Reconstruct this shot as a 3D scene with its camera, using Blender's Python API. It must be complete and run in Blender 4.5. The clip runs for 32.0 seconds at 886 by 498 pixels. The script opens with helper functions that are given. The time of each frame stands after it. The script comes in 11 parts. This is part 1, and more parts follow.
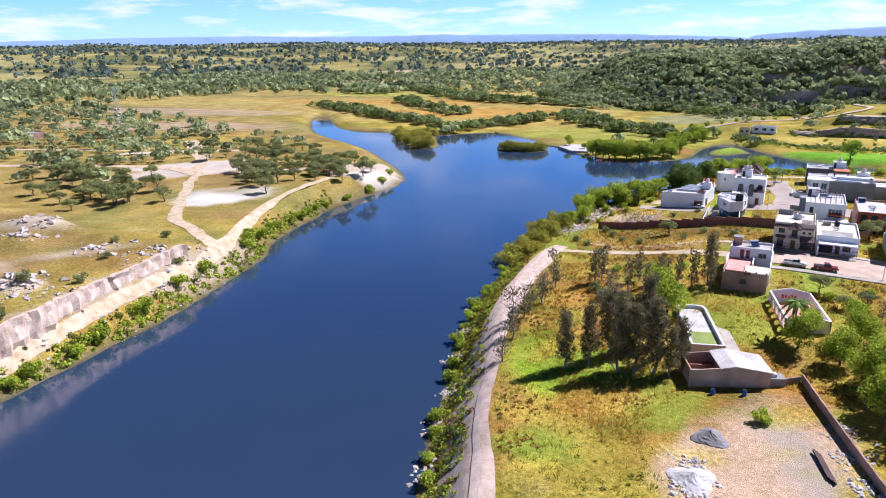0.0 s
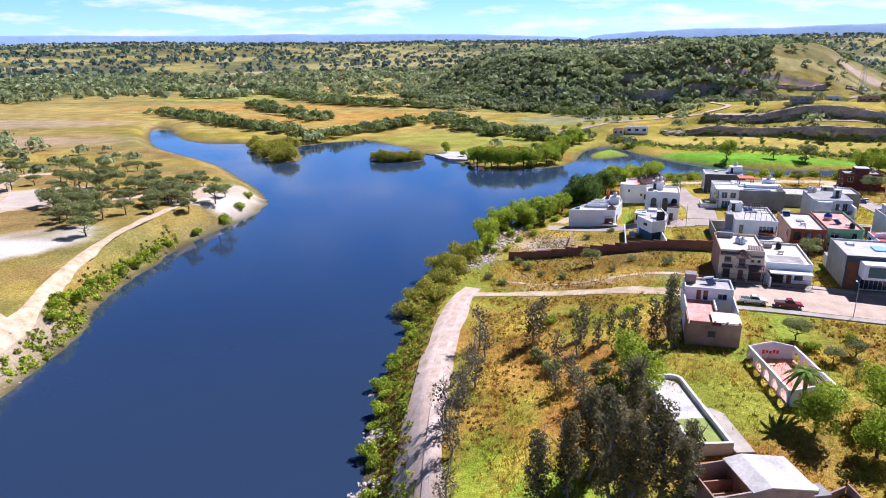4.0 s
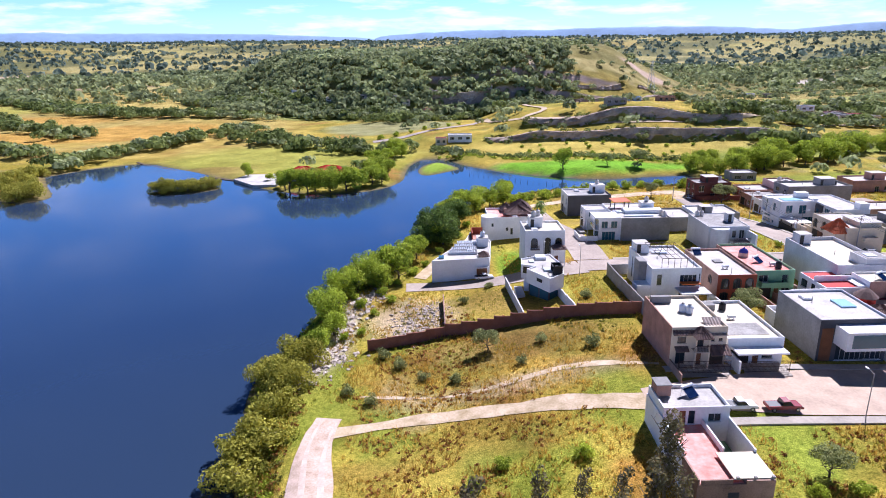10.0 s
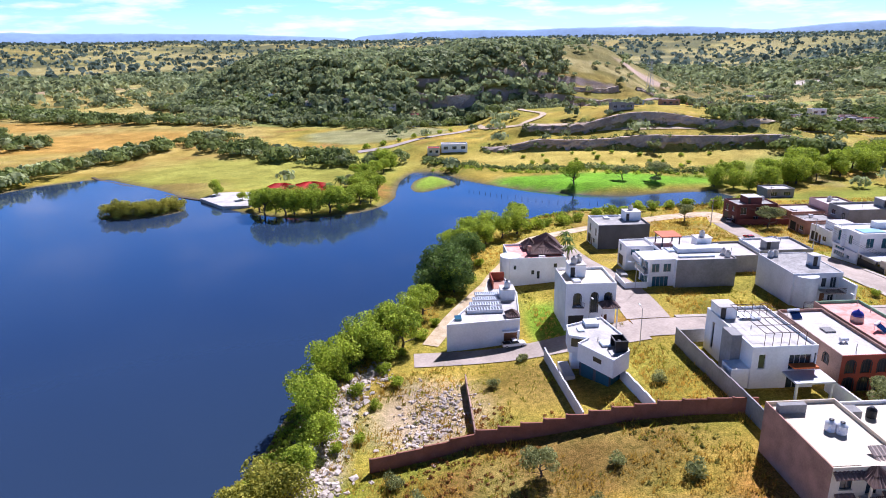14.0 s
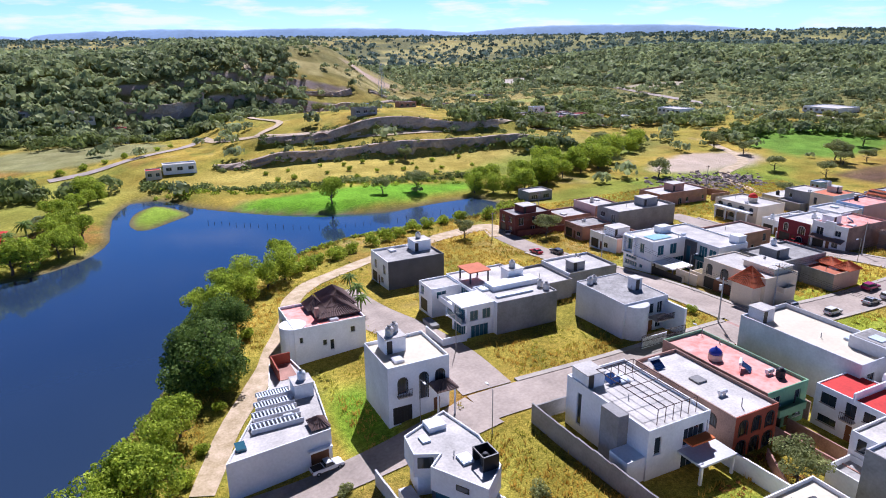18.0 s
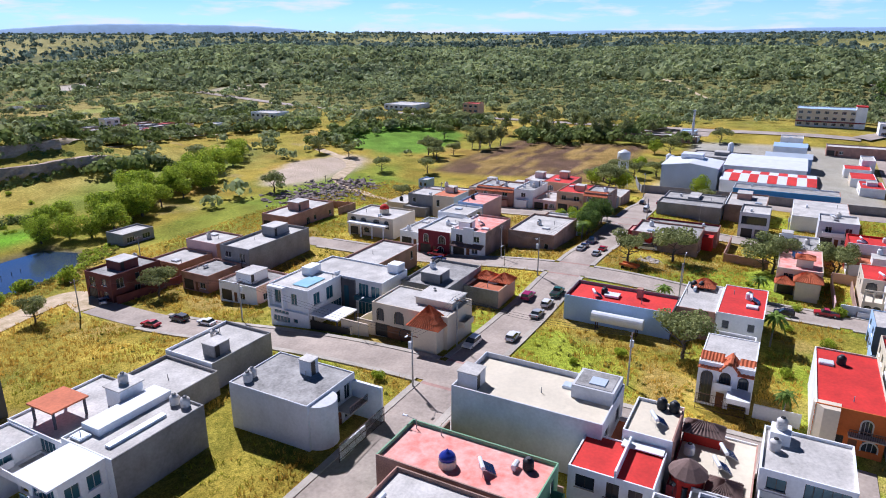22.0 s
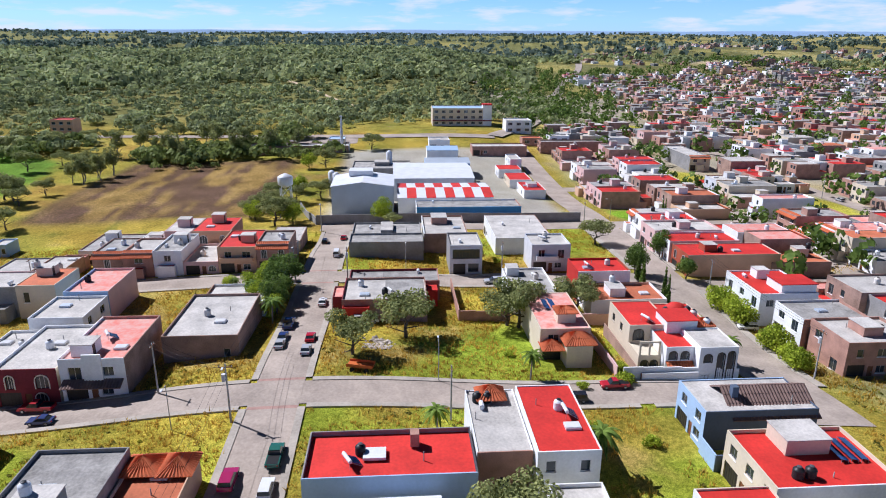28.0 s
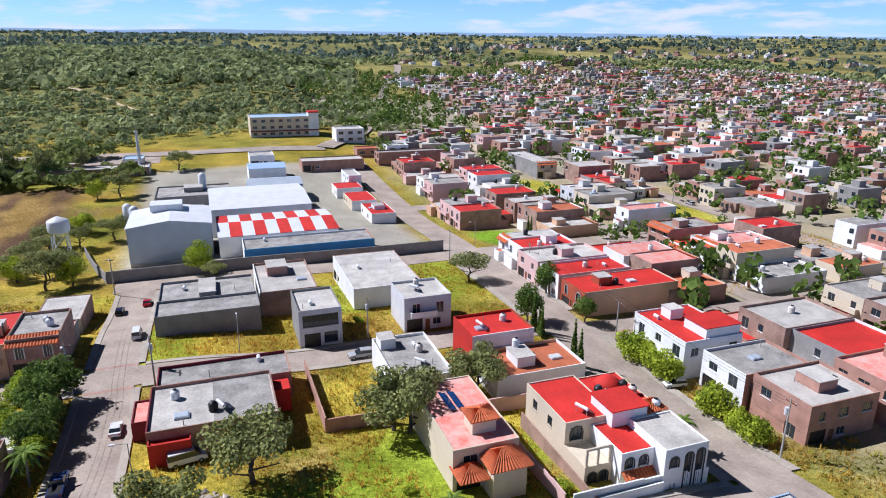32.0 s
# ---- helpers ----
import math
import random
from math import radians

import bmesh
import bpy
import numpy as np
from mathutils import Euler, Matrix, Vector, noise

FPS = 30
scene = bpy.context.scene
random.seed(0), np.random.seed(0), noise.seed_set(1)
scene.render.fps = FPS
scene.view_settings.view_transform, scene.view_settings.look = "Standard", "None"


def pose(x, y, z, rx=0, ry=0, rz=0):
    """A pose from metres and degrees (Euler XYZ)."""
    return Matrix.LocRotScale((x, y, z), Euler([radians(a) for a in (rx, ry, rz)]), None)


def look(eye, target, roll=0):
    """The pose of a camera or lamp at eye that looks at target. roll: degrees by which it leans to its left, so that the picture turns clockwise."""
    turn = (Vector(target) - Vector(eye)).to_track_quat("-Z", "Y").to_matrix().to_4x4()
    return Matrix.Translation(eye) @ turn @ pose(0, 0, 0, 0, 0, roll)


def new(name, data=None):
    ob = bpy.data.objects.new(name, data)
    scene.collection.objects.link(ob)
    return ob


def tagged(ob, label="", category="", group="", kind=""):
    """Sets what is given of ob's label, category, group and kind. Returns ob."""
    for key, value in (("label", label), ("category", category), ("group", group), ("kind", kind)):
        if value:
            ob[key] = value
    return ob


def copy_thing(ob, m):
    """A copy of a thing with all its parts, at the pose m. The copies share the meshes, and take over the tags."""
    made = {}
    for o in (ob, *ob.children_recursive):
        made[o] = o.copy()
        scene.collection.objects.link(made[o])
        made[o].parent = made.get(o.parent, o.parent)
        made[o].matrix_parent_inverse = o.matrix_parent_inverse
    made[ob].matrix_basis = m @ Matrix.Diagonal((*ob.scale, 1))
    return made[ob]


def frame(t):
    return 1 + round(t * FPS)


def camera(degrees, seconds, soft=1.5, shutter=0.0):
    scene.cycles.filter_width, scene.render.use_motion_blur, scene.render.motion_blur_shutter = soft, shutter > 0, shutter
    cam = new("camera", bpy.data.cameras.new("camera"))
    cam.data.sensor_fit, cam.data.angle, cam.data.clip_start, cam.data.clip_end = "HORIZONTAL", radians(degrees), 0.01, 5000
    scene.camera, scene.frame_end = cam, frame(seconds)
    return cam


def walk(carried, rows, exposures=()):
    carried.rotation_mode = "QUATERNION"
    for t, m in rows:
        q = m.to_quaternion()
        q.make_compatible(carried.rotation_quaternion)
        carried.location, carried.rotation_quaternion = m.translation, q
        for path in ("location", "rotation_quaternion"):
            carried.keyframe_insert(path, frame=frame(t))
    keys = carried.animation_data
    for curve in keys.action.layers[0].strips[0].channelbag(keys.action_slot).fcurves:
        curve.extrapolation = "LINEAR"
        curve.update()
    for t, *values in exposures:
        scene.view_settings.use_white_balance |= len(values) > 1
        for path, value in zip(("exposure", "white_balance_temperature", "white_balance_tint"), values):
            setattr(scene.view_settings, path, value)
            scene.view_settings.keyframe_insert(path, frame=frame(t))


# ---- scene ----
cam = camera(68.3, 32.0, soft=1.0)
METRES, EYE, TILT, LEAN, TURN = 285.7, 50.0, 0.0, 0.0, 28.8
ROWS = [
    (0.0, 0.0, 0.0, 0.0, -0.23, -17.03, 0.75),
    (0.5, -0.0033, 0.017, 0.0, -1.79, -17.05, 0.77),
    (1.0, -0.006, 0.034, 0.0001, -3.71, -17.08, 0.79),
    (1.5, -0.0082, 0.0506, 0.0001, -5.5, -17.09, 0.79),
    (2.0, -0.0099, 0.0671, 0.0002, -6.71, -17.11, 0.79),
    (2.5, -0.0113, 0.0836, 0.0004, -7.84, -17.12, 0.8),
    (3.0, -0.0122, 0.0998, 0.0004, -9.39, -17.13, 0.81),
    (3.5, -0.0128, 0.1156, 0.0004, -11.16, -17.17, 0.81),
    (5.5, -0.0109, 0.1783, 0.0008, -16.48, -17.26, 0.79),
    (6.0, -0.0094, 0.1937, 0.0009, -18.18, -17.29, 0.8),
    (6.5, -0.0075, 0.2089, 0.001, -19.75, -17.3, 0.8),
    (7.0, -0.0051, 0.2241, 0.0012, -21.36, -17.33, 0.79),
    (7.5, -0.0023, 0.2392, 0.0013, -23.04, -17.36, 0.79),
    (8.0, 0.0011, 0.2543, 0.0014, -24.72, -17.37, 0.77),
    (8.5, 0.0046, 0.2692, 0.0015, -26.34, -17.37, 0.76),
    (9.0, 0.0085, 0.2841, 0.0015, -27.89, -17.39, 0.75),
    (9.5, 0.0128, 0.2989, 0.0016, -29.13, -17.4, 0.75),
    (10.0, 0.0177, 0.3136, 0.0016, -30.31, -17.4, 0.75),
    (10.5, 0.0229, 0.3282, 0.0016, -31.17, -17.41, 0.73),
    (11.0, 0.028, 0.3427, 0.0016, -31.79, -17.42, 0.74),
    (11.5, 0.0336, 0.3573, 0.0016, -31.96, -17.42, 0.73),
    (12.0, 0.0391, 0.3719, 0.0016, -31.96, -17.41, 0.74),
    (12.5, 0.0444, 0.3863, 0.0018, -32.01, -17.41, 0.75),
    (13.0, 0.0497, 0.4008, 0.0018, -32.02, -17.41, 0.76),
    (13.5, 0.055, 0.4154, 0.0018, -32.03, -17.41, 0.78),
    (15.5, 0.0772, 0.4732, 0.0018, -33.57, -17.42, 0.8),
    (16.0, 0.0835, 0.4872, 0.0018, -35.89, -17.46, 0.81),
    (16.5, 0.0903, 0.501, 0.0016, -40.92, -17.51, 0.77),
    (17.0, 0.0987, 0.5142, 0.0012, -46.18, -17.54, 0.69),
    (17.5, 0.1078, 0.5263, 0.0013, -51.06, -17.57, 0.6),
    (18.0, 0.1177, 0.5379, 0.0013, -55.75, -17.59, 0.53),
    (18.5, 0.1287, 0.5482, 0.0009, -60.24, -17.6, 0.45),
    (19.0, 0.1409, 0.5579, 0.0008, -65.0, -17.63, 0.37),
    (19.5, 0.1536, 0.5665, 0.0008, -69.75, -17.64, 0.3),
    (20.0, 0.1672, 0.5743, 0.0004, -74.16, -17.65, 0.22),
    (20.5, 0.1811, 0.5809, 0.0003, -78.27, -17.65, 0.16),
    (21.0, 0.1956, 0.5865, 0.0004, -82.39, -17.67, 0.1),
    (21.5, 0.2103, 0.591, 0.0002, -86.54, -17.66, 0.02),
    (22.0, 0.2253, 0.5946, 0.0003, -90.6, -17.66, -0.01),
    (22.5, 0.2407, 0.5972, 0.0003, -93.73, -17.64, -0.08),
    (23.0, 0.2564, 0.599, 0.0002, -96.25, -17.64, -0.15),
    (23.5, 0.2721, 0.6001, 0.0, -98.69, -17.62, -0.15),
    (24.0, 0.2878, 0.6009, 0.0002, -101.35, -17.65, -0.14),
    (24.5, 0.3035, 0.6009, -0.0001, -104.28, -17.63, -0.18),
    (25.0, 0.3188, 0.6001, 0.0001, -107.19, -17.65, -0.2),
    (25.5, 0.3346, 0.5984, -0.0002, -109.88, -17.63, -0.26),
    (27.5, 0.3952, 0.5852, 0.0001, -120.61, -17.6, -0.36),
    (28.0, 0.4098, 0.58, -0.0, -122.77, -17.58, -0.38),
    (28.5, 0.424, 0.5746, -0.0, -124.94, -17.55, -0.39),
    (29.0, 0.4384, 0.5682, -0.0002, -127.16, -17.53, -0.41),
    (29.5, 0.4523, 0.5616, -0.0001, -129.31, -17.52, -0.44),
    (30.0, 0.4659, 0.5543, -0.0, -131.2, -17.5, -0.45),
    (30.5, 0.4795, 0.5462, -0.0003, -132.85, -17.47, -0.46),
    (31.0, 0.4927, 0.5382, -0.0002, -134.57, -17.47, -0.48),
    (31.5, 0.5057, 0.5299, -0.0003, -136.57, -17.45, -0.48),
    (32.0, 0.5186, 0.5207, -0.0006, -138.46, -17.42, -0.5),
]
walk(cam, [(t, pose(0, 0, EYE, TILT, LEAN, TURN) @ pose(METRES * x, METRES * y, METRES * z, 90 + pitch, roll, yaw)) for t, x, y, z, yaw, pitch, roll in ROWS],
     exposures=[(0.0, 0.53, 5530, 25), (14.0, 0.66, 5480, 28), (20.0, 0.30, 5450, 23), (32.0, 0.16, 5620, 17)])

# ---- sky and sun ----
SUN_EL, SUN_AZ = radians(47), math.atan2(0.83, 0.56)
world = bpy.data.worlds.new("sky")
scene.world = world
world.use_nodes = True
wn, wl = world.node_tree.nodes, world.node_tree.links
wn.clear()
w_out = wn.new("ShaderNodeOutputWorld")
w_bg = wn.new("ShaderNodeBackground")
w_sky = wn.new("ShaderNodeTexSky")
w_sky.sky_type, w_sky.sun_disc = "NISHITA", False
w_sky.sun_elevation, w_sky.sun_rotation = SUN_EL, math.pi / 2 - SUN_AZ
w_sky.altitude, w_sky.air_density, w_sky.dust_density, w_sky.ozone_density = 1900, 1.0, 0.05, 3.0
w_bg.inputs["Strength"].default_value = 0.027
# thin fair-weather cloud streaks low over the horizon
w_co = wn.new("ShaderNodeTexCoord")
w_map = wn.new("ShaderNodeMapping")
w_map.inputs["Scale"].default_value = (9.0, 9.0, 52.0)
w_noise = wn.new("ShaderNodeTexNoise")
w_noise.inputs["Scale"].default_value, w_noise.inputs["Detail"].default_value, w_noise.inputs["Roughness"].default_value = 1.0, 8.0, 0.58
w_ramp = wn.new("ShaderNodeValToRGB")
w_ramp.color_ramp.elements[0].position, w_ramp.color_ramp.elements[1].position = 0.49, 0.64
w_mix = wn.new("ShaderNodeMix")
w_mix.data_type = "RGBA"
w_mix.inputs[7].default_value = (27.0, 27.4, 28.2, 1)
w_sep = wn.new("ShaderNodeSeparateXYZ")
w_band = wn.new("ShaderNodeMapRange")
w_band.inputs[1].default_value, w_band.inputs[2].default_value, w_band.inputs[3].default_value, w_band.inputs[4].default_value = 0.05, 0.34, 0.85, 0.03
w_mul = wn.new("ShaderNodeMath")
w_mul.operation = "MULTIPLY"
w_hue = wn.new("ShaderNodeHueSaturation")
w_hue.inputs["Hue"].default_value, w_hue.inputs["Saturation"].default_value = 0.515, 1.6
wl.new(w_co.outputs["Generated"], w_map.inputs["Vector"])
wl.new(w_map.outputs[0], w_noise.inputs["Vector"])
wl.new(w_noise.outputs["Fac"], w_ramp.inputs[0])
wl.new(w_co.outputs["Generated"], w_sep.inputs[0])
wl.new(w_sep.outputs[2], w_band.inputs[0])
wl.new(w_ramp.outputs[0], w_mul.inputs[0])
wl.new(w_band.outputs[0], w_mul.inputs[1])
wl.new(w_mul.outputs[0], w_mix.inputs[0])
wl.new(w_sky.outputs[0], w_hue.inputs["Color"])
# the sky pales and brightens towards the horizon
w_low = wn.new("ShaderNodeMapRange")
w_low.inputs[1].default_value, w_low.inputs[2].default_value, w_low.inputs[3].default_value, w_low.inputs[4].default_value = 0.03, 0.55, 5.6, 0.2
w_gain = wn.new("ShaderNodeMix")
w_gain.data_type, w_gain.blend_type = "RGBA", "MULTIPLY"
w_gain.inputs[0].default_value = 1.0
wl.new(w_sep.outputs[2], w_low.inputs[0])
wl.new(w_hue.outputs[0], w_gain.inputs[6])
wl.new(w_low.outputs[0], w_gain.inputs[7])
w_pale = wn.new("ShaderNodeMix")
w_pale.data_type = "RGBA"
w_pale.inputs[7].default_value = (9.9, 18.0, 27.0, 1)
w_near = wn.new("ShaderNodeMapRange")
w_near.inputs[1].default_value, w_near.inputs[2].default_value, w_near.inputs[3].default_value, w_near.inputs[4].default_value = 0.0, 0.36, 0.78, 0.0
wl.new(w_sep.outputs[2], w_near.inputs[0])
wl.new(w_near.outputs[0], w_pale.inputs[0])
wl.new(w_gain.outputs[2], w_pale.inputs[6])
wl.new(w_pale.outputs[2], w_mix.inputs[6])
wl.new(w_mix.outputs[2], w_bg.inputs[0])
wl.new(w_bg.outputs[0], w_out.inputs[0])
sun = new("sun", bpy.data.lights.new("sun", "SUN"))
sun.data.energy, sun.data.angle, sun.data.color = 5.3, radians(0.53), (1.0, 0.96, 0.88)
sun.matrix_world = look((0, 0, 0), (-math.cos(SUN_AZ) * math.cos(SUN_EL), -math.sin(SUN_AZ) * math.cos(SUN_EL), -math.sin(SUN_EL)))

# ---- materials ----
MATS = {}


def mat(name, col, rough=0.85, var=0.25, scale=0.6, fine=8.0, bump=0.0, metal=0.0, col2=None, by_object=0.0, spec=0.3):
    """A plain surface with stains at two scales, grain and relief."""
    if name in MATS:
        return MATS[name]
    m = bpy.data.materials.new(name)
    m.use_nodes = True
    nt = m.node_tree
    bs = nt.nodes["Principled BSDF"]
    co = nt.nodes.new("ShaderNodeTexCoord")
    n1, n2 = nt.nodes.new("ShaderNodeTexNoise"), nt.nodes.new("ShaderNodeTexNoise")
    for n, s in ((n1, scale), (n2, fine)):
        n.inputs["Scale"].default_value, n.inputs["Detail"].default_value = s, 5.0
        nt.links.new(co.outputs["Object"], n.inputs["Vector"])
    add = nt.nodes.new("ShaderNodeMath")
    add.operation = "MULTIPLY_ADD"
    add.inputs[1].default_value = 0.45
    nt.links.new(n2.outputs["Fac"], add.inputs[0])
    half = nt.nodes.new("ShaderNodeMath")
    half.operation = "MULTIPLY"
    half.inputs[1].default_value = 0.75
    nt.links.new(n1.outputs["Fac"], half.inputs[0])
    nt.links.new(half.outputs[0], add.inputs[2])
    ramp = nt.nodes.new("ShaderNodeValToRGB")
    ramp.color_ramp.elements[0].position, ramp.color_ramp.elements[1].position = 0.40, 0.78
    dark = col2 or tuple(c * (1 - var) for c in col)
    lite = tuple(min(1, c * (1 + var * 0.35)) for c in col)
    ramp.color_ramp.elements[0].color, ramp.color_ramp.elements[1].color = (*dark, 1), (*lite, 1)
    nt.links.new(add.outputs[0], ramp.inputs[0])
    last = ramp.outputs[0]
    if by_object:
        oi = nt.nodes.new("ShaderNodeObjectInfo")
        hs = nt.nodes.new("ShaderNodeHueSaturation")
        mr = nt.nodes.new("ShaderNodeMapRange")
        mr.inputs[3].default_value, mr.inputs[4].default_value = 1 - by_object, 1 + by_object
        nt.links.new(oi.outputs["Random"], mr.inputs[0])
        nt.links.new(mr.outputs[0], hs.inputs["Value"])
        nt.links.new(last, hs.inputs["Color"])
        last = hs.outputs[0]
    nt.links.new(last, bs.inputs["Base Color"])
    bs.inputs["Roughness"].default_value, bs.inputs["Metallic"].default_value = rough, metal
    bs.inputs["Specular IOR Level"].default_value = spec
    if bump:
        b = nt.nodes.new("ShaderNodeBump")
        b.inputs["Strength"].default_value, b.inputs["Distance"].default_value = bump, 0.05
        nt.links.new(n2.outputs["Fac"], b.inputs["Height"])
        nt.links.new(b.outputs[0], bs.inputs["Normal"])
    MATS[name] = m
    return m


def leaf_mat(name, a, b, scale=0.35):
    """Foliage: every leaf clump takes its own tone."""
    m = bpy.data.materials.new(name)
    m.use_nodes = True
    nt = m.node_tree
    bs = nt.nodes["Principled BSDF"]
    geo = nt.nodes.new("ShaderNodeNewGeometry")
    ramp = nt.nodes.new("ShaderNodeValToRGB")
    ramp.color_ramp.elements[0].color, ramp.color_ramp.elements[1].color = (*[.7 * c for c in a], 1), (*b, 1)
    nz = nt.nodes.new("ShaderNodeTexNoise")
    nz.inputs["Scale"].default_value = scale
    mx = nt.nodes.new("ShaderNodeMath")
    mx.operation = "MULTIPLY_ADD"
    mx.inputs[1].default_value = 0.6
    sb = nt.nodes.new("ShaderNodeMath")
    sb.operation = "MULTIPLY_ADD"
    sb.inputs[1].default_value, sb.inputs[2].default_value = 1.5, -0.55
    nt.links.new(geo.outputs["Random Per Island"], mx.inputs[0])
    nt.links.new(geo.outputs["Position"], nz.inputs["Vector"])
    nt.links.new(nz.outputs["Fac"], sb.inputs[0])
    nt.links.new(sb.outputs[0], mx.inputs[2])
    nt.links.new(mx.outputs[0], ramp.inputs[0])
    nt.links.new(ramp.outputs[0], bs.inputs["Base Color"])
    bs.inputs["Roughness"].default_value, bs.inputs["Specular IOR Level"].default_value = 0.7, 0.1
    tr = nt.nodes.new("ShaderNodeBsdfTranslucent")
    nt.links.new(ramp.outputs[0], tr.inputs["Color"])
    ms = nt.nodes.new("ShaderNodeMixShader")
    ms.inputs[0].default_value = 0.36
    nt.links.new(bs.outputs[0], ms.inputs[1])
    nt.links.new(tr.outputs[0], ms.inputs[2])
    nt.links.new(ms.outputs[0], nt.nodes["Material Output"].inputs["Surface"])
    return m


WHITE = mat("white_paint", (0.84, 0.84, 0.84), 0.8, 0.16, 0.25, 3.0)
CREAM = mat("cream_paint", (0.68, 0.58, 0.44), 0.8, 0.15, 0.25, 3.0)
PEACH = mat("peach_paint", (0.66, 0.42, 0.27), 0.8, 0.15, 0.3, 3.0)
ORANGE = mat("orange_paint", (0.62, 0.15, 0.03), 0.8, 0.2, 0.3, 3.0)
BRICKRED = mat("brick_red_paint", (0.36, 0.08, 0.04), 0.8, 0.25, 0.4, 4.0)
MAROON = mat("maroon_paint", (0.22, 0.03, 0.04), 0.8, 0.25, 0.4, 4.0)
GREEN = mat("green_paint", (0.22, 0.42, 0.25), 0.8, 0.2, 0.3, 3.0)
BLUE = mat("pale_blue_paint", (0.38, 0.52, 0.72), 0.75, 0.12, 0.3, 3.0)
# dark slate tone; also carries the shade on the blue house's walls
SLATE_SHADE = mat("slate_shaded_blue_paint", (0.10, 0.13, 0.19), 0.8, 0.2, 0.3, 3.0)
PINK = mat("pink_paint", (0.68, 0.45, 0.42), 0.8, 0.15, 0.3, 3.0)
GREY = mat("grey_cement_render", (0.30, 0.29, 0.28), 0.95, 0.3, 0.35, 3.0, 0.2)
PALEGREY = mat("pale_grey_render", (0.63, 0.63, 0.645), 0.9, 0.2, 0.3, 3.0, 0.1)
DARKGREY = mat("dark_grey_paint", (0.09, 0.09, 0.10), 0.8, 0.25, 0.4, 4.0)
BRICK = mat("raw_brick", (0.46, 0.26, 0.20), 0.95, 0.35, 0.5, 7.0, 0.4)
OLDBRICK = mat("weathered_brick", (0.39, 0.255, 0.20), 0.95, 0.45, 0.4, 6.0, 0.4)
R_RED = mat("red_waterproofing", (0.62, 0.035, 0.025), 0.75, 0.3, 0.25, 2.5, by_object=0.1)
R_PINK = mat("faded_red_waterproofing", (0.66, 0.17, 0.13), 0.85, 0.3, 0.35, 1.6, col2=(0.68, 0.47, 0.41), by_object=0.08)
R_TERRA = mat("terracotta_waterproofing", (0.56, 0.17, 0.08), 0.85, 0.3, 0.3, 2.5, by_object=0.1)
R_WHITE = mat("white_roof_coating", (0.57, 0.535, 0.49), 0.85, 0.38, 0.3, 3.0, by_object=0.08)
R_CREAM = mat("cream_roof_coating", (0.68, 0.60, 0.46), 0.85, 0.15, 0.2, 2.0)
R_GREY = mat("bare_concrete_roof", (0.40, 0.38, 0.355), 0.95, 0.5, 0.4, 2.6, by_object=0.12)
TILE = mat("clay_roof_tile", (0.60, 0.155, 0.06), 0.85, 0.3, 0.8, 5.0)
BROWNTILE = mat("brown_roof_tile", (0.20, 0.13, 0.11), 0.85, 0.3, 0.8, 5.0)
GLASS = mat("dark_window_glass", (0.03, 0.04, 0.05), 0.06, 0.2, 0.3, 2.0, spec=0.6)
BLUEGLASS = mat("blue_tinted_glass", (0.04, 0.12, 0.16), 0.05, 0.2, 0.3, 2.0, spec=0.6)
ALU = mat("aluminium_frame", (0.55, 0.55, 0.56), 0.4, 0.1, 1.0, 5.0, metal=0.6)
DARKFRAME = mat("dark_metal_frame", (0.05, 0.045, 0.04), 0.5, 0.2, 1.0, 5.0, metal=0.3)
WOOD = mat("brown_wood", (0.20, 0.08, 0.035), 0.6, 0.3, 1.0, 9.0)
IRON = mat("rusty_iron", (0.10, 0.06, 0.05), 0.7, 0.4, 1.0, 8.0, metal=0.3)
BLACKPLASTIC = mat("black_plastic", (0.02, 0.02, 0.022), 0.45, 0.2, 1.0, 6.0)
BEIGEPLASTIC = mat("beige_plastic", (0.66, 0.61, 0.55), 0.5, 0.12, 1.0, 6.0)
WHITEMETAL = mat("white_painted_metal", (0.74, 0.75, 0.77), 0.45, 0.12, 0.4, 4.0)
GALV = mat("galvanised_sheet", (0.50, 0.56, 0.63), 0.5, 0.12, 0.2, 3.0, metal=0.2)
SOLAR = mat("solar_cells", (0.015, 0.04, 0.13), 0.15, 0.2, 1.0, 6.0, spec=0.7)
CONCRETE = mat("street_concrete", (0.43, 0.355, 0.295), 0.95, 0.34, 0.2, 2.2, 0.1)
KERB = mat("kerb_concrete", (0.46, 0.405, 0.34), 0.95, 0.3, 0.3, 2.5, 0.1)
REDCONC = mat("red_tinted_concrete", (0.58, 0.44, 0.33), 0.95, 0.25, 0.4, 2.5)
DIRT = mat("pale_dirt", (0.60, 0.47, 0.33), 1.0, 0.4, 0.5, 3.4, 0.5, col2=(0.36, 0.27, 0.14))
GREYDIRT = mat("grey_gravel_dirt", (0.62, 0.48, 0.39), 1.0, 0.4, 0.45, 3.5, 0.5, col2=(0.40, 0.29, 0.20))
PALEDUST = mat("pale_wheel_dust", (0.66, 0.52, 0.42), 1.0, 0.3, 0.5, 3.0, 0.3)
POLE = mat("grey_concrete_pole", (0.40, 0.39, 0.37), 0.9, 0.2, 0.5, 4.0)
CABLE = mat("black_cable", (0.03, 0.03, 0.03), 0.6, 0.1)
ROCK = mat("pale_limestone", (0.55, 0.47, 0.40), 0.95, 0.4, 0.3, 2.5, 0.6)
GRAVEL = mat("grey_gravel", (0.26, 0.24, 0.23), 1.0, 0.4, 0.6, 6.0, 0.6)
BARK = mat("bark", (0.13, 0.10, 0.08), 0.95, 0.4, 1.0, 8.0, 0.5)
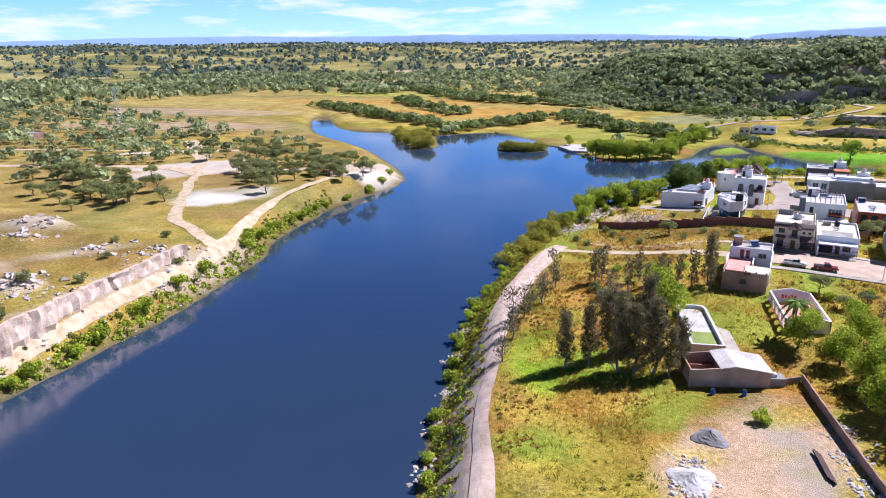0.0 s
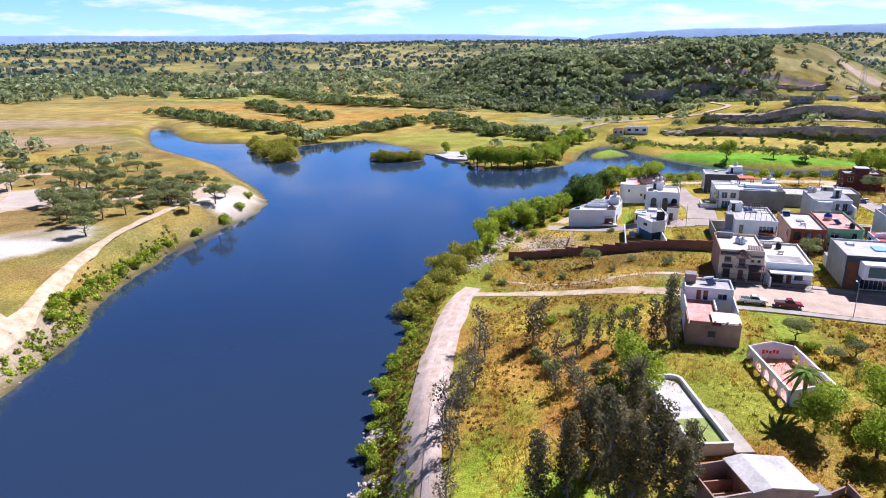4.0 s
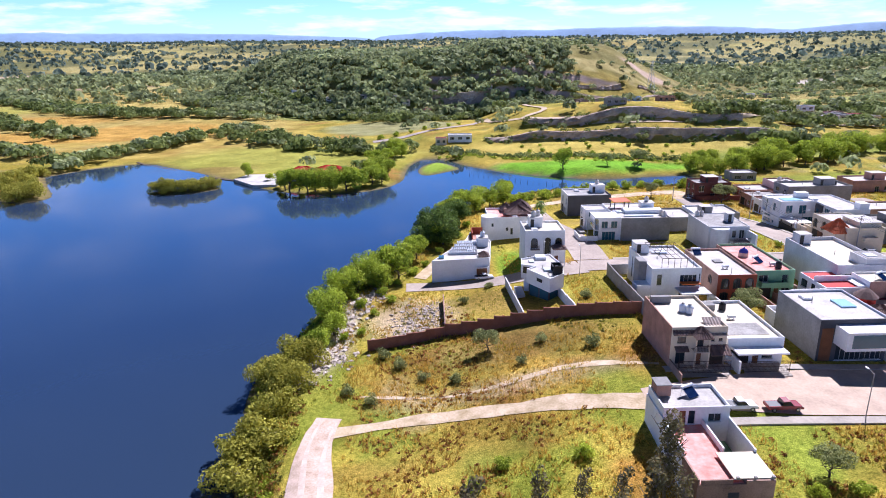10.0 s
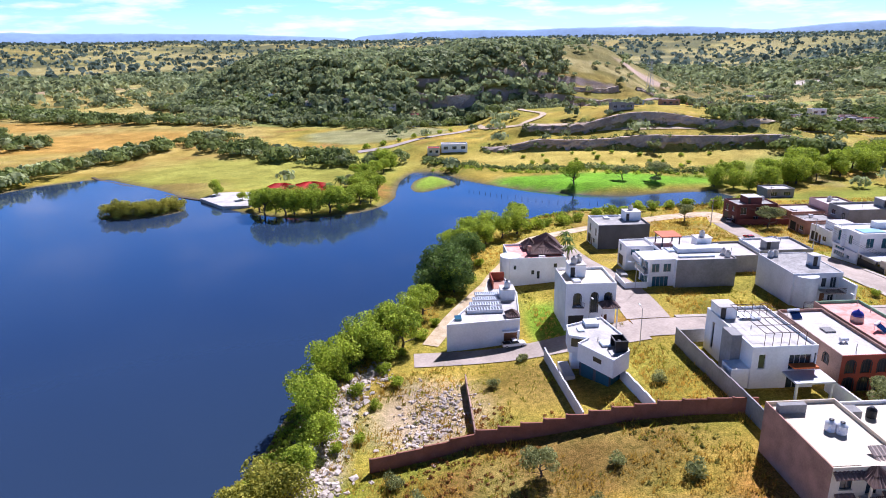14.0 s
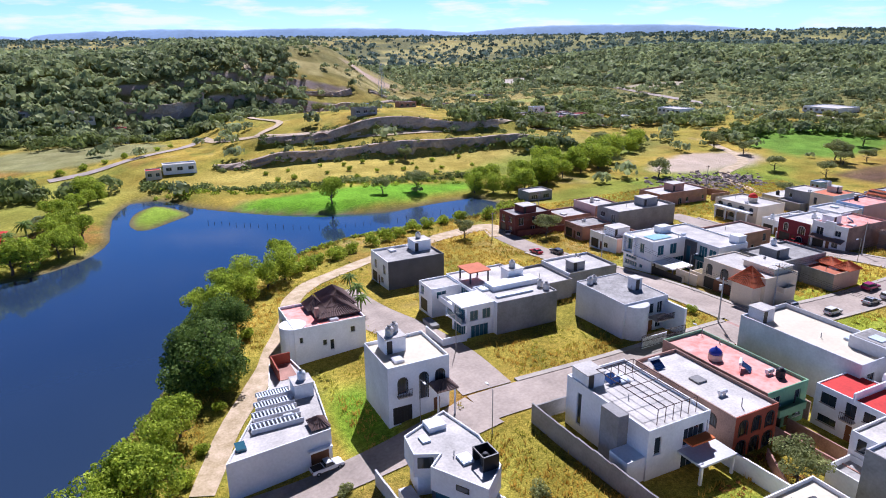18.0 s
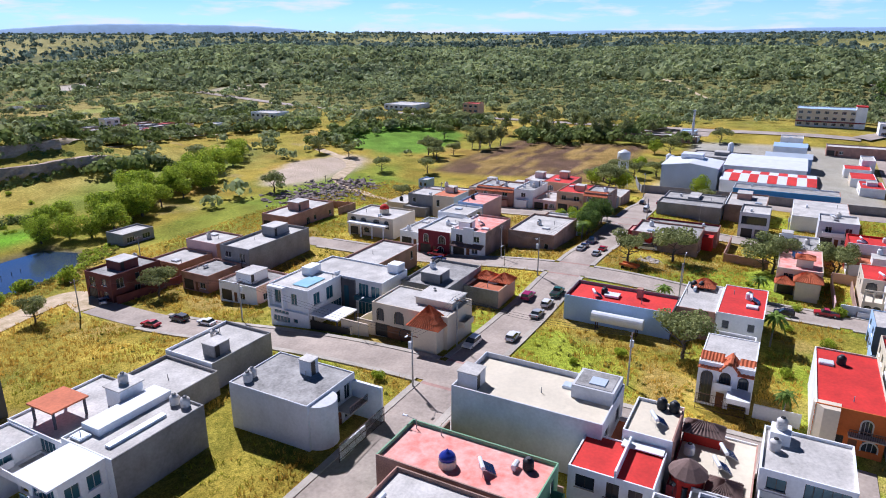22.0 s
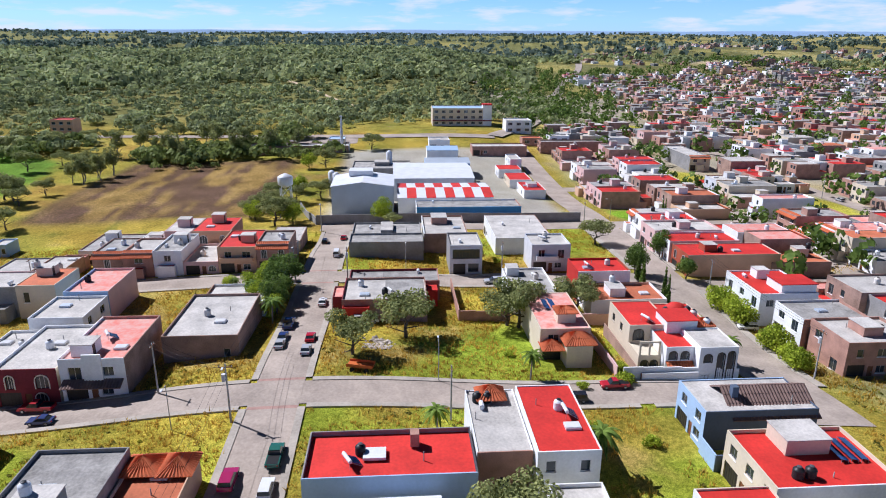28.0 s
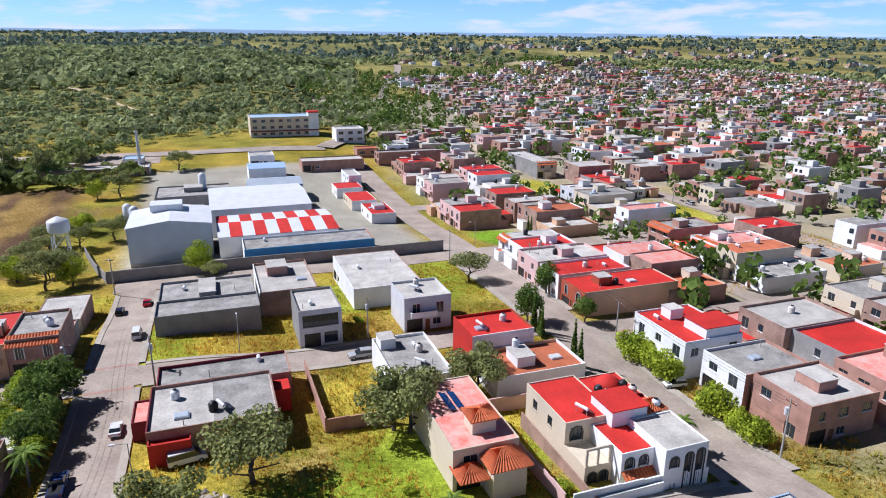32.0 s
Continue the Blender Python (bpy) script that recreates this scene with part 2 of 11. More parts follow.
GREYBARK = mat("grey_dead_bark", (0.25, 0.22, 0.20), 0.95, 0.4, 1.0, 8.0, 0.5)
TYRE = mat("tyre_rubber", (0.02, 0.02, 0.02), 0.8, 0.2)
RIM = mat("alloy_rim", (0.5, 0.5, 0.5), 0.35, 0.1, metal=0.8)
LAMPGLASS = mat("lamp_lens", (0.7, 0.68, 0.6), 0.2, 0.1)
TAIL = mat("red_lens", (0.4, 0.02, 0.02), 0.25, 0.1)
L_MESQ = leaf_mat("mesquite_leaves", (0.11, 0.14, 0.04), (0.48, 0.50, 0.19))
L_BRIGHT = leaf_mat("willow_leaves", (0.15, 0.25, 0.016), (0.64, 0.72, 0.07))
L_DARK = leaf_mat("dark_leaves", (0.055, 0.105, 0.02), (0.24, 0.34, 0.07))
L_YELLOW = leaf_mat("yellowing_leaves", (0.20, 0.22, 0.02), (0.66, 0.60, 0.10))
L_GREYG = leaf_mat("casuarina_needles", (0.10, 0.09, 0.04), (0.32, 0.275, 0.13))
L_PALM = leaf_mat("palm_fronds", (0.07, 0.13, 0.02), (0.27, 0.38, 0.07))
L_FAR = leaf_mat("woodland_leaves", (0.13, 0.17, 0.075), (0.54, 0.59, 0.265), 0.02)
# leaf green shifted towards blue, so distance haze sits in the colour
L_DIST = leaf_mat("haze_tinted_woodland_leaves", (0.085, 0.125, 0.095), (0.26, 0.33, 0.25), 0.01)
L_HEDGE = leaf_mat("hedgerow_leaves", (0.085, 0.125, 0.032), (0.36, 0.42, 0.12), 0.05)
L_DRY = leaf_mat("dry_grass_blades", (0.42, 0.27, 0.04), (0.86, 0.57, 0.10), 0.08)
L_LUSH = leaf_mat("green_grass_blades", (0.27, 0.28, 0.025), (0.58, 0.55, 0.06), 0.08)

# ---- the lie of the land ----
WATER = -6.0


def fbm(x, y, size, seed=0, octaves=4):
    """Smooth noise between about -1 and 1."""
    total, amp, norm = np.zeros(np.shape(x)), 1.0, 0.0
    for k in range(octaves):
        u, v = np.asarray(x) / size + 17.3 * seed, np.asarray(y) / size - 9.1 * seed
        i, j = np.floor(u), np.floor(v)
        f, h = u - i, v - j
        f, h = f * f * (3 - 2 * f), h * h * (3 - 2 * h)

        def at_node(a, b):
            s = np.sin(a * 127.1 + b * 311.7 + seed * 74.7 + k * 19.19) * 43758.5453
            return (s - np.floor(s)) * 2 - 1

        total += amp * ((at_node(i, j) * (1 - f) + at_node(i + 1, j) * f) * (1 - h) + (at_node(i, j + 1) * (1 - f) + at_node(i + 1, j + 1) * f) * h)
        norm, amp, size = norm + amp, amp * 0.5, size * 0.5
    return total / norm


def ease(a, b, v):
    t = np.clip((np.asarray(v, float) - a) / (b - a), 0, 1)
    return t * t * (3 - 2 * t)


def smooth_line(points, step=4.0):
    """A rounded line through the points, a point about every step metres."""
    p = [np.array(q, float) for q in points]
    p = [2 * p[0] - p[1]] + p + [2 * p[-1] - p[-2]]
    out = []
    for a, b, c, d in zip(p, p[1:], p[2:], p[3:]):
        n = max(1, int(np.linalg.norm(c - b) / step))
        for k in range(n):
            t = k / n
            out.append(0.5 * (2 * b + (c - a) * t + (2 * a - 5 * b + 4 * c - d) * t * t + (3 * b - a - 3 * c + d) * t ** 3))
    return np.array(out + [p[-2]])


# the lake's shores, as plan lines
EAST_SHORE = [(-25, -160), (-26, -60), (-30, 30), (-38, 61), (-43, 73), (-48, 88), (-53, 100), (-59, 119), (-62, 135), (-64, 150), (-67, 165), (-70, 185),
              (-66, 200), (-62, 220), (-53, 240), (-42, 262), (-38, 282), (-23, 306), (6, 326), (37, 331), (66, 337), (79, 350)]
NORTH_SHORE = [(75, 361), (55, 360), (37, 357), (15, 365), (0, 374), (-13, 387), (-22, 398), (-29, 412), (-40, 416), (-47, 398), (-49, 378), (-50, 361),
               (-58, 345), (-76, 336), (-95, 341), (-112, 354), (-119, 364), (-130, 371), (-147, 389), (-166, 404), (-184, 416), (-205, 402)]
WEST_SHORE = [(-216, 384), (-203, 362), (-190, 340), (-198, 330), (-222, 352), (-246, 378), (-258, 390), (-300, 394), (-362, 454), (-372, 448),
              (-307, 370), (-231, 320), (-192, 286), (-163, 257), (-151, 234), (-150, 191), (-139, 146), (-130, 131), (-124, 111), (-118, 89),
              (-116, 73), (-113, 50), (-106, -20), (-100, -160)]
SHORE = np.vstack([smooth_line(EAST_SHORE), smooth_line(NORTH_SHORE), smooth_line(WEST_SHORE)])
ISLET = smooth_line([(-153, 344), (-146, 340), (-134, 343), (-125, 352), (-130, 357), (-141, 354), (-152, 349), (-153, 344)])
SPIT = smooth_line([(-23, 387), (-30, 380), (-39, 372), (-43, 380), (-41, 396), (-34, 406), (-28, 399), (-23, 387)])


def inside_depth(x, y, loop):
    """Distance to a closed line, positive outside it."""
    best = np.full(x.shape, 1e18)
    odd = np.zeros(x.shape, bool)
    for (ax, ay), (bx, by) in zip(loop, np.roll(loop, -1, 0)):
        dx, dy = bx - ax, by - ay
        t = np.clip(((x - ax) * dx + (y - ay) * dy) / (dx * dx + dy * dy + 1e-9), 0, 1)
        best = np.minimum(best, (x - ax - t * dx) ** 2 + (y - ay - t * dy) ** 2)
        if abs(dy) > 1e-9:
            odd ^= ((ay > y) != (by > y)) & (x < dx * (y - ay) / dy + ax)
    return np.where(odd, -1, 1) * np.sqrt(best)


def shore_distance(x, y):
    """Metres from the water's edge, positive on land."""
    x, y = np.asarray(x, float), np.asarray(y, float)
    d = np.full(x.shape, 400.0)
    near = (x > -640) & (x < 300) & (y > -300) & (y < 700)
    if near.any():
        px, py = x[near], y[near]
        v = inside_depth(px, py, SHORE)
        for isle in (ISLET, SPIT):
            v = np.maximum(v, -inside_depth(px, py, isle))
        d[near] = v
    return d


# spot heights of the town, the banks and the valley
TOWN_SPOTS = [(-11, 97, -.1), (-52, 165, -2.4), (-50, 188, -2.3), (0, 168, 3.9), (0, 187, 3.6), (-38, 219, -1.0), (1.4, 222, 2.9), (44.5, 221, 3.4), (108, 214, 3.4),
              (94, 165, 1.5), (155, 213, 1.5), (160, 163, -.3), (172, 213, 1.0), (166, 190, -1.0), (131, 130, -2.6), (172, 89, -2.), (196, 218, -1.9), (260, 124, -4.7),
              (246, 225, -6.0), (201, 311, -7.0), (60, 300, -2.5), (90, 370, -5.5), (60, 187, 3.0), (200, 165, -2.2), (7, 130, 1.8), (40, 60, 1), (410, 172, 4), (120, 270, -.5)]
OUTER_SPOTS = [(-150, 60, 1), (-180, 160, 2.5), (-240, 200, 2), (-300, 300, -3), (-250, 450, -4), (-120, 480, -3), (-70, 420, -4.8), (-120, 400, -5.2), (-92, 362, -5.3), (-150, 425, -5.1), (-182, 440, -5.0), (-78, 392, -5.1), (-105, 430, -5.0), (-210, 420, -5.0), (0, 412, -4), (80, 405, -4), (40, 440, -1),
               (80, 475, 8), (-20, 470, 2), (150, 470, 3), (180, 400, -4), (-400, 400, -2), (300, 330, -5), (300, 430, -1), (-200, 600, 0), (0, -60, -1), (150, 0, -2),
               (260, 40, -3), (420, -50, -1), (600, -100, 2), (700, 200, 10), (-600, 200, 6), (500, 500, 3)]
SPOTS = np.array(TOWN_SPOTS + OUTER_SPOTS, float)


def land(x, y):
    """Height of the dry land."""
    x, y = np.asarray(x, float), np.asarray(y, float)
    top, bottom = np.zeros(x.shape), np.zeros(x.shape)
    for sx, sy, sz in SPOTS:
        w = 1 / ((x - sx) ** 2 + (y - sy) ** 2 + 150) ** 1.5
        top, bottom = top + w * sz, bottom + w
    z = top / bottom
    r = np.hypot(x - 20, y - 220)
    far = ease(420, 900, r)
    z = z + far * 5 * fbm(x, y, 260, 3)
    # wooded mesa across the lake, with its worn southern benches
    mesa = ease(1.05, 0.62, np.sqrt(((x + 40) / np.where(x < -40, 222 + .12 * (y - 700), 300)) ** 2 + (np.where(y < 830, (y - 830) / 255, (y - 830) / 420)) ** 2))
    z = z + 40 * mesa * (1 + 0.10 * fbm(x, y, 120, 5))
    # long wooded rise to the east
    az = np.arctan2(y - 200, x - 20)
    east = ease(-0.30, 0.0, az) * ease(1.15, 0.75, az)
    z = z + east * 31 * ease(430, 1050, r) * (1 + 0.12 * fbm(x, y, 300, 6))
    # southern town slope
    south = ease(-0.95, -0.65, az) * ease(-0.12, -0.3, az)
    z = z + south * (12 * ease(650, 1000, r) + 22 * ease(1000, 1700, r)) * (1 + 0.3 * fbm(x, y, 320, 8))
    z = z + 17 * ease(1, 0.2, np.hypot((x - 850) / 150, (y + 230) / 110))
    # rolling plateau towards the horizon
    w = ease(1100, 3900, r)
    z = z * (1 - w) + w * (82 + 24 * fbm(x, y, 900, 7))
    z = z + 10 * ease(700, 1500, r) * fbm(x, y, 420, 9)
    # stepped benches and quarry faces at the mesa's foot
    bench = ease(-8, 25, x) * ease(175, 140, x) * ease(300, 420, y)
    z = z + bench * (4.5 * ease(441, 446, y + .09 * x + 3 * fbm(x, y, 30, 22)) + 4.0 * ease(462, 467, y + .12 * x + 3 * fbm(x, y, 26, 23)))
    pit = ease(-45, -30, x) * ease(135, 115, x) * ease(545, 588, y)
    z = z - pit * (6 * ease(612, 608.5, y - .04 * x + 7 * fbm(x, y, 40, 24)) + 4 * ease(632, 628, y - .1 * x + 6 * fbm(x, y, 34, 25)))
    # spoil mounds on the western bank
    for mx, my, mr, mh in ((-184, 100, 13, 2.6), (-172, 88, 9, 1.8), (-140, 70, 7, 1.6), (-200, 82, 14, 2.2)):
        z = z + mh * ease(1.0, .25, np.hypot((x - mx) / mr, (y - my) / (mr * .7)) + .3 * fbm(x, y, 9, 61, 3))
    # quarry face above the shore track on the western bank
    z = z + 3.2 * ease(-124.4, -127.4, x + 0.20 * (y - 75)) * ease(125, 100, y)
    return z


def height(x, y):
    """Height of the ground, the lake's bed included."""
    x, y = np.atleast_1d(np.asarray(x, float)), np.atleast_1d(np.asarray(y, float))
    d = shore_distance(x, y)
    z = land(x, y)
    z = np.where(d < 90, np.maximum(z, WATER + 0.5 + 0.004 * np.maximum(d, 0)), z)
    bank = ease(0, 9, d)
    z = np.where(d < 9, WATER + np.clip(d, -14, 9) * 0.10 + (z - WATER - 0.9) * bank, z)
    return z


def gz(x, y):
    return float(height([x], [y])[0])


def axis(*legs):
    """Grid lines: (from, to, step) legs, then ever wider steps to the horizon on both sides."""
    v = np.concatenate([np.arange(a, b, s) for a, b, s in legs] + [[legs[-1][1]]])
    out, step = [], legs[-1][2]
    lo, hi = v[0], v[-1]
    grow, g = [], step
    while hi < 4750:
        g = min(g * 1.07, 90)
        hi += g
        grow.append(hi)
    back, g = [], legs[0][2]
    while lo > -4750:
        g = min(g * 1.07, 90)
        lo -= g
        back.append(lo)
    return np.concatenate([back[::-1], v, grow])


GX = axis((-420, -144, 4), (-144, 216, 2), (216, 460, 4))
GY = axis((-20, 40, 3), (40, 330, 2), (330, 590, 3.5), (590, 650, 2.5))
XX, YY = np.meshgrid(GX, GY)
ZZ = height(XX.ravel(), YY.ravel()).reshape(XX.shape)
DD = shore_distance(XX.ravel(), YY.ravel()).reshape(XX.shape)


CLEARINGS = [(440, 880, 62, 40, 20, (0.52, 0.45, 0.40)), (310, 650, 42, 17, 10, (0.38, 0.38, 0.12)), (365, 575, 34, 15, 0, (0.52, 0.38, 0.15)), (238, 640, 26, 13, 20, (0.40, 0.27, 0.17)), (470, 660, 46, 17, -10, (0.44, 0.37, 0.28)),
             (330, 760, 38, 14, 0, (0.27, 0.35, 0.08)), (700, 745, 98, 15, -9, (0.47, 0.34, 0.28)), (560, 1000, 80, 24, 10, (0.45, 0.37, 0.19)), (250, 900, 60, 20, -15, (0.48, 0.38, 0.17)), (330, 1120, 95, 26, 10, (0.46, 0.39, 0.20)),
             (720, 1080, 90, 24, -20, (0.46, 0.38, 0.22)), (1000, 700, 90, 26, 40, (0.45, 0.37, 0.19)), (880, 460, 40, 14, 60, (0.42, 0.34, 0.16)), (-330, 1010, 120, 32, 20, (0.50, 0.39, 0.18)), (-160, 1180, 130, 30, -10, (0.45, 0.39, 0.20)),
             (1020, 190, 46, 16, 70, (0.42, 0.33, 0.17)), (1220, 420, 90, 24, 60, (0.46, 0.39, 0.2)), (1180, 60, 80, 24, 20, (0.46, 0.38, 0.2))]


def blend(base, col, w):
    return base + (np.array(col) - base) * np.clip(w, 0, 1)[..., None]


def box_mask(x0, x1, y0, y1, soft=2.0):
    return ease(x0 - soft, x0 + soft, XX) * ease(x1 + soft, x1 - soft, XX) * ease(y0 - soft, y0 + soft, YY) * ease(y1 + soft, y1 - soft, YY)


def blob(x, y, rx, ry, turn=0.0, soft=0.35):
    c, s = math.cos(radians(turn)), math.sin(radians(turn))
    u, v = (XX - x) * c + (YY - y) * s, -(XX - x) * s + (YY - y) * c
    return ease(1 + soft, 1 - soft, np.hypot(u / rx, v / ry) + 0.25 * fbm(XX, YY, 14, 4, 3))


# what grows where: dry golden grass, green grass, lush lawn, bare soil, woodland floor
GOLD, OLIVE, LUSH, RUST, SOIL, WOODS, FIELD, PALE = (0.50, 0.34, 0.065), (0.32, 0.275, 0.045), (0.19, 0.42, 0.02), (0.36, 0.17, 0.055), (0.42, 0.29, 0.19), (0.185, 0.16, 0.072), (0.50, 0.36, 0.13), (0.60, 0.50, 0.42)
n_big, n_mid, n_fine = fbm(XX, YY, 60, 1), fbm(XX, YY, 17, 2), fbm(XX, YY, 5, 3, 3)
cover = np.zeros(XX.shape + (3,)) + np.array(GOLD)
cover = blend(cover, OLIVE, 0.5 + 0.9 * n_mid + 0.5 * n_big)
cover = blend(cover, RUST, ease(0.2, 0.6, fbm(XX, YY, 22, 11)) * np.where(XX < 0, .8, .55))
cover = blend(cover, (0.17, 0.20, 0.03), ease(0.25, 0.55, fbm(XX, YY, 7, 35, 3)) * .6 * ease(500, 350, np.hypot(XX - 20, YY - 220)))
cover = blend(cover, SOIL, ease(0.38, 0.7, fbm(XX, YY, 12, 12)) * 0.6)
RR = np.hypot(XX - 20, YY - 220)
cover = blend(cover, WOODS, ease(330, 520, RR) * (0.6 + 0.8 * fbm(XX, YY, 190, 13)))
cover = blend(cover, (0.135, 0.14, 0.07), ease(650, 1200, RR) * 0.8)
cover = blend(cover, FIELD, ease(300, 450, RR) * ease(0.2, 0.42, fbm(XX, YY, 150, 14)) * 0.7)
cover = blend(cover, (0.44, 0.36, 0.17), ease(900, 1300, RR) * ease(.12, .22, fbm(XX, YY * 1.6, 260, 29, 2)) * .85)
cover = blend(cover, (0.27, 0.245, 0.105), ease(1.08, .9, np.sqrt(((XX + 40) / np.where(XX < -40, 240, 330)) ** 2 + ((YY - 800) / 240) ** 2)) * ease(110, 0, XX + .4 * (640 - YY)) * .9)
east_wood = ease(-.34, -.2, np.arctan2(YY - 200, XX - 20)) * ease(1.2, .8, np.arctan2(YY - 200, XX - 20)) * ease(430, 500, RR)
cover = blend(cover, (0.215, 0.205, 0.085), east_wood * .85)
# golden water meadows beyond the lake
meadow = ease(-90, -130, XX + 0.2 * (YY - 450)) * ease(395, 430, YY + 0.05 * XX) * ease(760, 640, YY - 0.25 * (XX + 200))
cover = blend(cover, FIELD, meadow * (0.75 + 0.4 * n_big))
cover = blend(cover, (0.54, 0.30, 0.075), blob(-265, 515, 95, 34, 14, .2) * .9)
cover = blend(cover, (0.42, 0.22, 0.07), meadow * ease(0.1, 0.5, n_mid) * 0.6)
cover = blend(cover, (0.36, 0.34, 0.07), blob(-110, 420, 75, 45, 20) * 0.9)
cover = blend(cover, (0.30, 0.29, 0.15), blob(-62, 520, 46, 36, -20, .15) * 0.9)
cover = blend(cover, (0.52, 0.29, 0.075), blob(-370, 585, 130, 36, 12, .2) * .85)
cover = blend(cover, (0.42, 0.38, 0.09), blob(-430, 690, 120, 40, 15, .2) * .8)
cover = blend(cover, (0.54, 0.39, 0.28), blob(-560, 960, 190, 75, 30, .15) * .9)
cover = blend(cover, (0.50, 0.37, 0.13), blob(-265, 720, 120, 62, 20, .12) * .95)
cover = blend(cover, (0.25, 0.27, 0.08), blob(-95, 595, 62, 24, 5, .15) * .85)
cover = blend(cover, (0.55, 0.42, 0.33), blob(-700, 1330, 190, 60, 20, .15) * .8)
# lawn-green northern shore and spit
cover = blend(cover, LUSH, blob(30, 376, 56, 13, 0, 0.2) * 0.95)
cover = blend(cover, (0.26, 0.38, 0.04), blob(-34, 390, 12, 20, 10) * 0.9)
cover = blend(cover, (0.56, 0.42, 0.11), blob(58, 424, 92, 20, -3) * 0.9)
cover = blend(cover, (0.40, 0.33, 0.10), blob(170, 420, 60, 30, 3) * 0.6)
# eastern fields
cover = blend(cover, (0.16, 0.30, 0.035), blob(296, 378, 50, 33, 15, 0.15) * 0.95)
cover = blend(cover, (0.155, 0.088, 0.064), box_mask(229, 331, 247, 322, 4))
cover = blend(cover, (0.46, 0.29, 0.10), box_mask(232, 326, 250, 316, 8) * ease(-.25, .3, fbm(XX * .5, YY * 2, 11, 27)) * .75)
cover = blend(cover, (0.56, 0.44, 0.37), blob(200, 364, 36, 17, 12, .2) * 0.9)
cover = blend(cover, (0.55, 0.42, 0.32), blob(840, -225, 60, 40, 20) * .8)
cover = blend(cover, (0.17, 0.26, 0.03), blob(140, 330, 60, 22, 0) * 0.6)
cover = blend(cover, (0.22, 0.30, 0.035), blob(178, 335, 48, 14, 10) * 0.8)
cover = blend(cover, (0.20, 0.26, 0.04), blob(150, 405, 70, 16, 14) * .7)
# western bank
west = ease(-112, -135, XX) * (YY < 400)
cover = blend(cover, (0.38, 0.255, 0.095), west * (0.6 + 0.6 * n_big))
cover = blend(cover, (0.70, 0.63, 0.57), blob(-174, 158, 13, 17, -30, 0.15))
cover = blend(cover, (0.33, 0.20, 0.09), west * ease(-.05, .45, fbm(XX, YY, 26, 36, 3)) * .7)
cover = blend(cover, (0.22, 0.21, 0.07), west * ease(.05, .5, fbm(XX, YY, 19, 37, 3)) * .65)
cover = blend(cover, (0.56, 0.45, 0.35), blob(-184, 99, 11, 6, 10, .4) * .9 + blob(-139, 68, 6, 4, 20, .4) * .8 + blob(-150, 90, 14, 3, 60, .5) * .6)
cover = blend(cover, (0.68, 0.59, 0.52), blob(-158, 224, 15, 9, 30) * 0.95)
cover = blend(cover, (0.64, 0.55, 0.48), blob(-236, 200, 9, 34, -42, .2) * .9 + blob(-290, 240, 8, 40, -50, .25) * .85)
cover = blend(cover, (0.46, 0.33, 0.24), blob(-420, 330, 90, 30, 20, .3) * .8 + blob(-500, 420, 120, 28, 12, .3) * .7)
cover = blend(cover, PALE, blob(-170, 238, 18, 12, 30) * 0.9)
cover = blend(cover, (0.62, 0.52, 0.45), blob(-225, 195, 14, 34, -28, 0.2) * 0.9)
cover = blend(cover, (0.58, 0.43, 0.32), blob(-160, 72, 9, 5, 20) * 0.8)
# builder's yard and paddock by the first shore lane
cover = blend(cover, (0.56, 0.385, 0.275), blob(0, 82, 9.5, 19, -20, 0.12))
cover = blend(cover, (0.40, 0.325, 0.265), blob(3.6, 86, 3.0, 15, 20, 0.3) * 0.85)
cover = blend(cover, (0.27, 0.43, 0.02), blob(-30, 96, 8, 12, 20) * 0.9)
cover = blend(cover, (0.44, 0.16, 0.05), blob(-34, 118, 7, 14, 25) * 0.6)
cover = blend(cover, (0.40, 0.19, 0.06), blob(-32, 74, 4, 12, 20) * 0.7)
pad = ease(-66, -58, XX) * ease(26, 16, XX) * ease(60, 68, YY) * ease(196, 188, YY)
cover = blend(cover, (0.42, 0.19, 0.05), pad * ease(.05, .4, fbm(XX, YY, 13, 63, 3)) * .75)
cover = blend(cover, (0.24, 0.30, 0.035), pad * ease(.1, .4, fbm(XX, YY, 11, 64, 3)) * .75)
cover = blend(cover, (0.62, 0.44, 0.08), pad * ease(.1, .45, fbm(XX, YY, 9, 65, 3)) * .6)
cover = blend(cover, (0.43, 0.20, 0.06), blob(-29, 128, 11, 7, 15, .5) * .7)
cover = blend(cover, (0.33, 0.35, 0.05), blob(-6, 122, 6, 9, 15) * 0.8)
cover = blend(cover, (0.42, 0.31, 0.22), blob(-26, 170, 20, 3, 4) * 0.6)
cover = blend(cover, (0.24, 0.155, 0.055), blob(-25, 184, 19, 7, 8, .5) * .75)
cover = blend(cover, (0.27, 0.17, 0.06), blob(-26, 205, 9, 7, 0, .5) * .6)
cover = blend(cover, (0.55, 0.42, 0.34), blob(-42, 201, 9, 9, 0) * 0.7)
cover = blend(cover, (0.52, 0.46, 0.41), blob(-57, 200, 4, 22, -5) * 0.8)
cover = blend(cover, (0.23, 0.40, 0.03), blob(-19, 226, 4, 9, 0) * 0.9)
cover = blend(cover, (0.22, 0.36, 0.03), blob(122, 186, 7, 14, 0) * 0.7)
plots = box_mask(40, 206, 148, 305, 5)
cover = blend(cover, (0.60, 0.45, 0.07), plots * ease(-.05, .3, fbm(XX, YY, 19, 91, 3)) * .75)
cover = blend(cover, (0.31, 0.37, 0.035), plots * ease(.05, .3, fbm(XX, YY, 15, 92, 3)) * .8)
cover = blend(cover, (0.47, 0.31, 0.12), plots * ease(.15, .4, fbm(XX, YY, 9, 93, 3)) * .7)
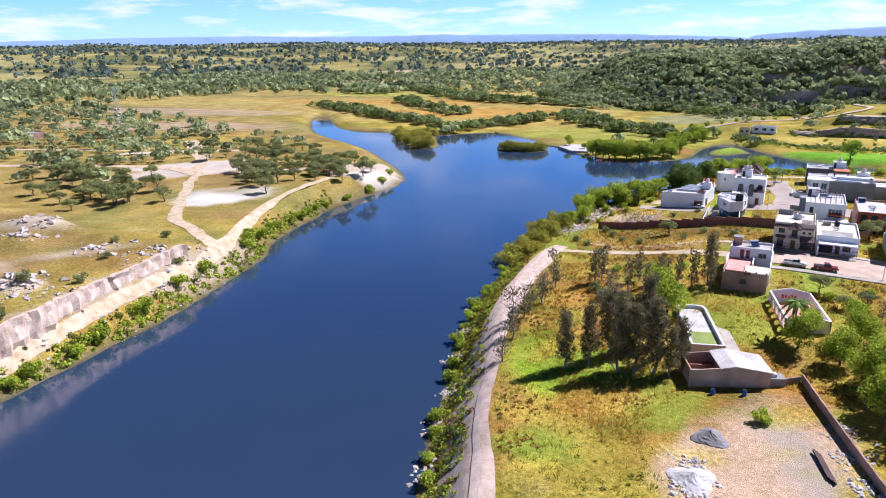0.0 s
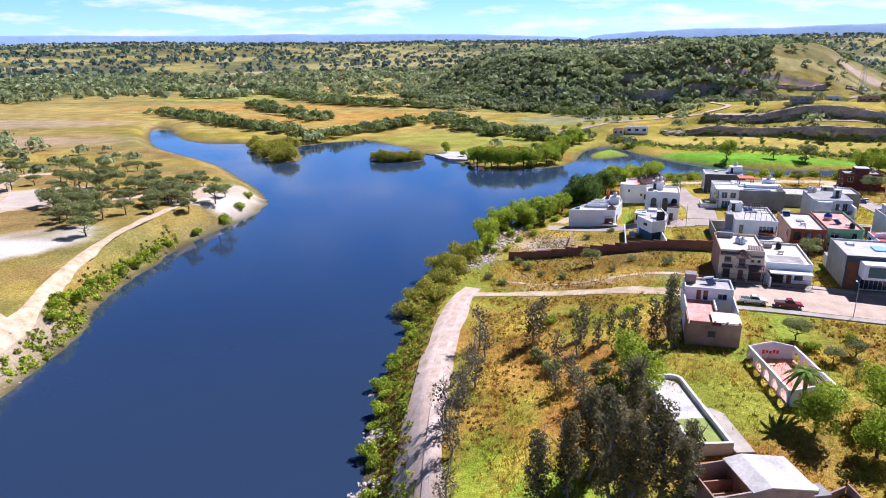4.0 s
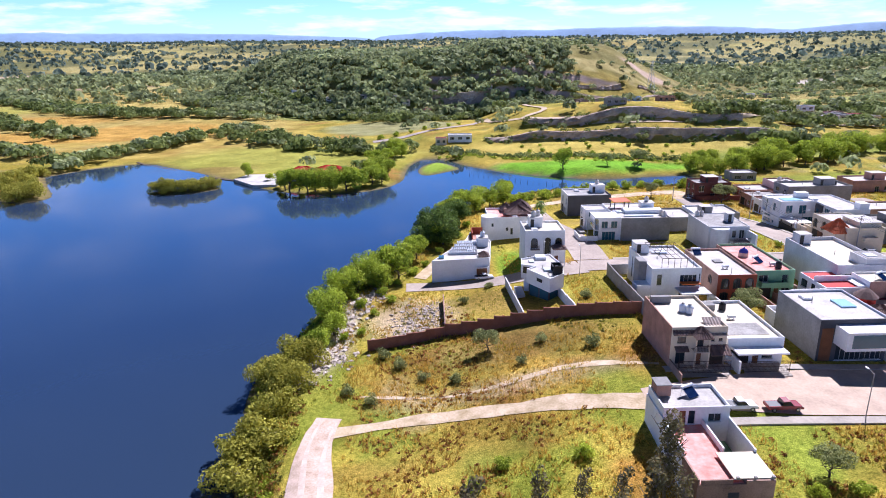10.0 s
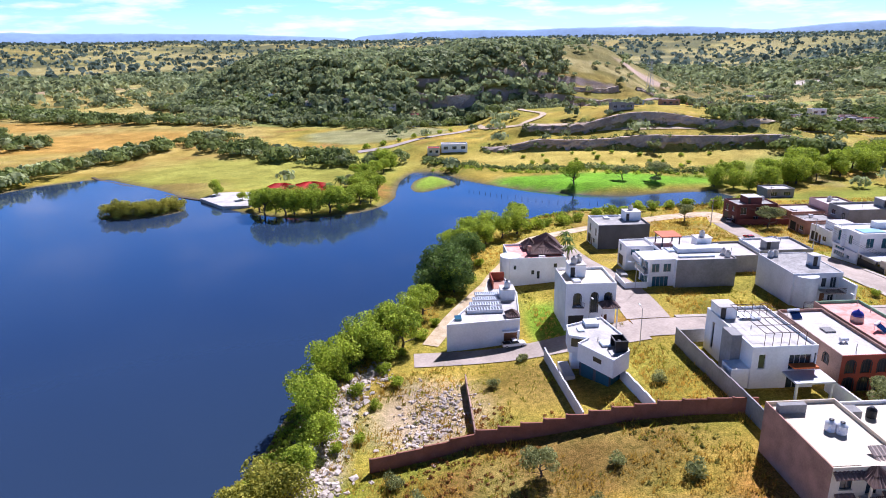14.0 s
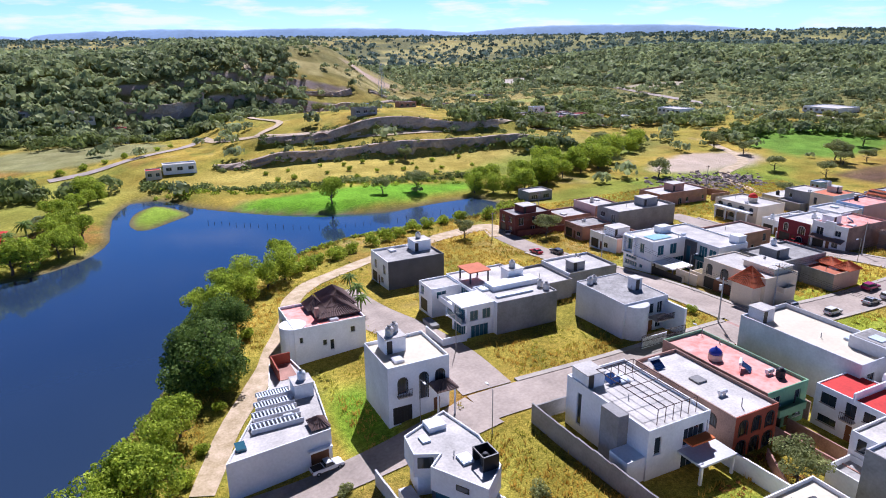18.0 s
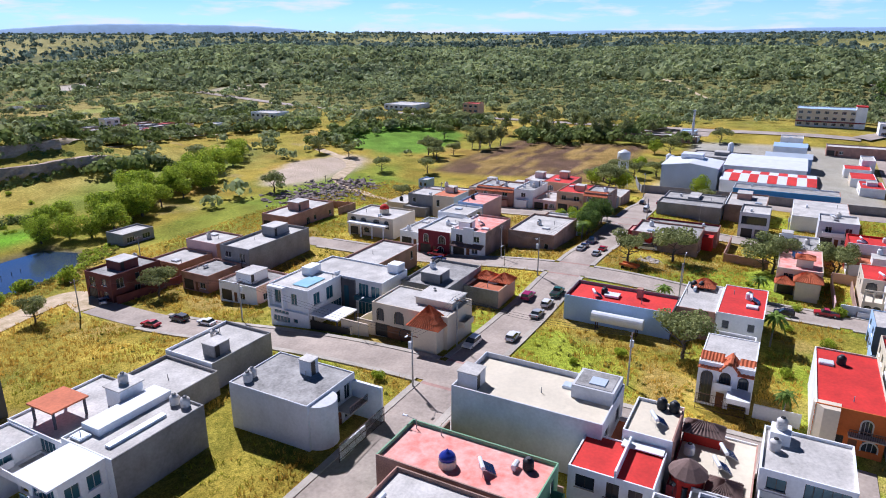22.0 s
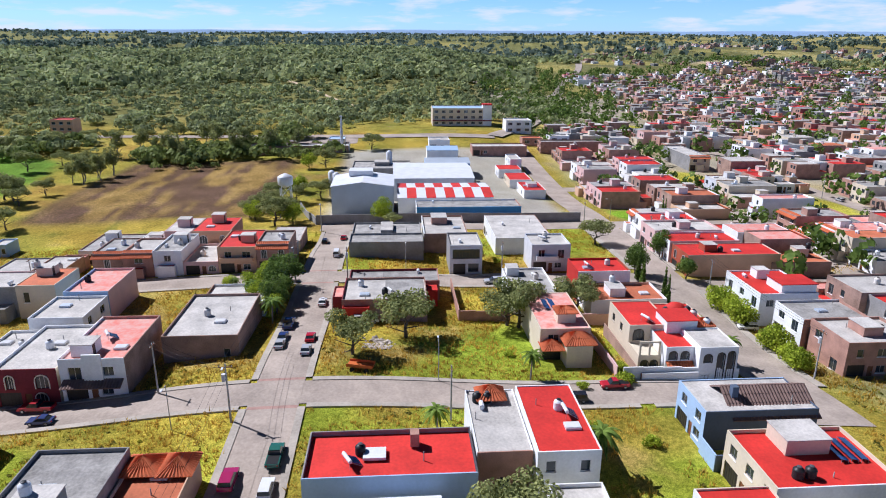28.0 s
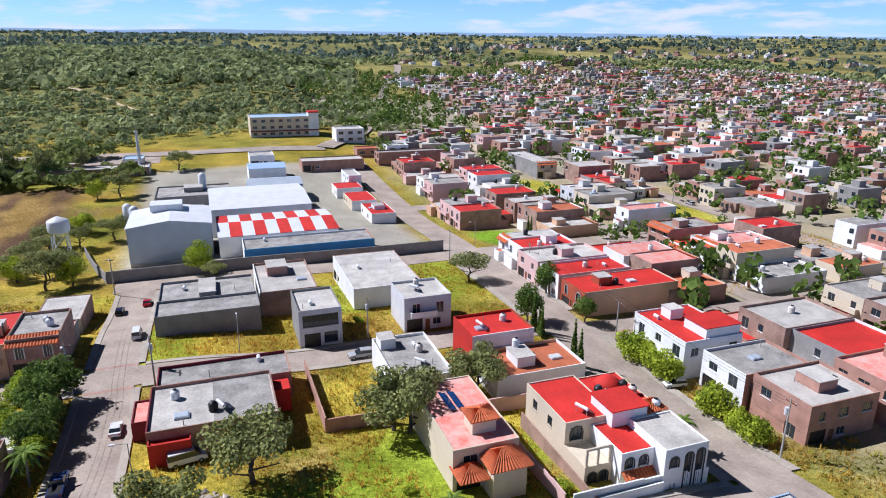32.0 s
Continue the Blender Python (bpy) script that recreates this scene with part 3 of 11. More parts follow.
# clearings in the woods: fields, yards and scars
for kx, ky, krx, kry, kt, kcol in CLEARINGS:
    cover = blend(cover, kcol, blob(kx, ky, krx, kry, kt, .15) * .9)
# packed soil under the built-up blocks to the south and at the works
cover = blend(cover, (0.42, 0.37, 0.32), box_mask(100, 620, -160, 128, 10) * (0.75 + 0.3 * n_mid))
cover = blend(cover, (0.42, 0.39, 0.36), box_mask(214, 345, 148, 226, 4) * 0.9)
cover = blend(cover, (0.50, 0.43, 0.07), blob(230, 57, 19, 9, 0, .15) + blob(283, 82, 12, 8, 0, .15) + blob(420, 60, 24, 17, 20, .15))
cover = blend(cover, (0.25, 0.40, 0.03), blob(223, 126, 10, 7, 0, .15))
cover = blend(cover, (0.52, 0.41, 0.14), blob(662, 98, 42, 24, -36, .15) + blob(400, 112, 22, 12, 0, .2))
# bare pits and benches on the mesa's flank, and scars on the far slopes
cover = blend(cover, (0.43, 0.34, 0.16), ease(0.25, 0.5, fbm(XX, YY * 2.2, 70, 21)) * ease(230, 120, np.hypot(XX - 110, (YY - 620) * 1.3)) * 0.9)
cover = blend(cover, (0.50, 0.36, 0.28), blob(168, 710, 24, 14, 20))
cover = blend(cover, (0.45, 0.37, 0.14), ease(620, 760, RR) * ease(.28, .42, fbm(XX, YY, 110, 33, 3)) * .7)
slope = np.hypot(np.gradient(ZZ, axis=1) / np.gradient(XX, axis=1), np.gradient(ZZ, axis=0) / np.gradient(YY, axis=0))
cover = blend(cover, (0.44, 0.33, 0.285), ease(.8, 1.2, slope) * (YY > 380) * (YY < 700))
cover = blend(cover, (0.42, 0.32, 0.22), ease(.5, .8, slope) * (XX < -122.5) * (YY < 130))
# wet margin at the water
cover = blend(cover, (0.20, 0.16, 0.09), ease(3.5, 0.5, DD))
cover = blend(cover, (0.06, 0.06, 0.04), ease(0, -1, DD))
cover = np.clip(cover * (1 + 0.18 * n_fine[..., None]), 0.01, 0.9)

g_mat = bpy.data.materials.new("ground_cover")
g_mat.use_nodes = True
gn, gl = g_mat.node_tree.nodes, g_mat.node_tree.links
g_bs = gn["Principled BSDF"]
g_bs.inputs["Roughness"].default_value, g_bs.inputs["Specular IOR Level"].default_value = 1.0, 0.1
g_at = gn.new("ShaderNodeAttribute")
g_at.attribute_name = "cover"
g_rough = gn.new("ShaderNodeMapRange")
g_rough.inputs[3].default_value, g_rough.inputs[4].default_value = 1.0, 0.28
gl.new(g_at.outputs["Alpha"], g_rough.inputs[0])
g_pos = gn.new("ShaderNodeTexCoord")
g_last = g_at.outputs["Color"]
for g_scale, g_lo, g_hi, g_tint in ((0.09, 0.76, 1.2, (1.0, 0.97, 0.8)), (1.5, 0.70, 1.2, (0.9, 1.0, 0.78)), (5.5, 0.62, 1.36, (0.95, 1.0, 0.8))):
    g_n = gn.new("ShaderNodeTexNoise")
    g_n.inputs["Scale"].default_value, g_n.inputs["Detail"].default_value = g_scale, 6.0
    g_r = gn.new("ShaderNodeValToRGB")
    g_r.color_ramp.elements[0].position, g_r.color_ramp.elements[1].position = 0.34, 0.68
    g_r.color_ramp.elements[0].color = (*[g_lo * c for c in g_tint], 1)
    g_r.color_ramp.elements[1].color = (g_hi, g_hi, g_hi, 1)
    g_m = gn.new("ShaderNodeMix")
    g_m.data_type, g_m.blend_type = "RGBA", "MULTIPLY"
    gl.new(g_rough.outputs[0], g_m.inputs[0])
    gl.new(g_pos.outputs["Object"], g_n.inputs["Vector"])
    gl.new(g_n.outputs["Fac"], g_r.inputs[0])
    gl.new(g_last, g_m.inputs[6])
    gl.new(g_r.outputs[0], g_m.inputs[7])
    g_last = g_m.outputs[2]
gl.new(g_last, g_bs.inputs["Base Color"])
g_b = gn.new("ShaderNodeBump")
g_b.inputs["Strength"].default_value, g_b.inputs["Distance"].default_value = 0.8, 0.25
gl.new(g_n.outputs["Fac"], g_b.inputs["Height"])
gl.new(g_b.outputs[0], g_bs.inputs["Normal"])


def grid_mesh(name, xs, ys, zs):
    nx, ny = len(xs), len(ys)
    co = np.stack([np.tile(xs, ny), np.repeat(ys, nx), np.ravel(zs)], 1)
    i = np.arange((ny - 1) * nx).reshape(ny - 1, nx)[:, :-1].ravel()
    return co, np.stack([i, i + 1, i + nx + 1, i + nx], 1)


def quick_mesh(name, co, faces, material, smooth=False):
    """A mesh from arrays of corners and of equal-sided faces."""
    me = bpy.data.meshes.new(name)
    n, k = faces.shape
    me.vertices.add(len(co))
    me.vertices.foreach_set("co", np.ascontiguousarray(co, np.float32).ravel())
    me.loops.add(n * k)
    me.loops.foreach_set("vertex_index", np.ascontiguousarray(faces, np.int32).ravel())
    me.polygons.add(n)
    me.polygons.foreach_set("loop_start", np.arange(0, n * k, k, dtype=np.int32))
    me.polygons.foreach_set("use_smooth", np.full(n, smooth))
    me.update(calc_edges=True)
    me.materials.append(material)
    return me


co, fa = grid_mesh("ground", GX, GY, ZZ)
ground_mesh = quick_mesh("ground", co, fa, g_mat, True)
layer = ground_mesh.attributes.new("cover", "FLOAT_COLOR", "POINT")
layer.data.foreach_set("color", np.concatenate([cover.reshape(-1, 3), ease(.36, .58, cover[..., 2] / cover[..., 0]).reshape(-1, 1)], 1).astype(np.float32).ravel())
ground = tagged(new("ground", ground_mesh), "dry golden grassland, fields and bare soil round the lake", "ground", kind="structure")

# ---- water ----
water_mat = bpy.data.materials.new("lake_water")
water_mat.use_nodes = True
hn, hl = water_mat.node_tree.nodes, water_mat.node_tree.links
h_bs = hn["Principled BSDF"]
h_bs.inputs["Base Color"].default_value = (0.025, 0.046, 0.090, 1)
h_bs.inputs["IOR"].default_value = 1.58
h_co, h_map = hn.new("ShaderNodeTexCoord"), hn.new("ShaderNodeMapping")
h_map.inputs["Scale"].default_value = (1.0, 0.55, 1.0)
h_n = hn.new("ShaderNodeTexNoise")
h_n.inputs["Scale"].default_value, h_n.inputs["Detail"].default_value = 1.3, 4.0
h_b = hn.new("ShaderNodeBump")
h_b.inputs["Strength"].default_value, h_b.inputs["Distance"].default_value = 0.09, 0.12
hl.new(h_co.outputs["Object"], h_map.inputs[0])
hl.new(h_map.outputs[0], h_n.inputs["Vector"])
hl.new(h_n.outputs["Fac"], h_b.inputs["Height"])
hl.new(h_b.outputs[0], h_bs.inputs["Normal"])
# breeze: slick and ruffled stretches
h_w = hn.new("ShaderNodeTexNoise")
h_w.inputs["Scale"].default_value, h_w.inputs["Detail"].default_value = 0.016, 3.0
h_r = hn.new("ShaderNodeMapRange")
h_r.inputs[1].default_value, h_r.inputs[2].default_value, h_r.inputs[3].default_value, h_r.inputs[4].default_value = 0.40, 0.64, 0.03, 0.16
hl.new(h_co.outputs["Object"], h_w.inputs["Vector"])
hl.new(h_w.outputs["Fac"], h_r.inputs[0])
hl.new(h_r.outputs[0], h_bs.inputs["Roughness"])
wx, wy = np.arange(-400, 100, 5.0), np.arange(-170, 470, 5.0)
co, fa = grid_mesh("lake", wx, wy, np.full((len(wy), len(wx)), WATER))
mid = co[fa].mean(1)
fa = fa[shore_distance(mid[:, 0], mid[:, 1]) < 5]
lake = tagged(new("water", quick_mesh("water", co, fa, water_mat)), "calm deep blue lake water with faint ripples", "lake", kind="structure")

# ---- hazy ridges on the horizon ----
# the haze of the far air is put into this flat blue base colour
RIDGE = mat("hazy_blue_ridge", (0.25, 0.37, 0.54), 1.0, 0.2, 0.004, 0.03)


def ridge(a0, a1, dist, top, seed, label):
    """A long low range, a solid swell of land, far off between two bearings."""
    a = np.linspace(radians(a0), radians(a1), 90)
    edge = np.sin(np.linspace(0, math.pi, 90)) ** .5
    crest = top * edge * (.72 + .28 * fbm(a * 900, a * 0, 160, seed)) + 4 * fbm(a * 900, a * 0, 12, seed)
    rows = []
    for k, (dr, f) in enumerate(((-260, 0.0), (-120, .6), (-40, .92), (0, 1.0), (90, .5))):
        rr = dist + dr
        rows.append(np.stack([20 + rr * np.cos(a), 220 + rr * np.sin(a), 30 + (62 + crest) * f], 1))
    co = np.concatenate(rows)
    i = np.arange(4 * 90).reshape(4, 90)[:, :-1].ravel()
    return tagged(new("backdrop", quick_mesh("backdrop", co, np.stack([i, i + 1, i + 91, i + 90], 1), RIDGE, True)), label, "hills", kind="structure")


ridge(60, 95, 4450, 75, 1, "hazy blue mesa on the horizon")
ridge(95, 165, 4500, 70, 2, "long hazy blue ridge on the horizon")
ridge(38, 62, 4350, 70, 3, "broad haze-blue mountain on the horizon")
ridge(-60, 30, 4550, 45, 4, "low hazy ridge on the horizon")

# ---- building blocks ----
class Shape:
    """Corners and faces of one part."""

    def __init__(self):
        self.v, self.f = [], []

    def face(self, *pts):
        n = len(self.v)
        self.v += [tuple(p) for p in pts]
        self.f.append(tuple(range(n, n + len(pts))))
        return self

    def box(self, x0, x1, y0, y1, z0, z1):
        n = len(self.v)
        self.v += [(x0, y0, z0), (x1, y0, z0), (x1, y1, z0), (x0, y1, z0), (x0, y0, z1), (x1, y0, z1), (x1, y1, z1), (x0, y1, z1)]
        self.f += [tuple(n + i for i in q) for q in ((3, 2, 1, 0), (4, 5, 6, 7), (0, 1, 5, 4), (1, 2, 6, 5), (2, 3, 7, 6), (3, 0, 4, 7))]
        return self

    def prism(self, ring, z0, z1, top=1.0):
        """An upright prism over a ring of plan points; top shrinks the upper ring."""
        n, k = len(self.v), len(ring)
        cx, cy = sum(p[0] for p in ring) / k, sum(p[1] for p in ring) / k
        self.v += [(x, y, z0) for x, y in ring] + [(cx + (x - cx) * top, cy + (y - cy) * top, z1) for x, y in ring]
        self.f += [(n + i, n + (i + 1) % k, n + k + (i + 1) % k, n + k + i) for i in range(k)]
        self.f += [tuple(n + k + i for i in range(k)), tuple(n + i for i in reversed(range(k)))]
        return self

    def round(self, x, y, z0, z1, r0, r1=None, sides=10):
        r1 = r0 if r1 is None else r1
        n = len(self.v)
        for r, z in ((r0, z0), (r1, z1)):
            self.v += [(x + r * math.cos(2 * math.pi * i / sides), y + r * math.sin(2 * math.pi * i / sides), z) for i in range(sides)]
        self.f += [(n + i, n + (i + 1) % sides, n + sides + (i + 1) % sides, n + sides + i) for i in range(sides)]
        self.f += [tuple(n + sides + i for i in range(sides)), tuple(n + i for i in reversed(range(sides)))]
        return self

    def lathe(self, x, y, profile, sides=10):
        """A turned form: (radius, z) from the bottom up."""
        n = len(self.v)
        for r, z in profile:
            self.v += [(x + r * math.cos(2 * math.pi * i / sides), y + r * math.sin(2 * math.pi * i / sides), z) for i in range(sides)]
        for k in range(len(profile) - 1):
            a = n + k * sides
            self.f += [(a + i, a + (i + 1) % sides, a + sides + (i + 1) % sides, a + sides + i) for i in range(sides)]
        self.f += [tuple(n + (len(profile) - 1) * sides + i for i in range(sides)), tuple(n + i for i in reversed(range(sides)))]
        return self

    def rod(self, a, b, r0, r1=None, sides=5):
        """A tapered rod from a to b."""
        r1 = r0 if r1 is None else r1
        a, b = Vector(a), Vector(b)
        d = (b - a).normalized()
        u = d.orthogonal().normalized()
        w = d.cross(u)
        n = len(self.v)
        for p, r in ((a, r0), (b, r1)):
            self.v += [tuple(p + r * (math.cos(2 * math.pi * i / sides) * u + math.sin(2 * math.pi * i / sides) * w)) for i in range(sides)]
        self.f += [(n + i, n + (i + 1) % sides, n + sides + (i + 1) % sides, n + sides + i) for i in range(sides)]
        self.f += [tuple(n + sides + i for i in range(sides)), tuple(n + i for i in reversed(range(sides)))]
        return self

    def mesh(self, name, material, smooth=False):
        me = bpy.data.meshes.new(name)
        me.from_pydata(self.v, [], self.f)
        me.materials.append(material)
        if smooth:
            me.polygons.foreach_set("use_smooth", [True] * len(me.polygons))
        me.update()
        return me


def part(name, shape, material, parent, label="", smooth=False):
    ob = new(name, shape.mesh(name, material, smooth))
    ob.parent = parent
    return tagged(ob, label)


def thing(name, m, label, category, group=""):
    ob = new(name)
    ob.empty_display_size = 0.5
    ob.matrix_world = m
    return tagged(ob, label, category, group)


def at(x, y, turn=0.0, dz=0.0):
    return pose(x, y, gz(x, y) + dz, 0, 0, turn)


# ---- streets ----
def ribbon(name, line, widths, material, label, category, lift=0.1, across=4, deep=0.0, edge_noise=0.0, kind="structure", shift=0.0):
    """A strip that lies on the ground along a line, or beside it; deep gives it real kerb faces."""
    p = smooth_line(line, 2.0)
    t = np.gradient(p, axis=0)
    t /= np.linalg.norm(t, axis=1)[:, None] + 1e-9
    nrm = np.stack([-t[:, 1], t[:, 0]], 1)
    w = np.interp(np.linspace(0, 1, len(p)), np.linspace(0, 1, len(widths)), widths) / 2
    cols = np.linspace(-1, 1, across)
    side = np.repeat(w[:, None], across, 1) * cols[None, :]
    if edge_noise:
        side[:, 0] += edge_noise * fbm(p[:, 0], p[:, 1], 7, 31, 3)
        side[:, -1] += edge_noise * fbm(p[:, 0], p[:, 1], 7, 32, 3)
    xy = p[:, None, :] + nrm[:, None, :] * (side[..., None] + shift)
    z = height(xy[..., 0].ravel(), xy[..., 1].ravel()).reshape(xy.shape[:2]) + lift
    rows = np.concatenate([xy, z[..., None]], 2)
    if deep:
        low0, low1 = rows[:, :1].copy(), rows[:, -1:].copy()
        low0[..., 2] -= deep
        low1[..., 2] -= deep
        rows = np.concatenate([low0, rows, low1], 1)
    k, n = rows.shape[1], len(rows)
    i = np.arange((n - 1) * k).reshape(n - 1, k)[:, :-1].ravel()
    fa = np.stack([i, i + 1, i + k + 1, i + k], 1)[:, ::-1]
    return tagged(new(name, quick_mesh(name, rows.reshape(-1, 3), fa, material, not deep)), label, category, kind=kind)


def street(x0, y0, x1, y1, w, lift=0.12):
    return ribbon("road", [(x0, y0), ((x0 + x1) / 2, (y0 + y1) / 2), (x1, y1)], [w], CONCRETE, "pale worn concrete street", "road", lift, 5)


street(-5, 218.8, 206, 218.8, 6.9)
for sx, sy0, sy1, sw in ((51, 166, 215.8, 6.8), (51, 221.8, 302, 6.8), (105, 141, 215.8, 6.2), (105, 221.8, 292, 6.2), (158, 146, 215.8, 6.8), (158, 221.8, 300, 6.8), (208, 146, 224, 8.0)):
    street(sx, sy0, sx, sy1, sw, 0.104)
street(96, 141.4, 350, 141.4, 9.0)
ribbon("road", [(-44, 216.5), (-30, 216.6), (-12, 217), (-4.6, 218.2)], [5, 5, 6, 8], CONCRETE, "pale concrete street ending at the shore", "road", 0.12, 5)
ribbon("road", [(-1.4, 222.6), (-1.2, 236), (-3, 248), (-6, 262), (-6, 276)], [8, 8, 9, 9, 7], CONCRETE, "pale concrete cul-de-sac", "road", 0.12, 5)
ribbon("road", [(-9, 160.5), (8, 161), (30, 162), (46.5, 162)], [5, 11, 13, 12], REDCONC, "wide pinkish dusty street", "road", 0.12, 6)
ribbon("road", [(51, 302), (52, 312), (40, 310.5), (20, 302), (4, 293), (-13, 281), (-21, 263), (-28, 247), (-35, 236), (-41, 222)], [8, 6, 5, 4, 4, 4, 3.5, 3.5, 3.5, 3], DIRT, "narrow pale dirt road along the lake", "dirt road", 0.11, 4, 0, 0.5)
ribbon("road", [(-24, 36), (-29, 56), (-37, 74), (-42, 88), (-46, 102), (-50, 122), (-53, 140), (-55, 157), (-54, 166)], [7, 7, 7, 7, 6.5, 6, 5.5, 6, 4], GREYDIRT, "grey gravel lane beside the lake", "dirt road", 0.12, 5, 0, 0.7)
for off_ in (-1.5, 0.9):
    ribbon("road", [(-24, 36), (-29, 56), (-37, 74), (-42, 88), (-46, 102), (-50, 122), (-53, 140), (-55, 157), (-54, 166)], [1.1, 1.2, 1.0, 1.1, 1.0, .9, .9, .8, .5], PALEDUST, "pale worn wheel track in a gravel lane", "dirt road", 0.126, 3, 0, 0.45, shift=off_)
ribbon("road", [(-53, 162), (-42, 164), (-26, 163), (-9, 160.5)], [3.4, 2.6, 2.8, 4.2], DIRT, "rutted dirt track between grass", "dirt road", 0.09, 4, 0, 1.3)
ribbon("road", [(-50, 172), (-34, 170), (-18, 172), (-4, 170)], [.5, 1.0, 1.2, .6], DIRT, "faint dirt path through dry grass", "dirt road", 0.06, 3, 0, 0.8)
ribbon("road", [(-113, 30), (-120, 62), (-127, 95), (-133, 118), (-143, 137), (-152, 158), (-160, 185), (-166, 215), (-172, 240)], [2.8, 2.8, 3, 3.2, 3.4, 3, 3, 3, 3], DIRT, "pale dirt track on the far bank", "dirt road", 0.11, 4, 0, 0.7)
ribbon("road", [(-133, 116), (-150, 124), (-163, 129), (-176, 142), (-200, 166), (-222, 190), (-262, 228), (-335, 285)], [4, 3.5, 3.5, 4, 6, 12, 10, 8], DIRT, "bleached dirt road through mesquite", "dirt road", 0.11, 4, 0, 1.2)
ribbon("road", [(-212, 184), (-240, 190), (-285, 180), (-340, 165), (-420, 140)], [7, 6, 6, 6, 6], DIRT, "bleached dirt road", "dirt road", 0.12, 4, 0, 0.8)
ribbon("road", [(-215, 186), (-196, 206), (-180, 228), (-166, 240)], [5, 5, 6, 9], DIRT, "bleached dirt road to the shore", "dirt road", 0.12, 4, 0, 0.8)
ribbon("road", [(-285, 255), (-320, 235), (-390, 205), (-470, 170)], [5, 5, 5, 5], DIRT, "bleached dirt road", "dirt road", 0.13, 4, 0, 0.8)
ribbon("road", [(-70, 462), (-46, 468), (-18, 494), (0, 528)], [6, 5.5, 5, 5], CONCRETE, "pale country road through the fields", "road", 0.3, 4, 0, 0.4)
ribbon("road", [(0, 528), (4, 498), (18, 472), (50, 461), (78, 449), (115, 450), (138, 449), (175, 462), (217, 478), (250, 470)], [4, 4, 3.6, 3.6, 3.6, 3.6, 4, 4, 4, 4], DIRT, "pale country road on a bench above the fields", "dirt road", 0.3, 4, 0, 0.4)
ribbon("road", [(18, 472), (36, 500), (30, 545), (44, 590), (50, 640), (44, 700), (30, 760)], [3.5, 3.5, 4, 4.5, 5, 5, 4], DIRT, "dirt road up the quarried hill", "dirt road", 0.5, 4, 0, 0.5)
ribbon("road", [(420, 690), (399, 600), (388, 523), (393, 436), (402, 353), (394, 273), (374, 211), (368, 150)], [8, 8, 8, 8, 8], CONCRETE, "grey country highway below the wooded hill", "road", 0.4, 4)
ribbon("road", [(368, 150), (420, 120), (560, 80), (660, 45), (770, 15), (980, -60), (1328, -150)], [9, 9, 9, 9, 9, 12, 12], CONCRETE, "pale road climbing the far hillside", "road", 0.8, 4)
for k_ in range(3):
    ribbon("road", [(640 + 36 * k_, 120 - 26 * k_), (672 + 36 * k_, 128 - 26 * k_), (700 + 36 * k_, 136 - 26 * k_)], [9], CONCRETE, "pale unfinished street on a far slope", "road", 0.8, 4)
ribbon("road", [(520, 228), (570, 254), (690, 316), (812, 378)], [3, 4, 4, 3], DIRT, "pale dirt track up the wooded hill", "dirt road", 0.3, 3, 0, 0.8)
ribbon("road", [(162, 296), (175, 320), (190, 345), (220, 360), (240, 395)], [4, 4, 5, 5, 5], DIRT, "dirt track to the cleared ground", "dirt road", 0.12, 4, 0, 0.6)


def sidewalk(x0, y0, x1, y1, w=1.5):
    return ribbon("pavement", [(x0, y0), ((x0 + x1) / 2, (y0 + y1) / 2), (x1, y1)], [w], KERB, "concrete pavement with a raised kerb", "pavement", 0.22, 3, 0.4)


for wy_, legs in ((214.9, ((3, 46.6), (55.4, 101), (109, 153.6), (162.4, 203))), (222.7, ((3.5, 46.6), (55.4, 101), (109, 153.6), (162.4, 203)))):
    for a, b in legs:
        sidewalk(a, wy_, b, wy_, 1.0)
ribbon("pavement", [(3, 213.4), (24, 213.4), (45.6, 213.4)], [1.9], KERB, "concrete forecourt strip before the houses", "pavement", 0.2, 3, 0.4)
for wx_ in (47.1, 54.9, 101.4, 108.6, 154.1, 161.9):
    for a, b in ((168, 214.3), (223.3, 285)):
        sidewalk(wx_, a, wx_, b, 1.0)
BAND = mat("red_tinted_band", (0.44, 0.27, 0.225), 0.95, 0.3, 0.4, 2.5)
for bx_ in (46.9, 55.1, 101.2, 108.8, 153.9, 162.1):
    ribbon("road", [(bx_, 215.45), (bx_, 218.8), (bx_, 222.1)], [.7], BAND, "red-tinted concrete band at a crossing", "road", 0.128, 4)
sidewalk(101.4, 147, 101.4, 166, 1.0)
sidewalk(108.6, 147, 108.6, 166, 1.0)
for a, b in ((109, 152), (164, 203)):
    sidewalk(a, 146.8, b, 146.8)
    sidewalk(a, 136.0, b, 136.0)
sidewalk(-10, 154.2, 44, 154.6)
sidewalk(-4, 168.0, 44, 168.6)

# ---- houses ----
COLOUR_WORD = {}
for m_, w_ in ((WHITE, "white"), (CREAM, "cream"), (PEACH, "peach"), (ORANGE, "orange"), (BRICKRED, "brick-red"), (MAROON, "maroon"), (GREEN, "green"), (BLUE, "pale blue"), (SLATE_SHADE, "slate blue"),
               (PINK, "pink"), (GREY, "grey cement"), (PALEGREY, "pale grey"), (DARKGREY, "dark grey"), (BRICK, "bare brick"), (OLDBRICK, "weathered brick"), (R_RED, "red"), (R_PINK, "faded red"),
               (R_TERRA, "terracotta"), (R_WHITE, "white"), (R_CREAM, "cream"), (R_GREY, "bare concrete"), (TILE, "clay-tiled"), (BROWNTILE, "brown-tiled")):
    COLOUR_WORD[m_.name] = w_


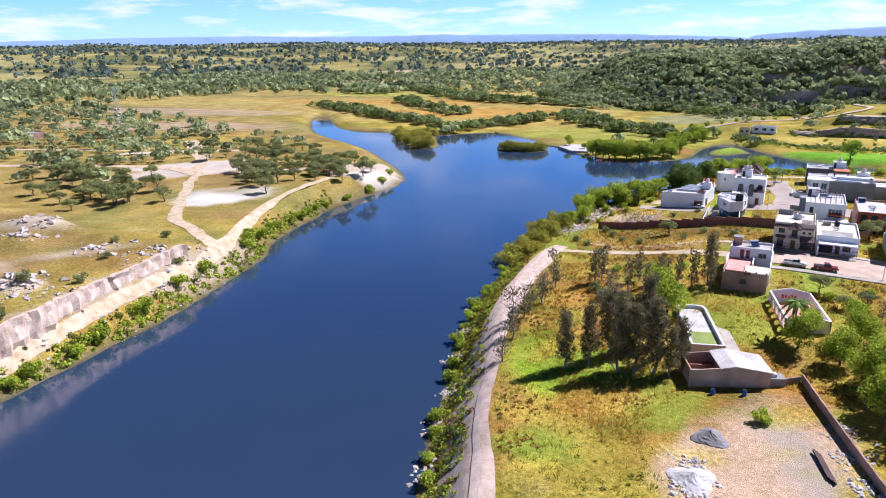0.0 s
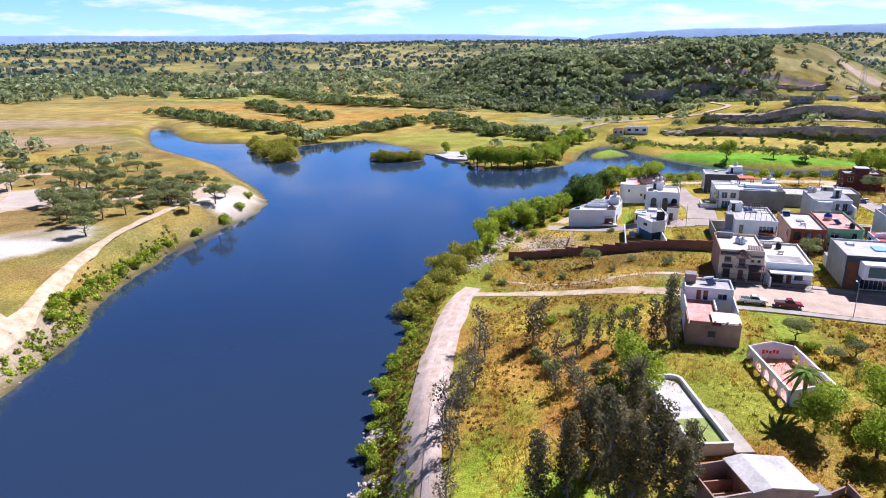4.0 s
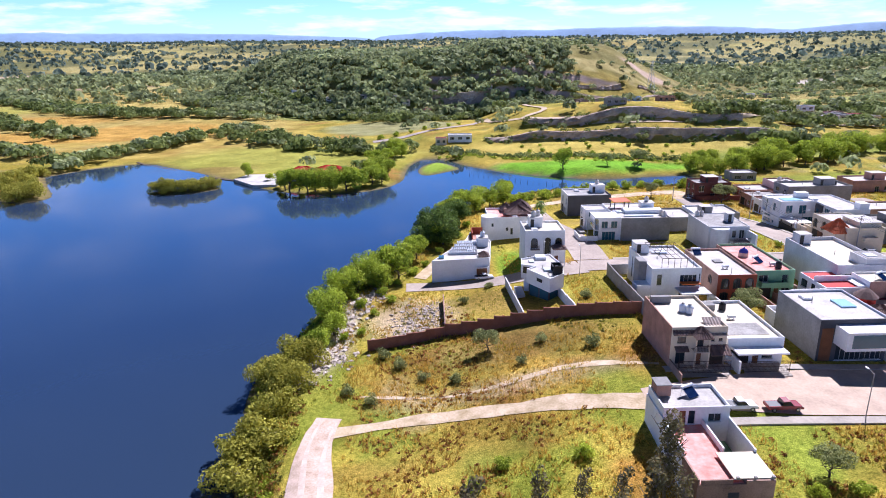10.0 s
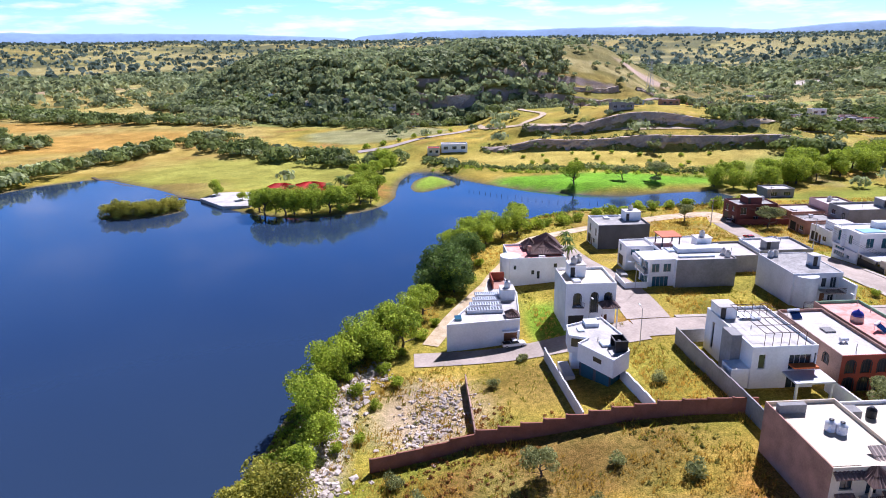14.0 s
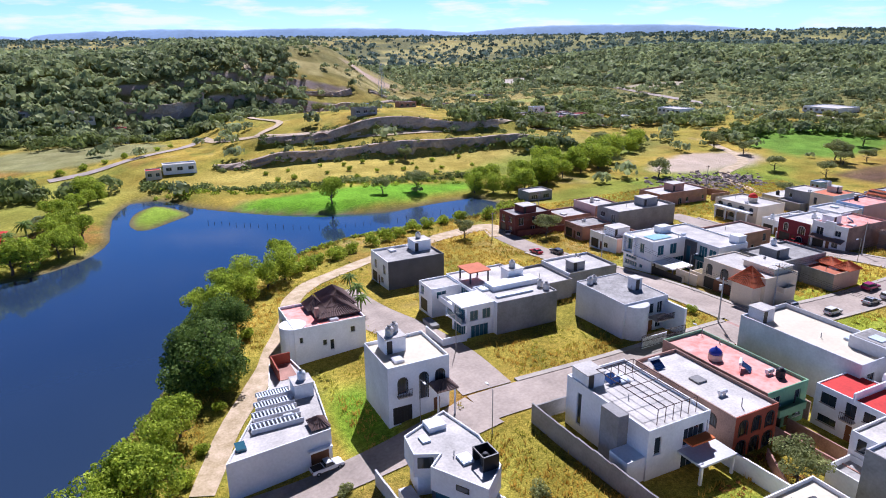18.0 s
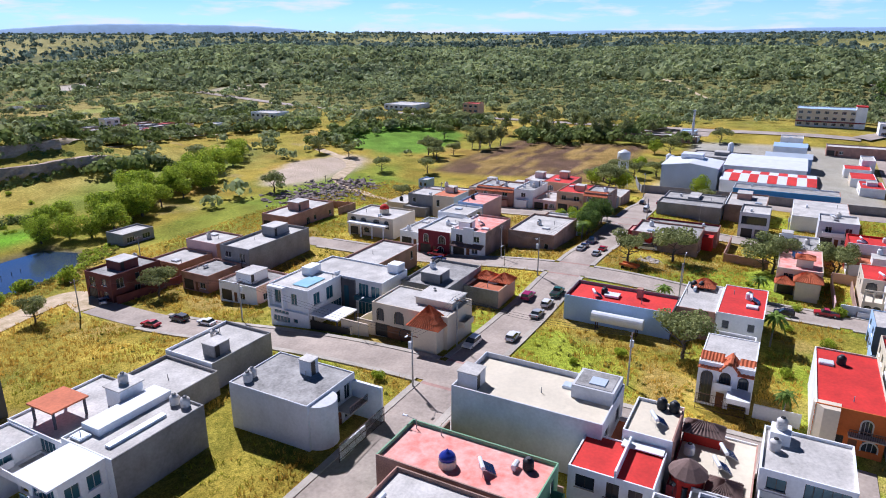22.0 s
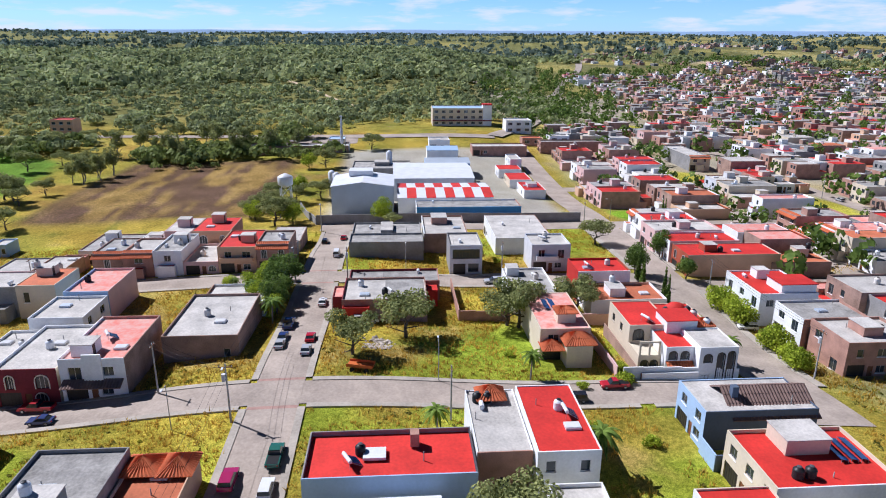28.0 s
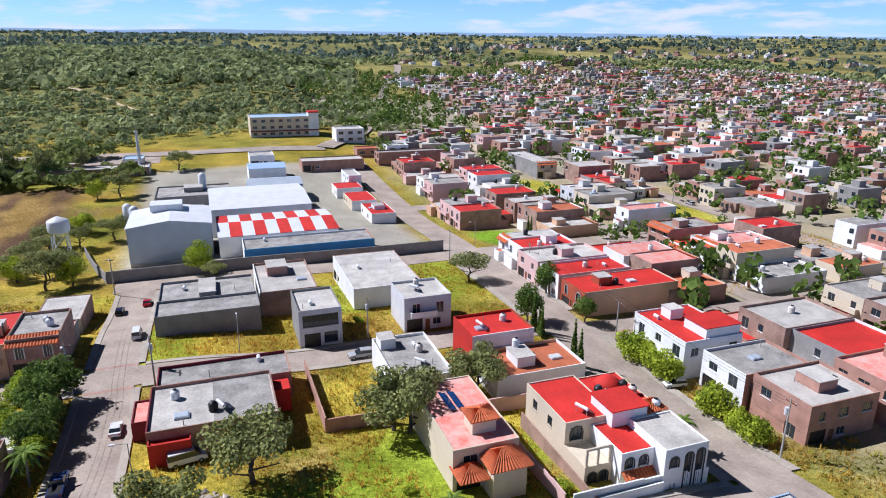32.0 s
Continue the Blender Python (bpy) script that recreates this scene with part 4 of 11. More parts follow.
class Side:
    """One face of a box, so that openings can be laid out along it. u runs to the right as seen from outside."""

    def __init__(self, face, x0, x1, y0, y1):
        self.o, self.u, self.n, self.w = {
            "S": ((x0, y0), (1, 0), (0, -1), x1 - x0), "N": ((x1, y1), (-1, 0), (0, 1), x1 - x0),
            "E": ((x1, y0), (0, 1), (1, 0), y1 - y0), "W": ((x0, y1), (0, -1), (-1, 0), y1 - y0)}[face]

    def p(self, u, out, z):
        return (self.o[0] + self.u[0] * u + self.n[0] * out, self.o[1] + self.u[1] * u + self.n[1] * out, z)

    def slab(self, shape, u0, u1, o0, o1, z0, z1):
        """A box on this face from u0 to u1, from o0 to o1 outwards."""
        a, b = self.p(u0, o0, z0), self.p(u1, o1, z1)
        return shape.box(min(a[0], b[0]), max(a[0], b[0]), min(a[1], b[1]), max(a[1], b[1]), z0, z1)


def wall_face(shape, side, z0, z1, holes, depth=0.22):
    """A wall face with openings cut through it, with their reveals."""
    us = sorted({0.0, side.w, *[h[0] for h in holes], *[h[1] for h in holes]})
    zs = sorted({z0, z1, *[h[2] for h in holes], *[h[3] for h in holes]})
    for a, b in zip(us, us[1:]):
        for c, d in zip(zs, zs[1:]):
            um, zm = (a + b) / 2, (c + d) / 2
            if not any(h[0] < um < h[1] and h[2] < zm < h[3] for h in holes):
                shape.face(side.p(a, 0, c), side.p(b, 0, c), side.p(b, 0, d), side.p(a, 0, d))
    for a, b, c, d in [h[:4] for h in holes]:
        for q in (((a, c), (b, c)), ((b, c), (b, d)), ((b, d), (a, d)), ((a, d), (a, c))):
            (ua, za), (ub, zb) = q
            shape.face(side.p(ua, 0, za), side.p(ub, 0, zb), side.p(ub, -depth, zb), side.p(ua, -depth, za))


def fill_opening(side, hole, parent, glass, frame_mat):
    """A window, door or gate in an opening."""
    a, b, c, d, kind = hole
    if kind == "window":
        f = Shape()
        bars = max(1, round((b - a) / 0.8))
        us = [a] + [v for k in range(bars) for v in (a + (b - a) * k / bars + (.07 if k == 0 else .03), a + (b - a) * (k + 1) / bars - (.07 if k == bars - 1 else .03))] + [b]
        zs = [c, c + .07, d - .07, d]
        for i in range(len(us) - 1):
            for j in range(3):
                if j == 1 and i % 2 == 1:
                    continue
                for o in (-.10, -.17):
                    f.face(*[side.p(u, o, z) for u, z in ((us[i], zs[j]), (us[i + 1], zs[j]), (us[i + 1], zs[j + 1]), (us[i], zs[j + 1]))])
        for i in range(1, len(us) - 1, 2):
            for (ua, za), (ub, zb) in (((us[i], zs[1]), (us[i], zs[2])), ((us[i + 1], zs[1]), (us[i + 1], zs[2])), ((us[i], zs[1]), (us[i + 1], zs[1])), ((us[i], zs[2]), (us[i + 1], zs[2]))):
                f.face(side.p(ua, -.10, za), side.p(ub, -.10, zb), side.p(ub, -.17, zb), side.p(ua, -.17, za))
        win = part("window", f, frame_mat, parent)
        part("pane", side.slab(Shape(), a + .06, b - .06, -0.15, -0.135, c + .06, d - .06), glass, win)
        part("sill", side.slab(Shape(), a - .08, b + .08, -0.02, 0.09, c - .09, c - .003), WHITE if frame_mat is ALU else KERB, win)
    elif kind == "arch":
        f = Shape()
        n, r = 8, (b - a) / 2
        mid = (a + b) / 2
        for k in range(n):
            t0, t1 = math.pi * k / n, math.pi * (k + 1) / n
            for ra, rb, o0, o1 in ((r, r + .16, 0.0, 0.07),):
                q = [(mid + ra * math.cos(t0), d - r + ra * math.sin(t0)), (mid + rb * math.cos(t0), d - r + rb * math.sin(t0)), (mid + rb * math.cos(t1), d - r + rb * math.sin(t1)), (mid + ra * math.cos(t1), d - r + ra * math.sin(t1))]
                f.face(*[side.p(u, o1, z) for u, z in q])
                f.face(*[side.p(u, o, z) for (u, z), o in ((q[1], o1), (q[1], o0), (q[2], o0), (q[2], o1))])
        side.slab(f, a - .16, a, 0.0, 0.07, c, d - r)
        side.slab(f, b, b + .16, 0.0, 0.07, c, d - r)
        for k in (1, 2):
            u = a + (b - a) * k / 3
            side.slab(f, u - .03, u + .03, -0.16, -0.10, c, d - .1)
        win = part("window", f, frame_mat, parent, "arched window with a moulded surround")
        part("pane", side.slab(Shape(), a, b, -0.16, -0.14, c, d), glass, win)
    elif kind == "garage":
        f = Shape()
        n = max(6, int((b - a) / 0.22) // 2 * 2)
        for k in range(n):
            ua, ub = a + (b - a) * k / n, a + (b - a) * (k + 1) / n
            o, nx = (-.12, -.15) if k % 2 else (-.15, -.12)
            f.face(side.p(ua, o, c), side.p(ub, o, c), side.p(ub, o, d), side.p(ua, o, d))
            if k < n - 1:
                f.face(side.p(ub, o, c), side.p(ub, nx, c), side.p(ub, nx, d), side.p(ub, o, d))
        part("garage_door", f, frame_mat if frame_mat is not ALU else DARKFRAME, parent)
    elif kind == "door":
        dr = part("door", side.slab(Shape(), a, b, -0.18, -0.11, c, d), WOOD, parent)
        part("handle", side.slab(Shape(), b - .18, b - .10, -0.11, -0.06, c + .95, c + 1.1), ALU, dr)
    elif kind == "open":
        # dark sheet inside the opening stands in for the recess's shade
        part("opening_back", side.slab(Shape(), a, b, -1.6, -1.5, c, d), DARKGREY, parent, "recess back wall with shade put into dark grey")


def auto_holes(side, h, storeys, rng, style, kind):
    """Openings in rows: a garage or door below, windows above."""
    holes = []
    w, sh = side.w, (h - 0.55) / storeys
    for s in range(storeys):
        z0 = s * sh
        if s == 0 and kind == "front":
            gw = min(3.0, w * 0.42)
            holes.append((0.5, 0.5 + gw, 0.0, min(2.4, sh - .35), "garage"))
            u = 0.5 + gw + 0.5
            if w - u > 1.5:
                holes.append((u, u + 0.95, 0.0, min(2.15, sh - .3), "door"))
                u += 0.95 + 0.5
            if w - u > 1.4:
                holes.append((u, min(w - .5, u + 1.6), 0.9, min(2.2, sh - .3), style))
        else:
            n = max(1, int(w / 3.4))
            for k in range(n):
                if kind != "front" and rng.random() < 0.4:
                    continue
                ww = min(rng.choice((1.1, 1.5, 1.8)), w / n - .7)
                u = w * (k + .5) / n + rng.uniform(-.25, .25)
                if ww > .5:
                    low = 0.15 if (style == "arch" or rng.random() < .25) else 0.85
                    holes.append((u - ww / 2, u + ww / 2, z0 + low, z0 + min(2.25, sh - .3), style))
    return holes


def body(parent, x0, x1, y0, y1, z1, walls, roof, holes, z0=-2.0, parapet=0.45, glass=None, frame_mat=None, tag="", cap=None):
    """One flat-roofed volume: walls, parapet, roof, and what fills its openings. walls: one finish for each of S, E, N, W, or one for all."""
    if not isinstance(walls, dict):
        walls = {k: walls for k in "SENW"}
    made = None
    for f in "SENW":
        side = Side(f, x0, x1, y0, y1)
        sh = Shape()
        wall_face(sh, side, z0, z1, holes.get(f, []))
        if parapet > 0:
            t = 0.16
            inner = Side(f, x0 + t, x1 - t, y0 + t, y1 - t)
            sh.face(side.p(0, 0, z1), side.p(side.w, 0, z1), inner.p(inner.w, 0, z1), inner.p(0, 0, z1))
            sh.face(inner.p(0, 0, z1), inner.p(inner.w, 0, z1), inner.p(inner.w, 0, z1 - parapet - .05), inner.p(0, 0, z1 - parapet - .05))
        made = part("wall", sh, walls[f], parent, tag)
    rz = z1 - parapet if parapet > 0 else z1 + 0.003
    t = 0.14 if parapet > 0 else -0.12
    part("roof", Shape().box(x0 + t, x1 - t, y0 + t, y1 - t, rz - .2, rz), roof, parent)
    if cap:
        c = Shape()
        for f in "SENW":
            Side(f, x0, x1, y0, y1).slab(c, -.04, (x1 - x0 if f in "SN" else y1 - y0) + .04, -.2, .04, z1 + .003, z1 + .08)
        part("coping", c, cap, parent)
    for f, hs in holes.items():
        side = Side(f, x0, x1, y0, y1)
        for h in hs:
            fill_opening(side, h, parent, glass or GLASS, frame_mat or ALU)
    return made


TANKS = []


def water_tank(x, y, z, tint="beige"):
    """A round plastic water tank with ribs and a lid on a stub."""
    m = {"beige": BEIGEPLASTIC, "black": BLACKPLASTIC, "white": WHITEMETAL, "blue": SLATE_SHADE}[tint]
    word = {"beige": "beige plastic", "black": "black plastic", "white": "white", "blue": "dark blue"}[tint]
    for src, key in TANKS:
        if key == tint:
            return copy_thing(src, pose(x, y, z))
    ob = thing("water_tank", pose(x, y, z), word + " round water tank on a flat roof", "water tank", "rooftop water tanks")
    prof = [(0.50, 0), (0.55, 0.05)]
    for k in range(5):
        prof += [(0.55, 0.1 + .2 * k), (0.59, 0.15 + .2 * k), (0.59, 0.22 + .2 * k), (0.55, 0.27 + .2 * k)]
    prof += [(0.5, 1.15), (0.24, 1.36)]
    part("tank", Shape().lathe(0, 0, prof, 14), m, ob, smooth=True)
    part("lid", Shape().lathe(0, 0, [(0.26, 1.33), (0.26, 1.42), (0.12, 1.47)], 12), BLACKPLASTIC if tint != "black" else DARKGREY, ob)
    TANKS.append((ob, tint))
    return ob


def solar_heater(x, y, z, turn=20):
    ob = thing("solar_water_heater", pose(x, y, z, 0, 0, turn), "rooftop solar water heater with glass tubes and silver drum", "solar heater")
    s = Shape()
    tilt = pose(0, -.7, .15, 31.6, 0, 0)
    for k in range(9):
        u = -.76 + .18 * k
        s.box(u - .002, u + .08, 0, 1.53, 0, .07).box(u + .08, u + .178, 0, 1.53, 0, .03)
    s.v = [tuple(tilt @ Vector(v)) for v in s.v]
    part("tube_collector", s, SOLAR, ob)
    part("drum", Shape().rod((-.95, .66, 1.1), (.95, .66, 1.1), .22, .22, 10), WHITEMETAL, ob)
    f = Shape()
    for u in (-.8, .8):
        f.rod((u, -.75, 0), (u, .7, 1.0), .03).rod((u, .7, 0), (u, .7, 1.0), .03)
    part("frame", f, ALU, ob)
    return ob


def solar_panels(x, y, z, nx, ny, turn=0.0):
    ob = thing("solar_array", pose(x, y, z, 0, 0, turn), "dark blue solar panels tilted on a flat roof", "solar array")
    for j in range(ny):
        for i in range(nx):
            c = pose(i * 1.05, j * 1.15, .25, 14, 0, 0)
            s = Shape().box(0, 1.0, 0, 1.0, 0, .04)
            s.v = [tuple(c @ Vector(v)) for v in s.v]
            part("panel", s, SOLAR, ob)
        for u in (0, nx * 1.05):
            part("rack_leg", Shape().rod((u, j * 1.15 + .1, 0), (u, j * 1.15 + .1, .3), .03), ALU, ob)
            part("rack_leg", Shape().rod((u, j * 1.15 + .9, 0), (u, j * 1.15 + .9, .5), .03), ALU, ob)
    return ob


def tiled_slope(parent, a, b, c, d, material=None, label=""):
    """A pitched plane of half-round tiles with eaves a-b and ridge d-c; courses and ribs are real."""
    a, b, c, d = [Vector(p) for p in (a, b, c, d)]
    n = (b - a).cross(d - a).normalized()
    if n.z < 0:
        n = -n
    s = Shape()
    ribs = max(3, int((b - a).length / 0.42))
    rows = max(2, int((d - a).length / 1.2))
    for j in range(rows):
        v0, v1 = j / rows, (j + 1) / rows
        for i in range(ribs):
            u0, u1 = i / ribs, (i + 1) / ribs
            um = (u0 + u1) / 2
            lo = lambda u: a.lerp(b, u).lerp(d.lerp(c, u), v0) + n * .05
            hi = lambda u: a.lerp(b, u).lerp(d.lerp(c, u), v1)
            up = n * .11
            s.face(lo(u0), lo(um) + up, hi(um) + up, hi(u0))
            s.face(lo(um) + up, lo(u1), hi(u1), hi(um) + up)
    s.face(*[p - n * .10 for p in (d, c, b, a)])
    for p, q in ((a, b), (b, c), (c, d), (d, a)):
        s.face(p - n * .10, q - n * .10, q + n * .06, p + n * .06)
    return part("tile_roof", s, material or TILE, parent, label)


def hip_roof(parent, x0, x1, y0, y1, z0, z1, material=None, over=0.35):
    x0, x1, y0, y1 = x0 - over, x1 + over, y0 - over, y1 + over
    w, d = x1 - x0, y1 - y0
    if w >= d:
        r0, r1 = (x0 + d / 2 * .95, (y0 + y1) / 2, z1), (x1 - d / 2 * .95, (y0 + y1) / 2, z1)
        tiled_slope(parent, (x0, y0, z0), (x1, y0, z0), r1, r0, material)
        tiled_slope(parent, (x1, y1, z0), (x0, y1, z0), r0, r1, material)
        tiled_slope(parent, (x1, y0, z0), (x1, y1, z0), r1, r1, material)
        tiled_slope(parent, (x0, y1, z0), (x0, y0, z0), r0, r0, material)
    else:
        r0, r1 = ((x0 + x1) / 2, y0 + w / 2 * .95, z1), ((x0 + x1) / 2, y1 - w / 2 * .95, z1)
        tiled_slope(parent, (x1, y0, z0), (x1, y1, z0), r1, r0, material)
        tiled_slope(parent, (x0, y1, z0), (x0, y0, z0), r0, r1, material)
        tiled_slope(parent, (x0, y0, z0), (x1, y0, z0), r0, r0, material)
        tiled_slope(parent, (x1, y1, z0), (x0, y1, z0), r1, r1, material)


def balcony(parent, face, x0, x1, y0, y1, u0, u1, z, out=1.1, solid=None):
    side = Side(face, x0, x1, y0, y1)
    deck = part("balcony", side.slab(Shape(), u0, u1, .003, out, z - .15, z), solid or KERB, parent)
    r = Shape()
    if solid:
        side.slab(r, u0, u1, out - .12, out, z, z + .85)
        side.slab(r, u0, u0 + .12, .003, out - .12, z, z + .85)
        side.slab(r, u1 - .12, u1, .003, out - .12, z, z + .85)
        part("parapet", r, solid, deck)
    else:
        n = max(4, int((u1 - u0) / .22))
        for k in range(n + 1):
            u = u0 + (u1 - u0) * k / n
            side.slab(r, u - .02, u + .02, out - .06, out - .02, z, z + .9)
        side.slab(r, u0, u1, out - .07, out - .01, z + .9, z + .96)
        part("railing", r, IRON, deck)


def wing(parent, side, u0, u1, out, h, wall, roof, lip=.3, name="wing"):
    """A lower flat-roofed room built against one face of a house, with its parapet."""
    s = Shape()
    side.slab(s, u0, u1, .003, out, -1.5, h - lip)
    for a, b, o0, o1 in ((u0, u1, out - .14, out), (u0, u0 + .14, .003, out - .141), (u1 - .14, u1, .003, out - .141)):
        side.slab(s, a, b, o0, o1, h - lip + .002, h)
    wg = part(name, s, wall, parent)
    part("wing_roof", side.slab(Shape(), u0 + .15, u1 - .15, .004, out - .15, h - lip + .003, h - lip + .05), roof, wg)
    return wg


def roof_clutter(parent, w, d, rz, rng):
    """Vent pipes, a gas cylinder or a skylight on a flat roof."""
    s = Shape()
    x, y = rng.uniform(-w * .8, w * .8), rng.uniform(-d * .8, d * .8)
    part("vent_pipe", s.rod((x, y, rz), (x, y, rz + rng.uniform(.6, 1.3)), .07, .06, 6), POLE, parent)
    x, y = rng.uniform(-w * .6, w * .6), rng.uniform(-d * .7, d * .7)
    kind = rng.random()
    if kind < .35:
        part("gas_cylinder", Shape().rod((x - .6, y, rz + .5), (x + .6, y, rz + .5), .3, .3, 8).box(x - .45, x - .35, y - .2, y + .2, rz, rz + .3).box(x + .35, x + .45, y - .2, y + .2, rz, rz + .3), WHITEMETAL, parent)
    elif kind < .75:
        part("skylight", Shape().box(x - .7, x + .7, y - .9, y + .9, rz + .003, rz + .3).box(x - .6, x + .6, y - .8, y + .8, rz + .3, rz + .36), GALV if kind < .55 else PALEGREY, parent)


def mass(ob, cx, cy, x0, x1, y0, y1, h, walls, roof, holes=None, **kw):
    """One more volume of a house, in plan metres."""
    return body(ob, x0 - cx, x1 - cx, y0 - cy, y1 - cy, h, walls, roof, holes or {}, **kw)


def house(x0, x1, y0, y1, h, walls=None, roof=None, front="S", storeys=2, style="window", label="", hut=None, tanks=(), back=True, more=None, seed=0, parapet=.45, glass=None, frame_mat=None,
          holes=None, heater=None, panels=None, cap=None, turn=0.0, group="houses of the new streets", sides=False, name="house"):
    """A flat-roofed town house on its plot. Coordinates are plan metres; the thing stands at its middle."""
    walls, roof = walls or WHITE, roof or R_WHITE
    rng = random.Random(int(x0 * 31 + y0 * 17 + seed))
    cx, cy = (x0 + x1) / 2, (y0 + y1) / 2
    g = gz(cx, cy)
    w, d = (x1 - x0) / 2, (y1 - y0) / 2
    main = walls[front] if isinstance(walls, dict) else walls
    text = label or "%s-storey %s house with a flat %s roof" % (("one", "two", "three")[storeys - 1], COLOUR_WORD[main.name], COLOUR_WORD[roof.name])
    ob = thing(name, pose(cx, cy, g, 0, 0, turn), text, "house", group)
    if holes is None:
        holes = {front: auto_holes(Side(front, -w, w, -d, d), h, storeys, rng, style, "front")}
        if back:
            bk = {"S": "N", "N": "S", "E": "W", "W": "E"}[front]
            holes[bk] = auto_holes(Side(bk, -w, w, -d, d), h, storeys, rng, "window", "back")
        if sides:
            for k in "SENW":
                if k not in holes:
                    holes[k] = auto_holes(Side(k, -w, w, -d, d), h, storeys, rng, "window", "back")
    body(ob, -w, w, -d, d, h, walls, roof, holes, parapet=parapet, glass=glass, frame_mat=frame_mat, cap=cap)
    rz = h - parapet
    if w > 3 and d > 3 and (group != "terraced houses" or rng.random() < .6):
        roof_clutter(ob, w, d, rz, random.Random(int(x0 * 7 + y1 * 13)))
    if hut:
        hx, hy, hw, hd, hh = hut
        ax, ay = -w + hx * 2 * w, -d + hy * 2 * d
        s = Shape()
        ax0, ax1, ay0, ay1 = max(-w + .2, ax - hw / 2), min(w - .2, ax + hw / 2), max(-d + .2, ay - hd / 2), min(d - .2, ay + hd / 2)
        s.box(ax0, ax1, ay0, ay1, rz + .003, rz + hh)
        hutp = part("stair_hut", s, main, ob)
        part("hut_roof", Shape().box(ax0 - .1, ax1 + .1, ay0 - .1, ay1 + .1, rz + hh + .002, rz + hh + .12), R_WHITE, hutp)
        part("door", Side("S", ax0, ax1, ay0, ay1).slab(Shape(), .2, min(1.0, ax1 - ax0 - .2), .003, .04, rz + .01, rz + 1.9), DARKFRAME, hutp)
    m = pose(cx, cy, g, 0, 0, turn)
    for tx, ty, tint in tanks:
        q = m @ Vector((-w + tx * 2 * w, -d + ty * 2 * d, 0))
        lift = rz
        if hut and abs(-w + tx * 2 * w - ax) < hw / 2 and abs(-d + ty * 2 * d - ay) < hd / 2:
            lift = rz + hh + .12
        water_tank(q.x, q.y, g + lift + .002, tint)
    if heater:
        q = m @ Vector((-w + heater[0] * 2 * w, -d + heater[1] * 2 * d, 0))
        solar_heater(q.x, q.y, g + rz + .002, rng.uniform(-10, 40))
    if panels:
        q = m @ Vector((-w + panels[0] * 2 * w, -d + panels[1] * 2 * d, 0))
        solar_panels(q.x, q.y, g + rz + .002, panels[2], panels[3], turn)
    if more:
        more(ob, w, d, h)
    return ob


def garden_wall(x0, y0, x1, y1, h=2.2, material=None, label="", t=0.16, step=3.0, posts=False, name="garden_wall"):
    """A boundary wall that steps down with the ground, bay by bay, on its footing."""
    material = material or BRICK
    L = math.hypot(x1 - x0, y1 - y0)
    n = max(1, int(L / step))
    a = math.degrees(math.atan2(y1 - y0, x1 - x0))
    g0 = gz(x0, y0)
    ob = thing(name, pose(x0, y0, g0, 0, 0, a), label or "%s boundary wall" % COLOUR_WORD.get(material.name, "plain"), "wall", "boundary walls")
    for k in range(n):
        u0, u1 = L * k / n, L * (k + 1) / n
        ga, gb = gz(x0 + (x1 - x0) * k / n, y0 + (y1 - y0) * k / n), gz(x0 + (x1 - x0) * (k + 1) / n, y0 + (y1 - y0) * (k + 1) / n)
        top = (ga + gb) / 2 - g0 + h
        s = Shape().box(u0 + .002, u1 - .002, -t / 2, t / 2, min(ga, gb) - g0 - .6, top)
        s.box(u0 + .002, u1 - .002, -t / 2 - .03, t / 2 + .03, top + .002, top + .07)
        part("bay", s, material, ob)
        if posts:
            part("post", Shape().box(u0 - .14, u0 + .14, -.16, .16, min(ga, gb) - g0 - .6, top + .16), material, ob)
    return ob


def gate(x0, y0, x1, y1, h=2.2, material=None, label="dark iron bar gate of a front yard"):
    """A gate of upright bars."""
    material = material or IRON
    L = math.hypot(x1 - x0, y1 - y0)
    ob = thing("gate", pose(x0, y0, gz((x0 + x1) / 2, (y0 + y1) / 2) + .14, 0, 0, math.degrees(math.atan2(y1 - y0, x1 - x0))), label, "gate", "front gates")
    f = Shape()
    for z in (.1, h * .5, h - .06):
        f.box(0, L, -.03, .03, z, z + .06)
    f.box(0, .06, -.035, .035, -.3, h).box(L - .06, L, -.035, .035, -.3, h)
    part("gate_frame", f, material, ob)
    b = Shape()
    n = max(4, int(L / .18))
    for k in range(1, n):
        b.box(L * k / n - .012, L * k / n + .012, -.012, .012, .16, h - .06)
    part("grille", b, material, ob)
    return ob

# ---- the new streets, plot by plot ----


def more_b1(ob, w, d, h):
    balcony(ob, "S", -w, w, -d, d, 1.2, 3.2, 3.9, .7)
    part("canopy_beam", Shape().box(w - 3.0, w - .2, -d - 2.6, -d - .003, 4.3, 4.5), WHITE, ob)
    hip_roof(ob, w - 3.0, w - .2, -d - 2.6, -d, 4.52, 5.4, BROWNTILE, .2)
    for px_ in (w - 2.9, w - .4):
        part("column", Shape().round(px_, -d - 2.4, -.3, 4.3, .14), WHITE, ob)


